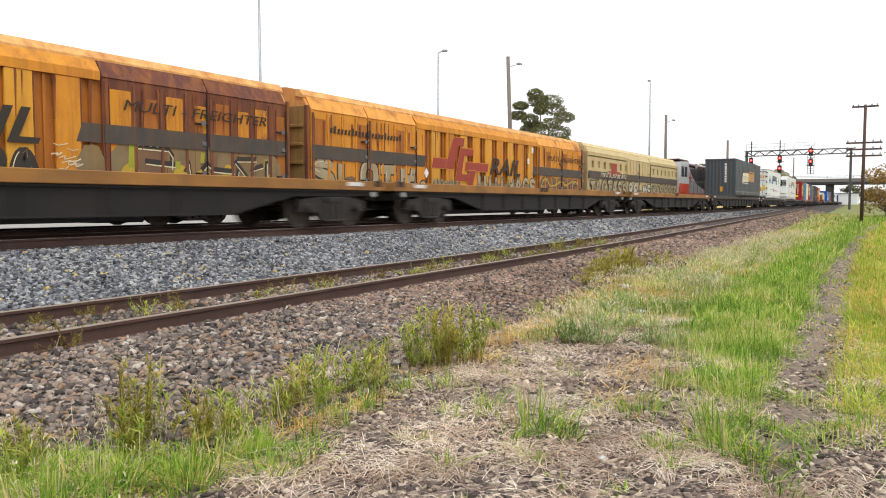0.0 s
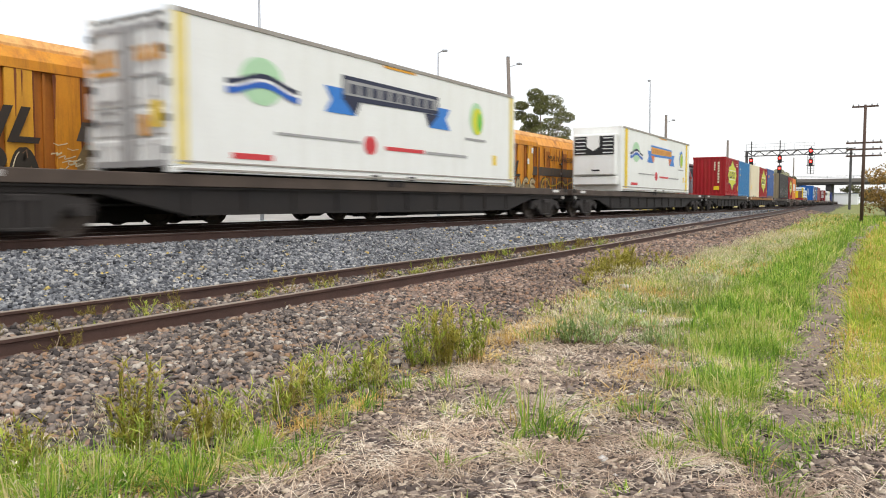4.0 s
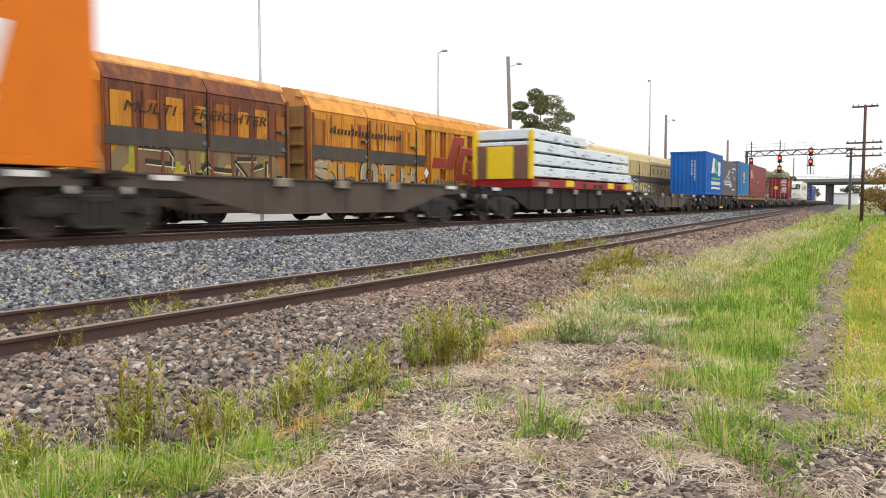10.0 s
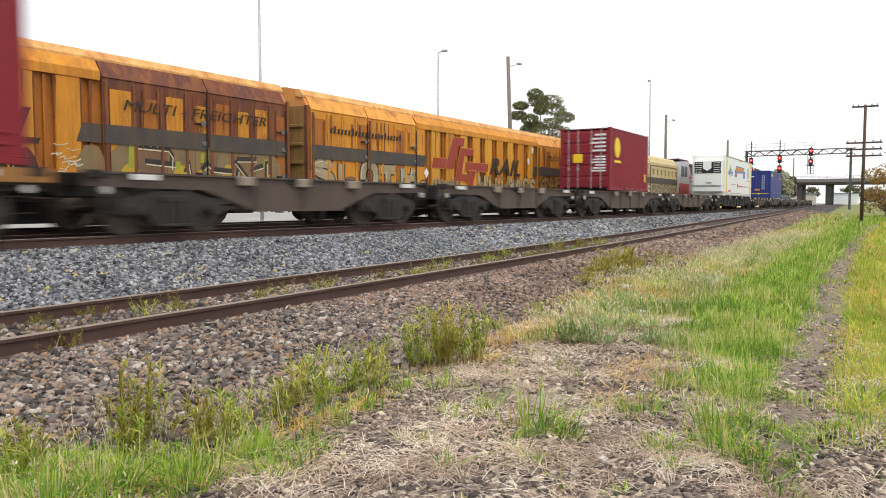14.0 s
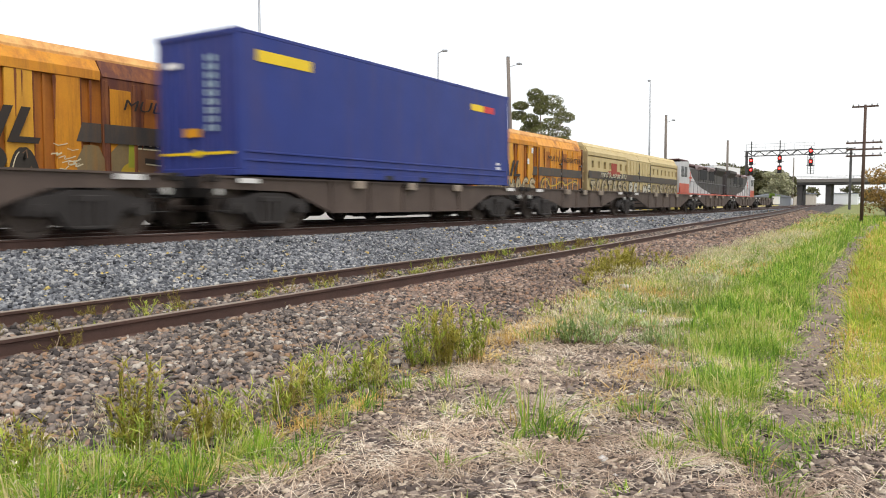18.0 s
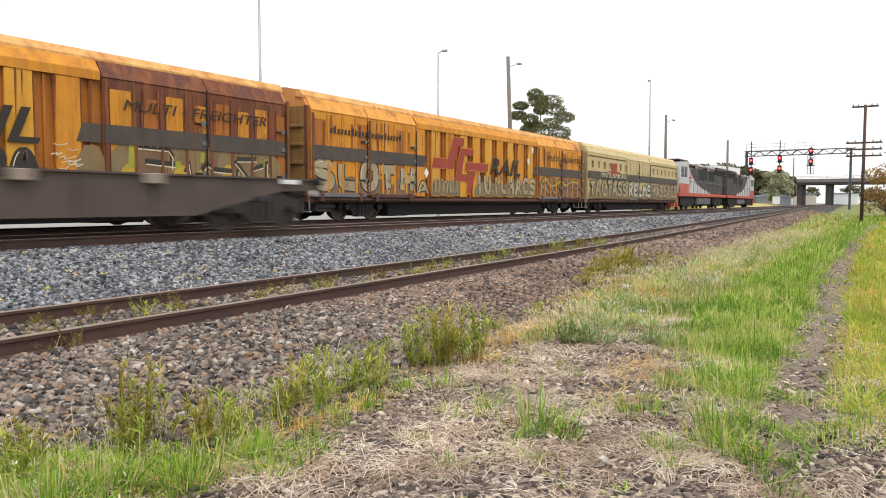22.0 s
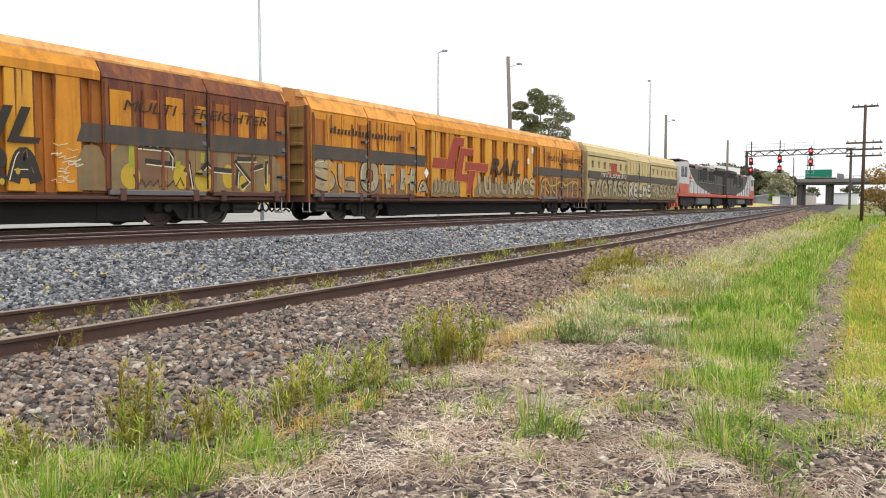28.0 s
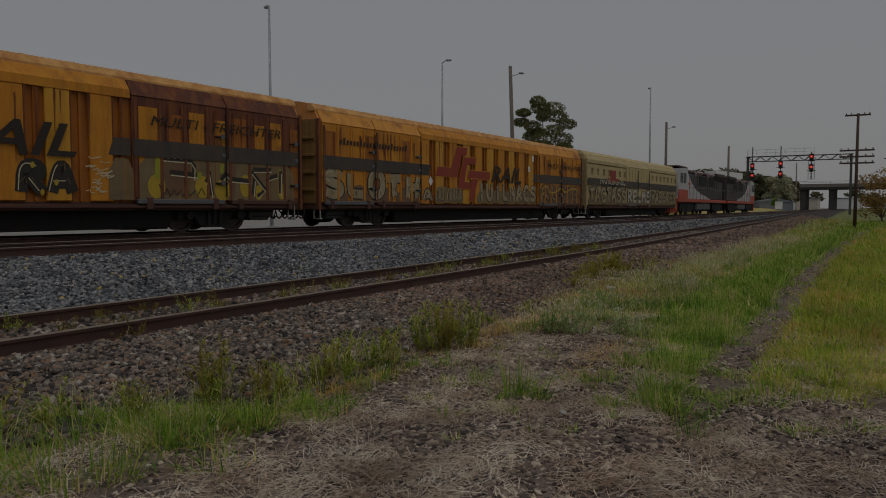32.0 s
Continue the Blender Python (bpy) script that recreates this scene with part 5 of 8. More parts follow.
def louvre_van(L, x_at, scheme):
    """A bogie box van: sills, ribbed sides, sliding doors with bevelled tops, roof, ends with ladder, running gear."""
    orange = scheme != "cream"
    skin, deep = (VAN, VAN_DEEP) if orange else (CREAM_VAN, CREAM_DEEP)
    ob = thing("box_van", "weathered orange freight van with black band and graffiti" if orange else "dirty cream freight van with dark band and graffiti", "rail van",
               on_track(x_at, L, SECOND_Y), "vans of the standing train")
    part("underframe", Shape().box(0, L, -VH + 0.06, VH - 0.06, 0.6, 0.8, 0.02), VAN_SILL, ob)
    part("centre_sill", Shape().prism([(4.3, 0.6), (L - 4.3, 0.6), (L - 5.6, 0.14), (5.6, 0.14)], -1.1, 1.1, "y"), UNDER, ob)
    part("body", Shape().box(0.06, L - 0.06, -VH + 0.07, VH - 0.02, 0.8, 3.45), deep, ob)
    roof = [(-VH + 0.02, 3.43), (-1.12, 3.97), (-0.6, 4.09), (0, 4.13), (0.6, 4.09), (1.12, 3.97), (VH - 0.02, 3.43)]
    top = part("roof", Shape().prism(roof, 0.02, L - 0.02, "x"), ROOF if orange else CREAM_VAN, ob)
    part("gutter", Shape().prism([(-1.27, 3.76), (-1.27, 3.82), (-1.14, 3.995), (-1.0, 4.01), (-1.0, 3.8), (-1.2, 3.74)], -0.02, L + 0.02, "x"), GUTTER if orange else PALE_GUTTER, top, "bleached roof edge spotted with rust")
    for x in np.arange(1.2, L, 1.2):
        seams = Shape().prism([(-1.12, 3.97), (-0.6, 4.09), (0, 4.13), (0, 4.15), (-0.6, 4.11), (-1.12, 3.99)], x, x + 0.06, "x")
        part("roof_seam", seams, ROOF if orange else CREAM_VAN, top)
    doors = ((0.12, 2.92), (2.97, 5.85), (L - 5.9, L - 2.97), (L - 2.92, L - 0.12)) if orange else ((L * 0.36, L * 0.36 + 2.7), (L * 0.36 + 2.75, L * 0.36 + 5.45))
    fields = ((5.9, L - 5.95),) if orange else ((0.12, L * 0.36 - 0.05), (L * 0.36 + 5.5, L - 0.12))
    for number, (a, b) in enumerate(doors):
        dark = scheme == "mirror" and number > 1
        base = RUST if dark else skin
        door = part("door", Shape().box(a, b, -VH - 0.03, -VH + 0.05, 0.84, 3.38, 0.012), base, ob, "rust-stained sliding door with orange panels" if dark else "sliding door with vertical ribs")
        n = 4
        w = (b - a) / n
        for k in range(n):
            x = a + k * w
            if orange:
                inset = (0.17, 0.3, 0.22, 0.34)[k] if dark else 0.16
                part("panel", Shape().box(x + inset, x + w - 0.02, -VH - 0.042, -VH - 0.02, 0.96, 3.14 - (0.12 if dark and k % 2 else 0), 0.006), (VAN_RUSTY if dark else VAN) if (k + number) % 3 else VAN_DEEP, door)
                # Thin dark strip paints a shadow line beside the door panel.
                part("seam", Shape().box(x + inset - 0.022, x + inset - 0.004, -VH - 0.05, -VH - 0.025, 0.92, 3.2), RUST_AND_SHADE, door)
            part("rib", Shape().box(x + 0.03, x + 0.13, -VH - 0.066, -VH - 0.025, 0.9, 3.3, 0.012), RUST if (orange and (dark or k == 0)) else skin, door)
        part("door_top", Shape().prism([(-VH - 0.05, 3.39), (-1.285, 3.77), (-1.22, 3.78), (-VH + 0.02, 3.34)], a, b, "x"), (RUST if dark else FASCIA) if orange else CREAM_VAN, door, "bevelled stained door top")
        part("door_foot", Shape().box(a + 0.1, b - 0.1, -VH - 0.09, -VH + 0.02, 0.76, 0.88, 0.015), VAN_SILL if number % 2 else FOOT_GREY, door)
        for x in (a + 0.35, b - 0.5):
            part("roller_bracket", Shape().box(x, x + 0.16, -VH - 0.12, -VH - 0.02, 0.62, 0.92, 0.02), VAN_SILL, door)
        for z in (1.3, 2.55):
            part("lock_bar", Shape().box(b - 0.42, b + 0.0, -VH - 0.11, -VH - 0.07, z, z + 0.05, 0.01), UNDER, door)
            part("tag", Shape().box(b - 0.24, b - 0.12, -VH - 0.125, -VH - 0.11, z - 0.02, z + 0.1), FOOT_GREY, door)
        part("latch", Shape().box(b - 0.2, b - 0.06, -VH - 0.1, -VH - 0.03, 2.02, 2.14, 0.02), FOOT_GREY, door)
        part("lock_rod", Shape().rod((b - 0.04, -VH - 0.08, 0.95), (b - 0.04, -VH - 0.08, 3.2), 0.02, n=6), UNDER, door)
    for a, b in fields:
        pitch = 1.02
        n = max(3, int((b - a) / pitch))
        w = (b - a) / n
        part("cant_rail", Shape().prism([(-VH - 0.035, 3.3), (-VH - 0.03, 3.5), (-1.3, 3.75), (-1.22, 3.78), (-1.2, 3.7), (-VH + 0.06, 3.3)], a, b, "x"), skin, ob, "plain fascia panel below the gutter")
        if not orange:
            part("lower_panel", Shape().box(a, b, -VH - 0.02, -VH + 0.06, 0.82, 2.62, 0.01), skin, ob)
            part("upper_panel", Shape().box(a, b, -VH - 0.02, -VH + 0.06, 3.0, 3.22, 0.01), skin, ob)
        for k in range(n):
            x = a + k * w
            if orange:
                part("panel", Shape().box(x, x + w * 0.55, -VH - 0.02, -VH + 0.06, 0.82, 3.3, 0.015), VAN_LIGHT if k % 2 else skin, ob)
                # Dark strip puts the shade at the panel's step into colour.
                part("panel_edge", Shape().box(x + w * 0.55 + 0.003, x + w * 0.55 + 0.03, -VH - 0.012, -VH + 0.06, 0.82, 3.3), RUST_AND_SHADE, ob)
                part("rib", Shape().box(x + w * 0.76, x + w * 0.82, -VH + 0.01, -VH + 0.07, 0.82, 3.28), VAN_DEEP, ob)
            else:
                part("panel", Shape().box(x, x + w * 0.62, -VH - 0.02, -VH + 0.06, 2.62, 3.0), skin, ob)
    if orange:
        rust = random.Random(int(x_at * 10) + 900)
        for k in range(46):
            x = rust.uniform(0.3, L - 0.5)
            top_z = rust.choice((3.3, 3.28, 2.95, 3.1))
            drop, w = rust.uniform(0.25, 1.5), rust.uniform(0.02, 0.07)
            van_decal(ob, "rust_run", [(x, top_z - drop), (x + w * 0.3, top_z - drop), (x + w, top_z - 0.1), (x + w * 0.8, top_z), (x - w * 0.2, top_z)], RUST_AND_SHADE, 0.0672 if x < 5.8 or x > L - 5.8 else 0.0215, "dark rust stain running down")
    part("step_rail", Shape().box(0.4, L - 0.4, -VH - 0.04, -VH + 0.08, 0.66, 0.74, 0.01), VAN_SILL, ob)
    # black band
    z0, z1 = 1.92, 2.34
    if orange:
        for a, b in ((0.12, 2.92), (2.97, 5.85), (L - 5.9, L - 2.97), (L - 2.92, L - 0.12)):
            van_decal(ob, "dark_band", rect(a, b, z0, z1), BAND, 0.07)
        van_decal(ob, "dark_band", [(5.9, z0), (6.45, z0), (6.6, z1), (5.9, z1)], BAND, 0.022)
        van_decal(ob, "dark_band", [(L - 6.55, z0), (L - 5.95, z0), (L - 5.95, z1), (L - 6.4, z1)], BAND, 0.022)
        red = ([(6.6, 1.92), (7.6, 1.92), (7.75, 2.3), (6.75, 2.3)],
               [(7.55, 1.92), (8.15, 1.92), (8.55, 2.86), (8.92, 2.86), (8.98, 3.18), (8.2, 3.18), (7.72, 2.3)],
               [(8.25, 1.46), (9.3, 1.46), (9.3, 1.74), (8.76, 1.74), (8.96, 2.5), (9.65, 2.5), (9.7, 2.78), (8.68, 2.78)],
               [(9.02, 1.9), (10.85, 1.9), (10.92, 2.24), (9.1, 2.24)], [(9.12, 0.95), (9.42, 0.95), (9.85, 1.9), (9.32, 1.9)])
        fit = L / 21.5 if scheme == "first" else 1.0
        for k, poly in enumerate(red):
            poly = [(x * fit, z) for x, z in poly]
            mx, mz = sum(p[0] for p in poly) / len(poly), sum(p[1] for p in poly) / len(poly)
            van_decal(ob, "emblem_edge", [(x + 0.028 * (1 if x > mx else -1), z + 0.028 * (1 if z > mz else -1)) for x, z in poly], VAN, 0.024 + 0.008 * k)
            van_decal(ob, "red_emblem", poly, VAN_RED, 0.028 + 0.008 * k)
        van_decal(ob, "placard", [(6.1 * fit, 1.7), (6.1 * fit + 0.16, 1.9), (6.1 * fit + 0.32, 1.7), (6.1 * fit + 0.16, 1.5)], WHITE_INK, 0.03)
        for x, z in ((15.9, 2.95), (15.45, 2.42)) if scheme == "first" else ():
            van_decal(ob, "label_plate", rect(x, x + 0.2, z, z + 0.26), WHITE_INK, 0.045)
        letters("lettering", "RAIL", 1.02, VAN_INK, ob, pose(10.95 * fit, -VH - 0.075, 1.82, 90), 0.003, 0.3, "RAIL in dark slanted capitals", 2.9 * fit, 0.018)
        for a in (L - 5.45, 0.9) if scheme == "mirror" else (L - 4.9,):
            letters("lettering", "MULTI - FREIGHTER", 0.36, VAN_INK, ob, pose(a, -VH - 0.078, 2.7, 90), 0.003, 0.25, "MULTI - FREIGHTER in dark capitals", 4.5)
        if scheme == "first":
            for k in range(22):
                van_decal(ob, "small_lettering", rect(0.95 + k * 0.18, 1.05 + k * 0.18, 2.74, 2.9 + (0.07 if k % 5 == 1 else 0.0), 0.03), VAN_INK, 0.07)
    else:
        van_decal(ob, "dark_band", rect(0.12, L - 0.12, 2.0, 2.42), BAND, 0.075)
        van_decal(ob, "red_emblem", rect(4.3, 5.4, 2.5, 3.0), VAN_RED, 0.03)
        van_decal(ob, "red_emblem", rect(3.6, 5.9, 2.2, 2.5), VAN_RED, 0.08)
    # ends
    for x0, way in ((0.0, -1), (L, 1)):
        end = part("end_wall", Shape().box(x0 - 0.02 if way < 0 else x0 - 0.06, x0 + 0.06 if way < 0 else x0 + 0.02, -1.38, 1.38, 0.8, 3.5, 0.015), END_WALL if orange else deep, ob)
        for z in (1.2, 1.75, 2.3, 2.85):
            ribs = Shape().box(x0 - 0.07 if way < 0 else x0 + 0.015, x0 - 0.015 if way < 0 else x0 + 0.07, -1.3, 1.3, z, z + 0.1, 0.015)
            part("end_rib", ribs, END_WALL if orange else skin, end)
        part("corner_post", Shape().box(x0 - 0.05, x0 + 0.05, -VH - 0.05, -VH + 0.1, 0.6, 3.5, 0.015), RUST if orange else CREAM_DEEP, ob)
        add_coupler(ob, x0, way, 0.82)
    for x in (3.1, L - 3.1):
        add_bogie(ob, x)
    for x0, way in ((0.0, 1), (L, -1)):
        a, b = sorted((x0 + way * 4.6, x0 + way * 5.9))
        # Added plain block stands in for the dark mass inboard of the bogie.
        part("reservoir_bay", Shape().box(a, b, -1.12, 1.0, 0.12, 0.62, 0.04), UNDER, ob, "plain black block inboard of the bogie")
        a, b = sorted((x0 + way * 0.35, x0 + way * 1.3))
        part("draft_box", Shape().box(a, b, -0.5, 0.5, 0.42, 0.7, 0.03), UNDER, ob)
        a, b = sorted((x0 + way * 0.8, x0 + way * 1.75))
        part("brake_cylinder", Shape().rod((a, -0.95, 0.5), (b, -0.95, 0.5), 0.12, n=12).box(a + 0.1, b - 0.1, -0.98, -0.6, 0.3, 0.42, 0.02), LOCO_GEAR, ob)
        a, b = sorted((x0 + way * 0.12, x0 + way * 0.2))
        part("foot_step", Shape().box(a, b, -1.4, -1.1, 0.3, 0.34).rod((a, -1.38, 0.32), (a, -1.38, 0.75), 0.02, n=6).rod((a, -1.12, 0.32), (a, -1.12, 0.75), 0.02, n=6), BRIGHT, ob, "pale end step")
    part("brake_gear", Shape().rod((L * 0.4, -0.6, 0.45), (L * 0.4 + 1.0, -0.6, 0.45), 0.17, n=12).box(L * 0.55, L * 0.55 + 1.1, -1.0, -0.4, 0.35, 0.62, 0.03).rod((5, -0.5, 0.5), (L - 5, -0.5, 0.5), 0.025, n=6), UNDER, ob)
    for k in (-0.95, -0.7, -0.25, 0.0, 0.3):
        for x0, way in ((0.0, -1), (L, 1)):
            hose = [(x0 + way * 0.1, k, 0.7), (x0 + way * 0.2, k, 0.4), (x0 + way * 0.3, k, 0.32), (x0 + way * 0.42, k, 0.4)]
            h = Shape()
            for p, q in zip(hose[:-1], hose[1:]):
                h.rod(p, q, 0.022, n=6)
            part("air_hose", h, RUBBER, ob)
    return ob


def make_standing_train():
    v1 = louvre_van(21.3, -4.9, "mirror")
    block_mural(v1, 15.5, 0.046)
    fat_letters(v1, "RA", 12.5, 13.95, 0.88, 1.85, 22, SPRAY[2], 0.024, 0.24, 0.02, 0.5)
    rng = random.Random(31)
    for k in range(14):
        x, z = rng.uniform(14.15, 14.6), rng.uniform(0.95, 1.85)
        stroke(v1, "scribble", curved([(x, z), (x + rng.uniform(0.1, 0.2), z + rng.uniform(-0.05, 0.08)), (x + 0.1, z - 0.04), (x + rng.uniform(0.2, 0.4), z + rng.uniform(-0.04, 0.06))]), rng.choice((0.014, 0.02, 0.03)), SPRAY_CREAM, 0.024 + 0.0005 * k)
    worn_ground(v1, 6.2, 12.0, 0.86, 1.6, SPRAY_BROWN, 0.022, 24)
    fat_letters(v1, "CAROM", 6.4, 11.9, 0.9, 1.75, 25, SPRAY_FILL, 0.026)
    v2 = louvre_van(22.6, 17.25, "first")
    for a, b in ((0.15, 1.4), (1.5, 2.6), (2.7, 4.0), (4.2, 5.7)):
        worn_ground(v2, a, b, 0.86, 1.45, SPRAY_BROWN, 0.0445, int(a * 10) + 60)
    fat_letters(v2, "SLOTH", 0.1, 5.85, 0.88, 2.02, 6, SPRAY_FILL, 0.046, 0.3, 0.05)
    fat_letters(v2, "A", 5.95, 6.8, 0.86, 1.4, 61, SPRAY_FILL, 0.024, 0.15)
    worn_ground(v2, 6.9, 9.1, 0.86, 1.5, SPRAY_GROUND, 0.0235, 65)
    dense_tags(v2, 7.0, 9.0, 0.95, 1.6, 5, (SPRAY[1], SPRAY_FILL), 0.026, 0.22)
    worn_ground(v2, 10.3, 16.4, 0.86, 1.5, SPRAY_GROUND, 0.0235, 66)
    fat_letters(v2, "IUILHACS", 10.4, 16.4, 0.88, 1.88, 7, SPRAY_FILL, 0.026, 0.2, 0.04)
    worn_ground(v2, 16.8, 22.3, 0.86, 1.9, SPRAY_BROWN, 0.0445, 8)
    fat_letters(v2, "RUMC", 16.9, 22.2, 0.95, 1.85, 81, SPRAY_BROWN, 0.05, 0.2, 0.06, 0.5)
    stroke(v2, "spray_line", curved([(17.0, 1.0), (17.1, 1.7), (17.8, 1.85), (18.0, 1.4), (19.0, 1.5), (19.6, 1.75), (20.2, 1.45), (20.9, 1.7), (21.8, 1.75), (21.9, 1.2)]), 0.07, SPRAY_YELLOW, 0.063)
    v3 = louvre_van(20.9, 40.65, "cream")
    for x0, x1, seed, forms, fill in ((0.3, 7.4, 9, "TACTASS", SPRAY_FILL), (7.7, 13.1, 10, "RELMS", SPRAY[6]), (13.4, 20.6, 12, "HASCRES", SPRAY_FILL)):
        worn_ground(v3, x0, x1, 0.86, 1.5, SPRAY_GROUND, 0.078, seed)
        fat_letters(v3, forms, x0, x1, 0.9, 2.0, seed, fill, 0.085, 0.22, 0.06)
    dense_tags(v3, 2.2, 7.2, 2.1, 2.45, 44, (SPRAY[6], SPRAY_CREAM), 0.1, 0.3)


make_standing_train()

LOCO_RAIL = surface("loco_grey_handrail", (0.2, 0.2, 0.21), 0.5, 0.2, None, 0.3, 2, 20, 0.1, 0)
LOCO_TANK = surface("loco_grimy_grey_tank", (0.13, 0.13, 0.14), 0.6, 0, (0.07, 0.065, 0.06), 0.6, 1.2, 20, 0.15, 0.1)
LOCO_WHITE = surface("loco_silver_white", (0.56, 0.565, 0.58), 0.4, 0, (0.36, 0.35, 0.34), 0.4, 0.8, 25, 0.08, 0.05, streak=(0.3, 0.26, 0.22), streak_amount=0.3)
LOCO_FLARE = surface("loco_pale_pink_flare", (0.42, 0.34, 0.34), 0.5, 0, (0.3, 0.2, 0.2), 0.5, 0.8, 25, 0.1, 0.05)
LOCO_RED = surface("loco_red", (0.5, 0.07, 0.03), 0.45, 0, (0.4, 0.05, 0.03), 0.4, 0.8, 25, 0.1, 0.05)
LOCO_DARK = surface("loco_charcoal", (0.035, 0.03, 0.03), 0.55, 0, (0.075, 0.065, 0.06), 0.5, 0.8, 25, 0.1, 0.05)
LOCO_ROOF = surface("loco_brown_roof", (0.085, 0.035, 0.035), 0.65, 0, (0.13, 0.07, 0.065), 0.5, 0.8, 25, 0.1, 0.05)
BLACKOUT = surface("sooty_grille", (0.02, 0.02, 0.022), 0.8, 0, None, 0.3, 4, 20, 0.1, 0)
GLASS_DARK = surface("dark_window_glass", (0.015, 0.018, 0.024), 0.3, 0, None, 0.2, 2, 20, 0.05, 0, spec=0.25)


def locomotive(x_at, cab_first):
    """A diesel locomotive: red underframe, cab, swept silver and charcoal hood, radiator wing, two three-axle bogies."""
    L = 22.6
    m = on_track(x_at, L, SECOND_Y)
    ob = thing("diesel_locomotive", "silver, charcoal and red diesel locomotive, parked", "locomotive", m, "locomotives of the standing train")

    def fx(x):
        return x * 1.05 if cab_first else L - x * 1.05

    def bx(s, x0, x1, *rest):
        a, b = sorted((fx(x0), fx(x1)))
        return s.box(a, b, *rest)
    part("underframe", bx(Shape(), 0.2, 21.3, -1.45, 1.45, 1.12, 1.42, 0.04), LOCO_RED, ob)
    part("fuel_tank", bx(Shape(), 7.6, 13.6, -1.35, 1.35, 0.4, 1.1, 0.12), LOCO_TANK, ob)
    cab = part("cab", Shape().prism([(fx(0.3), 1.42), (fx(0.25), 2.5), (fx(0.55), 3.95), (fx(3.6), 4.1), (fx(3.6), 1.42)], -1.44, 1.44, "y"), LOCO_WHITE, ob, "silver cab with dark side windows")
    part("cab_roof", bx(Shape(), 0.5, 3.7, -1.35, 1.35, 4.08, 4.2, 0.05), LOCO_ROOF, cab)
    for a, b in ((0.9, 1.7), (2.0, 2.9)):
        part("side_window", bx(Shape(), a, b, -1.465, -1.43, 2.75, 3.6, 0.02), GLASS_DARK, cab)
    part("windscreen", bx(Shape(), 0.3, 0.46, -1.2, 1.2, 2.8, 3.6, 0.02), GLASS_DARK, cab)
    part("cab_skirt", bx(Shape(), 0.28, 3.6, -1.47, -1.4, 1.42, 2.2, 0.01), LOCO_RED, cab)
    hood = part("hood", bx(Shape(), 3.6, 20.6, -1.2, 1.2, 1.42, 3.7, 0.12), LOCO_DARK, ob, "charcoal engine hood with louvred doors")
    part("hood_roof", bx(Shape(), 3.6, 20.6, -1.1, 1.1, 3.69, 4.05, 0.15), LOCO_ROOF, hood)
    sweep = [(fx(3.65), 1.45), (fx(3.65), 3.6), (fx(4.6), 3.6), (fx(5.8), 2.9), (fx(7.6), 2.3), (fx(10), 1.9), (fx(12.5), 1.7), (fx(14), 1.45)]
    part("silver_sweep", Shape().prism(sweep, -1.245, -1.205, "y"), LOCO_WHITE, hood)
    part("red_emblem", bx(Shape(), 4.4, 5.6, -1.26, -1.242, 2.7, 2.85).box(*sorted((fx(4.9), fx(5.1))), -1.263, -1.245, 2.3, 3.3), LOCO_RED, hood)
    for a, b in ((9.0, 12.2), (13.4, 15.6)):
        part("grille", bx(Shape(), a, b, -1.262, -1.2, 2.75, 3.62, 0.02), BLACKOUT, hood, "dark open radiator grille")
    for a in (7.4, 12.7):
        part("hood_flare", Shape().prism([(-1.2, 3.55), (-1.46, 3.86), (-1.4, 3.98), (-1.1, 4.02)], *sorted((fx(a), fx(a + 2.4))), "x"), LOCO_FLARE, hood, "pale upswept edge over the grille")
    for x in np.arange(8.5, 18, 1.1):
        part("hood_door", bx(Shape(), x, x + 0.9, -1.23, -1.19, 2.4, 3.5, 0.01), LOCO_DARK, hood)
    part("radiator_wing", Shape().prism([(-1.2, 3.3), (-1.5, 3.85), (-1.5, 4.1), (1.5, 4.1), (1.5, 3.85), (1.2, 3.3)], *sorted((fx(15.8), fx(20.4))), "x"), LOCO_DARK, hood)
    rails = Shape()
    for x in np.arange(4.2, 21, 1.5):
        rails.rod((fx(x), -1.42, 1.42), (fx(x), -1.42, 2.45), 0.02, n=5)
    rails.rod((fx(4.2), -1.42, 2.45), (fx(20.8), -1.42, 2.45), 0.02, n=5)
    part("handrail", rails, LOCO_RAIL, ob)
    for x in (4.0, 17.5):
        bg = part("bogie", bx(Shape(), x - 2.3, x + 2.3, -1.05, 1.05, 0.55, 0.95, 0.05), UNDER, ob)
        part("sideframe", Shape().prism([(fx(x - 2.6), 0.5), (fx(x - 2.6), 1.0), (fx(x - 1.0), 1.1), (fx(x + 1.0), 1.1), (fx(x + 2.6), 1.0), (fx(x + 2.6), 0.5), (fx(x + 1.3), 0.28), (fx(x - 1.3), 0.28)][::1 if cab_first else -1], -1.28, -1.1, "y"), UNDER, bg)
        for k in (-1.8, 0, 1.8):
            part("axle_box", bx(Shape(), x + k - 0.2, x + k + 0.2, -1.32, -1.2, 0.35, 0.75, 0.04), UNDER, bg)
            for sy in (-1, 1):
                part("wheel", WHEEL_MESH, WHEEL, bg, at=pose(fx(x + k), sy * 0.76, 0.495, 0, 0, 0 if sy < 0 else 180))
    # Added filler: one plain box keeps the space beneath the frame dark.
    part("belly", bx(Shape(), 0.9, 20.6, -1.0, 1.0, 0.32, 1.11, 0.05), UNDER, ob, "plain dark block filling the space under the frame")
    part("plough", Shape().prism([(fx(0.0), 0.25), (fx(0.35), 0.25), (fx(0.35), 1.1), (fx(0.15), 1.1)], -1.35, 1.35, "y"), LOCO_RED, ob)
    add_coupler(ob, 0.1, -1)
    add_coupler(ob, L - 0.1, 1)
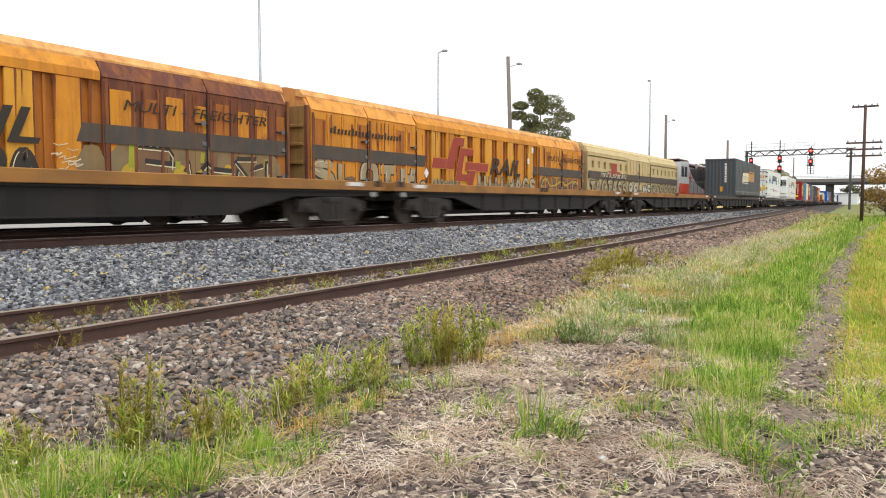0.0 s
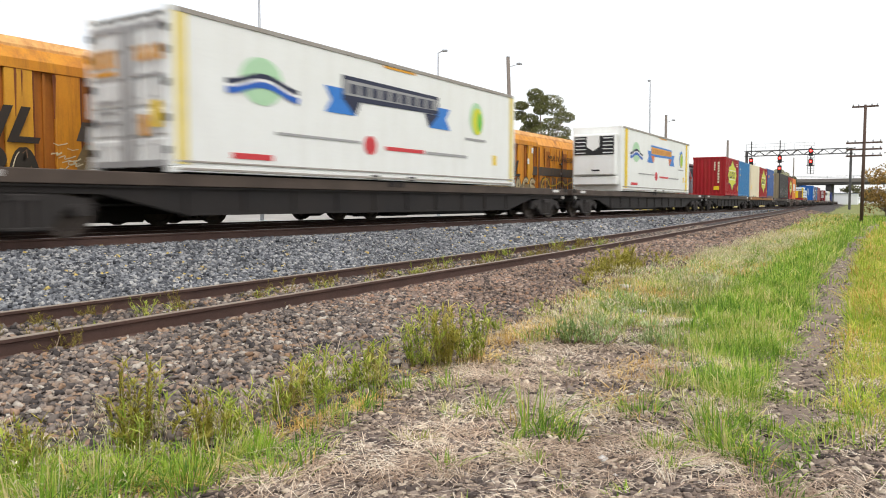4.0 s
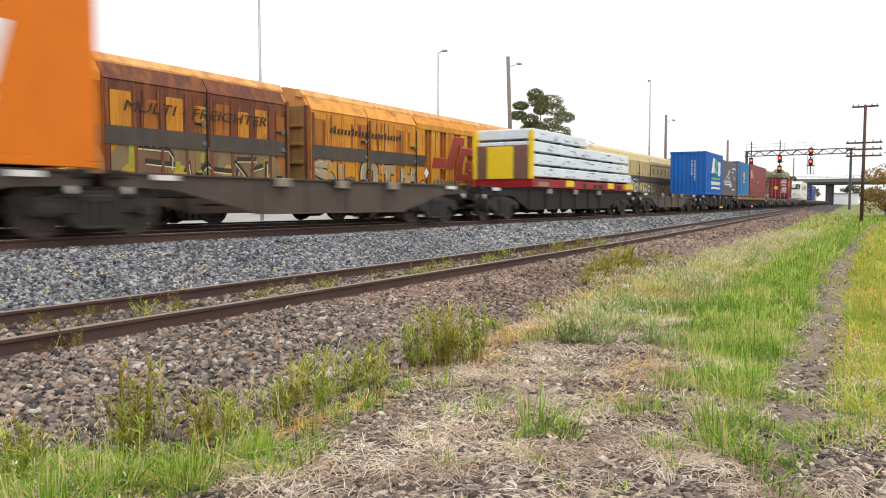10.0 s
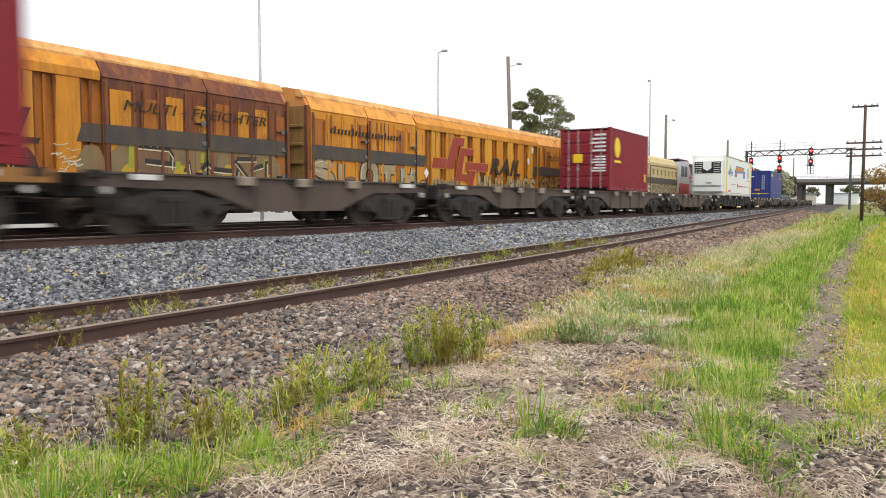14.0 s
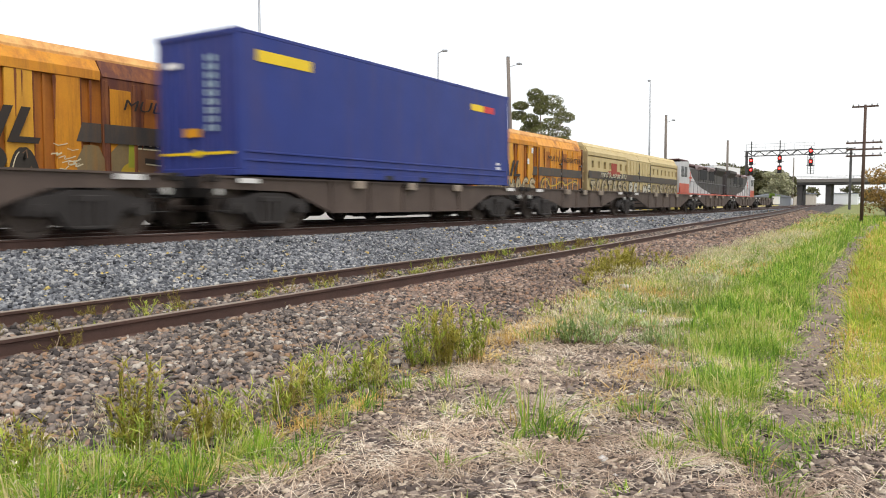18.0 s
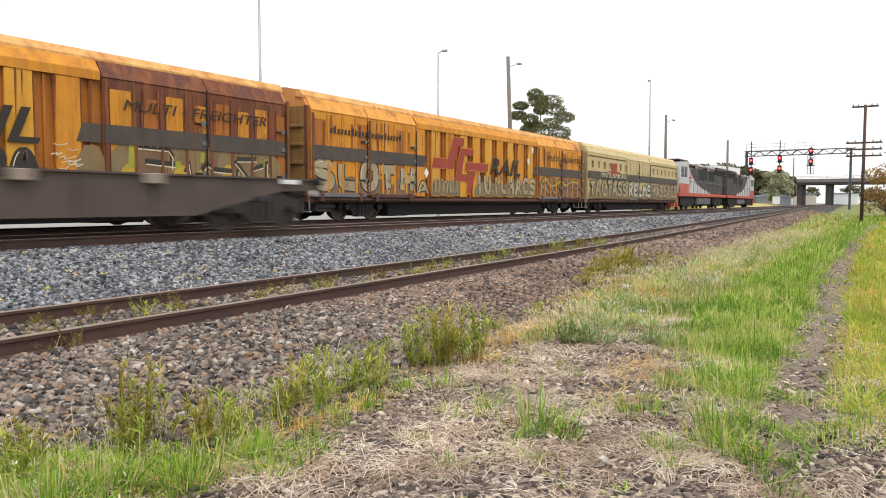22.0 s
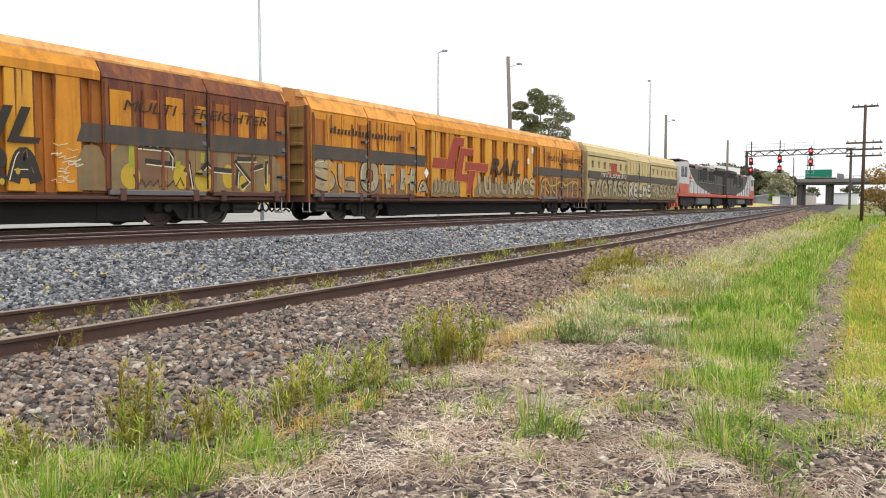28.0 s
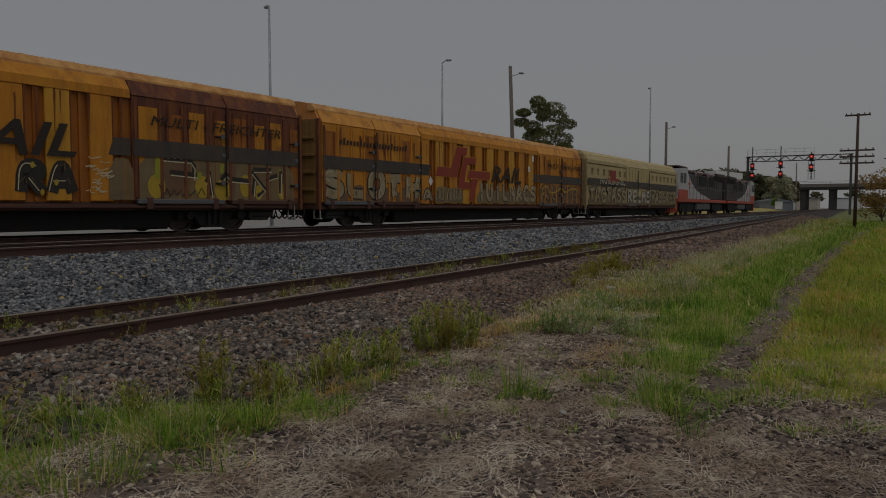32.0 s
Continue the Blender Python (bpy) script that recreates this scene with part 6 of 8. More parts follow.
    for z in (0.45, 0.75, 1.05):
        part("step", bx(Shape(), 0.5, 1.1, -1.42, -1.2, z, z + 0.04), UNDER, ob)
    return ob


locomotive(62.3, True)
locomotive(85.5, False)


# ---- surroundings ----
CONCRETE = surface("weathered_concrete", (0.2, 0.185, 0.17), 0.85, 0, (0.2, 0.19, 0.18), 0.6, 0.3, 8, 0.12, 0.2)
CONCRETE_DARK = surface("stained_concrete", (0.09, 0.085, 0.083), 0.85, 0, (0.06, 0.055, 0.053), 0.6, 0.3, 8, 0.12, 0.2)
GALV = surface("galvanised_steel", (0.42, 0.44, 0.46), 0.5, 0.5, (0.34, 0.35, 0.37), 0.5, 2, 30, 0.1, 0.1)
GANTRY = surface("dark_grey_steelwork", (0.1, 0.1, 0.105), 0.6, 0.3, (0.07, 0.065, 0.06), 0.6, 2, 30, 0.1, 0.1)
POLE_WOOD = surface("weathered_grey_timber", (0.22, 0.19, 0.165), 0.85, 0, (0.13, 0.11, 0.095), 0.6, 2, 30, 0.2, 0.3, stretch=(6, 6, 0.3))
POLE_BROWN = surface("dark_brown_timber", (0.075, 0.045, 0.035), 0.85, 0, (0.12, 0.075, 0.055), 0.6, 2, 30, 0.2, 0.3, stretch=(6, 6, 0.3))
BARK = surface("gum_bark", (0.24, 0.19, 0.15), 0.9, 0, (0.13, 0.1, 0.08), 0.6, 2, 20, 0.25, 0.4, stretch=(4, 4, 0.5))
SIGNAL_RED = glow("lit_red_signal_lens", (1.0, 0.02, 0.015), 1.6)
SIGNAL_HEART = glow("hot_centre_of_red_lens", (1.0, 0.25, 0.2), 2.5)
BLACK = surface("matt_black_steel", (0.02, 0.02, 0.022), 0.7, 0, None, 0.2, 3, 30, 0.1, 0)
WALL_CREAM = surface("far_cream_wall", (0.55, 0.5, 0.42), 0.8, 0, (0.48, 0.43, 0.36), 0.5, 0.2, 4, 0.08, 0)
WALL_GREY = surface("far_grey_shed", (0.2, 0.22, 0.25), 0.7, 0, (0.16, 0.17, 0.19), 0.5, 0.2, 4, 0.08, 0)
WALL_WHITE = surface("far_white_sheeting", (0.75, 0.76, 0.78), 0.6, 0, (0.66, 0.67, 0.69), 0.5, 0.2, 4, 0.05, 0)
TRUCK_GREEN = paint("green_container_paint", (0.01, 0.24, 0.15))


def leaf(name, color, second, vary=0.45, translucent=0.25):
    return surface(name, color, 0.6, 0, second, 0.7, 0.8, 6, 0.2, 0, vary=vary, island=True, translucent=translucent, spec=0.25)


GUM = leaf("gum_leaves", (0.14, 0.155, 0.055), (0.22, 0.2, 0.075))
FAR_LEAF = leaf("dark_far_leaves", (0.105, 0.112, 0.055), (0.19, 0.165, 0.085))
PALE_LEAF = leaf("pale_flowering_leaves", (0.36, 0.37, 0.23), (0.56, 0.53, 0.38))
BUSH_LEAF = leaf("olive_bush_leaves", (0.2, 0.18, 0.05), (0.3, 0.21, 0.06))
BUSH_RED = leaf("russet_bush_leaves", (0.3, 0.19, 0.06), (0.4, 0.26, 0.08))


def leaf_cloud(name, clumps, per, size, material, seed):
    """Many small leaf blades in clumps (x, y, z, rx, ry, rz); denser towards each clump's outside."""
    rng = np.random.default_rng(seed)
    vs, n = [], 0
    for cx, cy, cz, rx, ry, rz in clumps:
        u = rng.normal(size=(per, 3))
        u /= np.linalg.norm(u, axis=1)[:, None]
        r = rng.uniform(0.25, 1.0, per) ** 0.45
        p = np.array([cx, cy, cz]) + u * r[:, None] * np.array([rx, ry, rz])
        a = rng.normal(size=(per, 3))
        a /= np.linalg.norm(a, axis=1)[:, None]
        b = np.cross(a, rng.normal(size=(per, 3)))
        b /= np.linalg.norm(b, axis=1)[:, None]
        s = size * rng.uniform(0.6, 1.5, per)[:, None]
        vs.append(np.stack([p - a * s, p + b * s * 0.4, p + a * s, p - b * s * 0.4], 1))
        n += per
    verts = np.concatenate(vs).reshape(-1, 3)
    return mesh_arrays(name, verts, np.arange(n * 4).reshape(n, 4), material)


def tree(x, y, z, height, width, seed, material, label, name="tree", clumps=16, per=220, leafsize=0.16, low=0.35, bark=None, tight=False):
    """A tapered trunk with bent limbs that end in uneven leaf clumps."""
    rng = random.Random(seed)
    ob = thing(name, label, "bush" if name == "bush" else "tree", pose(x, y, z))
    trunk, limbs = Shape(), []
    p, r = Vector((0, 0, -0.2)), height * 0.022 + 0.02
    fork = height * low
    for k in range(4):
        q = p + Vector((rng.uniform(-0.04, 0.04) * height, rng.uniform(-0.04, 0.04) * height, (fork + 0.2) / 4))
        trunk.rod(p, q, r, r * 0.88, 8)
        p, r = q, r * 0.88
    part("trunk", trunk, bark or BARK, ob, smooth=True)
    places = []
    for k in range(clumps):
        a = 2 * math.pi * (k * 0.382) + rng.uniform(-0.4, 0.4)
        up = rng.uniform(0.0, 1.0)
        out = width / 2 * rng.uniform(0.25, 0.82) * math.sqrt(max(0.1, 1 - (2 * up - 0.9) ** 2 * 0.8))
        c = Vector((math.cos(a) * out, math.sin(a) * out, fork + (height - fork) * (0.12 + 0.8 * up)))
        if tight:
            up = (k + 0.5) / clumps
            out = width / 2 * (0.86 if k % 3 else 0.42) * math.sqrt(max(0.08, 1 - (1.7 * up - 0.75) ** 2))
            c = Vector((math.cos(a) * out, math.sin(a) * out, fork + (height - fork) * (0.05 + 0.9 * up)))
        rad = width * rng.uniform(0.11, 0.19) * (1.1 if tight else 1.0)
        places.append((c.x, c.y, c.z, rad * rng.uniform(0.9, 1.4), rad * rng.uniform(0.9, 1.4), rad * rng.uniform(0.5, 0.8)))
        if k % 2 == 0:
            mid = p.lerp(c, 0.5) + Vector((0, 0, -0.05 * height))
            limb = Shape().rod(p, mid, r * 0.6, r * 0.4, 6).rod(mid, c, r * 0.4, r * 0.12, 6)
            part("limb", limb, bark or BARK, ob, smooth=True)
    part("crown", leaf_cloud("crown", places, per, leafsize, material, seed), material, ob)
    return ob


def make_plants_far():
    tree(77.7, 36.1, -0.42, 13.3, 6.5, 4, GUM, "tall gum tree with dense olive leaf clumps behind standing train", clumps=18, per=800, leafsize=0.12, low=0.5, tight=True)
    tree(226.5, 34.1, -0.3, 10.2, 9.0, 21, PALE_LEAF, "round pale flowering tree beside the line", clumps=34, per=200, leafsize=0.3, low=0.12)
    tree(213.3, 32.7, 0.3, 3.0, 2.8, 22, leaf("fresh_green_leaves", (0.16, 0.27, 0.04), (0.22, 0.32, 0.06)), "small fresh green bush beside the line", name="bush", clumps=12, per=120, leafsize=0.25, low=0.1)
    k = 0
    for x, y, h, w in ((222.0, 50.7, 12.3, 12), (235.0, 48.9, 12.6, 12), (226.7, 43.3, 11.3, 10), (235.8, 41.9, 10.8, 10), (240.8, 58.4, 12.5, 13), (262.2, 43.2, 11, 11), (271.2, 38.1, 11, 9), (232.5, 62.2, 11, 12), (235.0, 67.7, 10.5, 11), (262.6, 51.9, 13, 14)):
        tree(x, y, -0.42, h, w, 30 + k, FAR_LEAF, "dark spreading tree in the belt beyond the line", clumps=24, per=110, leafsize=0.5, low=0.2)
        k += 1
    for x, y, h, w in ((520, 60, 11, 14), (540, 38, 12, 14), (500, 25, 9, 12), (560, 78, 14, 16), (600, 10, 14, 22), (640, -30, 15, 22)):
        tree(x, y, -0.3, h, w, 60 + k, FAR_LEAF, "distant tree seen beneath the overpass", clumps=16, per=60, leafsize=0.9, low=0.15)
        k += 1
    tree(71.7, 2.3, -0.5, 4.1, 5.0, 80, BUSH_RED, "sprawling russet-olive bush on the grassy verge", name="bush", clumps=26, per=150, leafsize=0.11, low=0.08)
    tree(70.0, 0.2, -0.5, 3.3, 3.6, 81, BUSH_LEAF, "olive bush on the grassy verge", name="bush", clumps=18, per=220, leafsize=0.11, low=0.08)
    tree(86.0, 0.5, -0.5, 2.6, 4.0, 82, BUSH_LEAF, "olive bush on the grassy verge", name="bush", clumps=18, per=180, leafsize=0.12, low=0.08)
    tree(272, -9, 1.5, 17, 18, 83, FAR_LEAF, "dark tree on the bank of the overpass road", clumps=24, per=110, leafsize=0.5, low=0.2)
    tree(278, -30, 1.5, 18, 20, 84, FAR_LEAF, "dark tree on the bank of the overpass road", clumps=24, per=110, leafsize=0.5, low=0.2)


make_plants_far()


def street_lamp(x, y, height, turn, arms):
    ob = thing("street_lamp", "tall slender galvanised street lamp behind the railway", "street lamp", pose(x, y, -0.42, 0, 0, turn), "street lamps")
    part("pole", Shape().rod((0, 0, 0), (0, 0, height), 0.11, 0.055, 10), GALV, ob, smooth=True)
    part("base_plate", Shape().box(-0.25, 0.25, -0.25, 0.25, 0, 0.04, 0.01), GALV, ob)
    for k, s in enumerate((1, -1)[:arms]):
        arm = Shape().rod((0, 0, height - 0.05), (s * 0.3, 0, height + 0.12), 0.04, n=6)
        part("arm", arm, GALV, ob)
        part("lantern", Shape().box(min(s * 0.28, s * 0.72), max(s * 0.28, s * 0.72), -0.14, 0.14, height + 0.06, height + 0.22, 0.06), GALV, ob)
    return ob


street_lamp(30.57, 31.06, 12.4, 60, 1)
street_lamp(49.5, 31.5, 12.4, -60, 1)
street_lamp(72.86, 22.36, 12.6, 30, 1)


def utility_pole(x, y, height, lean, light, label="weathered timber pole with small lamp arm", r=0.17):
    ob = thing("utility_pole", label, "pole", pose(x, y, -0.45, 0, 0, 0), "timber poles")
    top = (lean * 0.5, -lean, height)
    part("post", Shape().rod((0, 0, 0), top, r, r * 0.72, 10), POLE_WOOD, ob, smooth=True)
    part("cap", Shape().rod(top, (top[0], top[1], height + 0.06), r * 0.78, r * 0.6, 10), GALV, ob)
    if light:
        part("lamp_arm", Shape().rod((top[0], top[1], height - 0.7), (top[0] + 0.5, top[1] - 0.5, height - 0.5), 0.025, n=6), GALV, ob)
        part("lantern", Shape().box(top[0] + 0.4, top[0] + 0.8, top[1] - 0.75, top[1] - 0.45, height - 0.5, height - 0.38, 0.04), GALV, ob)
    return ob


utility_pole(49.19, 24.96, 11.4, -0.35, True)
utility_pole(78.1, 22.3, 9.9, 0.0, True)
utility_pole(113.9, 23.7, 9.9, 0.0, False, r=0.2)
utility_pole(250.8, 33.1, 14.6, 0.0, False, r=0.22)


def line_pole(x, y, z, height, arms, low_arms, r=0.11):
    """A brown line pole with cross-arms and insulators."""
    ob = thing("line_pole", "dark brown timber line pole with wooden cross-arms", "pole", pose(x, y, z), "line poles")
    part("post", Shape().rod((0, 0, 0), (0.06, -0.02, height), r, r * 0.72, 10), POLE_BROWN, ob, smooth=True)
    for zz, w in [(height - 0.1, 0.72)] * arms + [(k, 0.98) for k in low_arms]:
        arm = part("cross_arm", Shape().box(0.1, 0.2, -w, w, zz - 0.05, zz + 0.05, 0.01), POLE_BROWN, ob)
        for k in (-0.9, -0.5, 0.5, 0.9):
            part("insulator", Shape().turned([(0.02, 0.05), (0.045, 0.08), (0.045, 0.13), (0.02, 0.18)], (0.15, k * w, zz), "z", 8), GALV, arm)
    return ob


line_pole(53.5, 3.15, -0.72, 7.3, 1, (5.0, 4.6, 4.2))
line_pole(127.3, 4.2, -0.4, 8.3, 1, ())


def signal_gantry():
    """A lattice girder over the tracks with handrail and three hung signal masts, all at red."""
    X, y0, y1, zb, zt = 130.0, 9.3, 24.1, 8.0, 8.85
    ob = thing("signal_gantry", "dark steel lattice signal gantry with red lights showing", "signal gantry", pose(X, 0, 0))
    for y in (y0, y1):
        leg = Shape().box(-0.35, -0.2, y - 0.15, y + 0.15, -0.4, zt, 0.01).box(0.2, 0.35, y - 0.15, y + 0.15, -0.4, zt, 0.01)
        for k in range(10):
            z = -0.2 + k * 0.9
            leg.rod((-0.28, y, z), (0.28, y, z + 0.9), 0.03, n=5)
        part("leg", leg, GANTRY, ob)
    for x in (-0.4, 0.4):
        part("chord", Shape().box(x - 0.06, x + 0.06, y0 - 0.3, y1 + 0.3, zt - 0.1, zt, 0.01), GANTRY, ob)
        part("chord", Shape().box(x - 0.06, x + 0.06, y0 - 0.3, y1 + 0.3, zb, zb + 0.1, 0.01), GANTRY, ob)
        n = 16
        for k in range(n):
            a, b = y0 + (y1 - y0) * k / n, y0 + (y1 - y0) * (k + 1) / n
            z = (zb + 0.05, zt - 0.05) if k % 2 else (zt - 0.05, zb + 0.05)
            part("lattice_bar", Shape().rod((x, a, z[0]), (x, b, z[1]), 0.045, n=5), GANTRY, ob)
    part("walkway", Shape().box(-0.4, 0.4, 14.2, y1, zt + 0.003, zt + 0.05), GALV, ob)
    rail = Shape()
    for y in np.arange(14.3, y1 + 0.1, 1.4):
        rail.rod((-0.4, y, zt), (-0.4, y, zt + 1.05), 0.025, n=5)
    for z in (0.55, 1.05):
        rail.rod((-0.4, 14.3, zt + z), (-0.4, y1, zt + z), 0.022, n=5)
    part("handrail", rail, GALV, ob)
    for y, zs, low in ((23.3, (7.35, 5.85), 5.0), (19.1, (7.6, 6.0), 5.4), (14.7, (8.55, 6.95), 5.0)):
        mast = part("signal_mast", Shape().rod((-0.55, y, low), (-0.55, y, zt + (1.5 if y > 15 else 0.4)), 0.08, n=8), GANTRY, ob)
        for k, z in enumerate(zs):
            part("backplate", Shape().turned([(0.33, 0), (0.33, 0.03)], (-0.72, y, z), "x", 18), BLACK, mast)
            part("lamp_case", Shape().box(-0.7, -0.5, y - 0.3, y + 0.3, z - 0.75, z + 0.45, 0.04), BLACK, mast)
            part("red_lens", Shape().turned([(0.22, 0), (0.18, -0.03)], (-0.74, y, z), "x", 16), SIGNAL_RED, mast, "lit red lens")
            part("lens_heart", Shape().turned([(0.1, 0), (0.08, -0.02)], (-0.775, y, z), "x", 12), SIGNAL_HEART, mast)
            part("hood", Shape().box(-1.0, -0.74, y - 0.26, y + 0.26, z + 0.24, z + 0.27), BLACK, mast)
            part("bracket", Shape().box(-0.56, -0.5, y - 0.65, y + 0.65, z - 0.62, z - 0.54), GANTRY, mast)
        if y < 15:
            cage = Shape()
            for s in (-0.45, 0.45):
                cage.box(-0.48, -0.42, y + s - 0.04, y + s + 0.04, 5.0, zb)
            for z in np.arange(5.1, zb, 0.4):
                cage.box(-0.47, -0.43, y - 0.45, y + 0.45, z, z + 0.05)
            part("ladder_cage", cage, GALV, mast)
    return ob


signal_gantry()


def overpass():
    """The road bridge far up the line, its piers, parapets and grassed approach banks."""
    ob = thing("road_overpass", "concrete road overpass on wall piers crossing the line", "bridge", pose(300, 0, 0))
    part("deck", Shape().box(-6, 6, -6, 66, 7.0, 8.1, 0.05), CONCRETE_DARK, ob)
    for x in (-6.1, 6.1):
        part("parapet", Shape().box(x - 0.15, x + 0.15, -6, 420, 8.1, 8.95, 0.03), CONCRETE, ob)
        part("edge_beam", Shape().box(x - 0.2, x + 0.2, -6, 66, 7.75, 8.1, 0.03), CONCRETE, ob)
    for y in (27.7, 36.8, 46.0, 56.0):
        part("pier", Shape().prism([(-4.5, -0.5), (4.5, -0.5), (4.9, 6.4), (5.6, 7.0), (-5.6, 7.0), (-4.9, 6.4)], y - 0.9, y + 0.9, "y"), CONCRETE_DARK, ob)
    for y in np.arange(-4, 66, 8):
        part("rail_post", Shape().box(-6.18, -6.02, y, y + 0.12, 8.95, 9.9), GALV, ob)
    part("guard_rail", Shape().rod((-6.1, -6, 9.85), (-6.1, 66, 9.85), 0.05, n=6).rod((-6.1, -6, 9.4), (-6.1, 66, 9.4), 0.05, n=6), GALV, ob)
    part("road_surface", Shape().box(-5.9, 5.9, -6, 420, 8.104, 8.12), CONCRETE_DARK, ob)
    bank = thing("approach_bank", "long grassed approach bank of the overpass", "bank", pose(300, 0, 0))
    part("fill", Shape().prism([(-24, -0.5), (24, -0.5), (6.4, 8.1), (-6.4, 8.1)], 62, 420, "y"), GRASS_BANK, bank)
    near = thing("approach_bank", "grassed approach bank rising to the overpass", "bank", pose(300, 0, 0))
    sh = Shape()
    sh.add([(-26, 2, -0.5), (26, 2, -0.5), (26, -420, -0.5), (-120, -420, -0.5), (-6.5, -6, 8.05), (6.5, -6, 8.05), (6.5, -420, 8.05), (-95, -420, 8.05)],
           [(0, 1, 5, 4), (4, 5, 6, 7), (0, 4, 7, 3), (1, 2, 6, 5), (3, 7, 6, 2), (0, 3, 2, 1)])
    part("fill", sh, GRASS_BANK, near)


GRASS_BANK = surface("dry_green_bank", (0.2, 0.22, 0.06), 0.9, 0, (0.36, 0.3, 0.12), 0.8, 0.08, 3, 0.3, 0.4)
YELLOW_BANK = surface("yellow_dry_grass_bank", (0.48, 0.38, 0.12), 0.95, 0, (0.34, 0.3, 0.1), 0.7, 0.25, 6, 0.3, 0.5)
overpass()


def sheds():
    s = thing("white_shed", "long white sheet-metal shed beyond the line", "building", pose(196.7, 44.0, -0.42, 0, 0, -58))
    part("wall", Shape().box(0, 6, 0, 8, 0, 8.2), WALL_CREAM, s)
    part("roof", Shape().prism([(-0.3, 8.18), (6.3, 8.18), (6.3, 9.6), (-0.3, 10.4)], -0.3, 8.3, "y"), WALL_WHITE, s)
    s = thing("grey_shed", "low grey shed beside the line", "building", pose(218.4, 37.7, -0.42, 0, 0, -60))
    part("wall", Shape().box(0, 9, 0, 6, 0, 2.6), WALL_GREY, s)
    part("roof", Shape().prism([(0, 2.58), (9, 2.58), (9, 2.75), (4.5, 3.6), (0, 2.75)], -0.2, 6.2, "y"), WALL_GREY, s)
    s = thing("signal_hut", "small grey lineside equipment cabinet", "cabinet", pose(210.8, 31.0, 0.3))
    part("case", Shape().box(0, 1.4, 0, 1.6, 0, 2.0, 0.03), WALL_WHITE, s)
    part("lid", Shape().box(-0.1, 1.5, -0.1, 1.7, 1.98, 2.1, 0.03), WALL_GREY, s)
    s = thing("lineside_post", "short white post beside the line", "post", pose(223.4, 29.7, 0.1))
    part("shaft", Shape().box(-0.25, 0.25, -0.25, 0.25, 0, 1.7, 0.05), WALL_WHITE, s)
    for x, y, w, h, m in ((430, 58, 22, 5.5, WALL_CREAM), (470, 36, 12, 6, WALL_WHITE), (520, 90, 30, 6, WALL_CREAM)):
        b = thing("far_building", "plain low building in the distance beyond the overpass", "building", pose(x, y, -0.4), "far buildings")
        part("wall", Shape().box(0, 12, -w / 2, w / 2, 0, h), m, b)
        part("roof", Shape().box(-0.4, 12.4, -w / 2 - 0.4, w / 2 + 0.4, h - 0.01, h + 0.5), WALL_GREY, b)
    m = thing("dry_grass_bank", "low bank of yellow dry grass beside the track", "bank", pose(0, 0, 0), kind="structure")
    pts = [(x, MAIN_Y + bend(x) + 9.5, -0.5) for x in np.arange(106, 290, 8)]
    part("mound", swept(pts, [(-2.2, 0.0), (2.5, 0.9), (7, 1.1), (9, 0.0)]), YELLOW_BANK, m)


sheds()


def truck():
    """A prime mover with a long green container on its trailer."""
    ob = thing("container_truck", "truck hauling a long green container over the overpass", "truck")
    part("container", Shape().box(-4.8, 3.4, -1.22, 1.22, 1.25, 4.1, 0.04), TRUCK_GREEN, ob, "green ribbed container")
    part("trailer", Shape().box(-6.2, 3.6, -1.2, 1.2, 0.9, 1.23, 0.03), UNDER, ob)
    part("cab", Shape().prism([(-8.6, 0.7), (-8.6, 1.7), (-8.2, 2.5), (-6.6, 2.7), (-6.6, 0.7)], -1.2, 1.2, "y"), WALL_GREY, ob)
    part("windscreen", Shape().box(-8.5, -8.35, -1.0, 1.0, 1.75, 2.3), GLASS_DARK, ob)
    for x in (-7.9, -5.2, 0.6, 1.8, 3.0):
        for sy in (-1, 1):
            part("wheel", Shape().turned([(0.5, -0.15), (0.52, 0), (0.5, 0.15)], (x, sy * 1.05, 0.52), "y", 16), RUBBER, ob)
    return ob


TRUCK = truck()


def traffic_cone(x, y):
    ob = thing("traffic_cone", "orange traffic cone with white band on the verge", "traffic cone", pose(x, y, ground_z(x, y)))
    part("base", Shape().box(-0.2, 0.2, -0.2, 0.2, 0, 0.04, 0.015), ORANGE, ob)
    part("cone", Shape().turned([(0.15, 0.04), (0.1, 0.35), (0.035, 0.72)], (0, 0, 0), "z", 16), ORANGE, ob)
    part("band", Shape().turned([(0.125, 0.22), (0.09, 0.45)], (0, 0, 0), "z", 16), WHITE_INK, ob)


traffic_cone(51.3, 1.05)


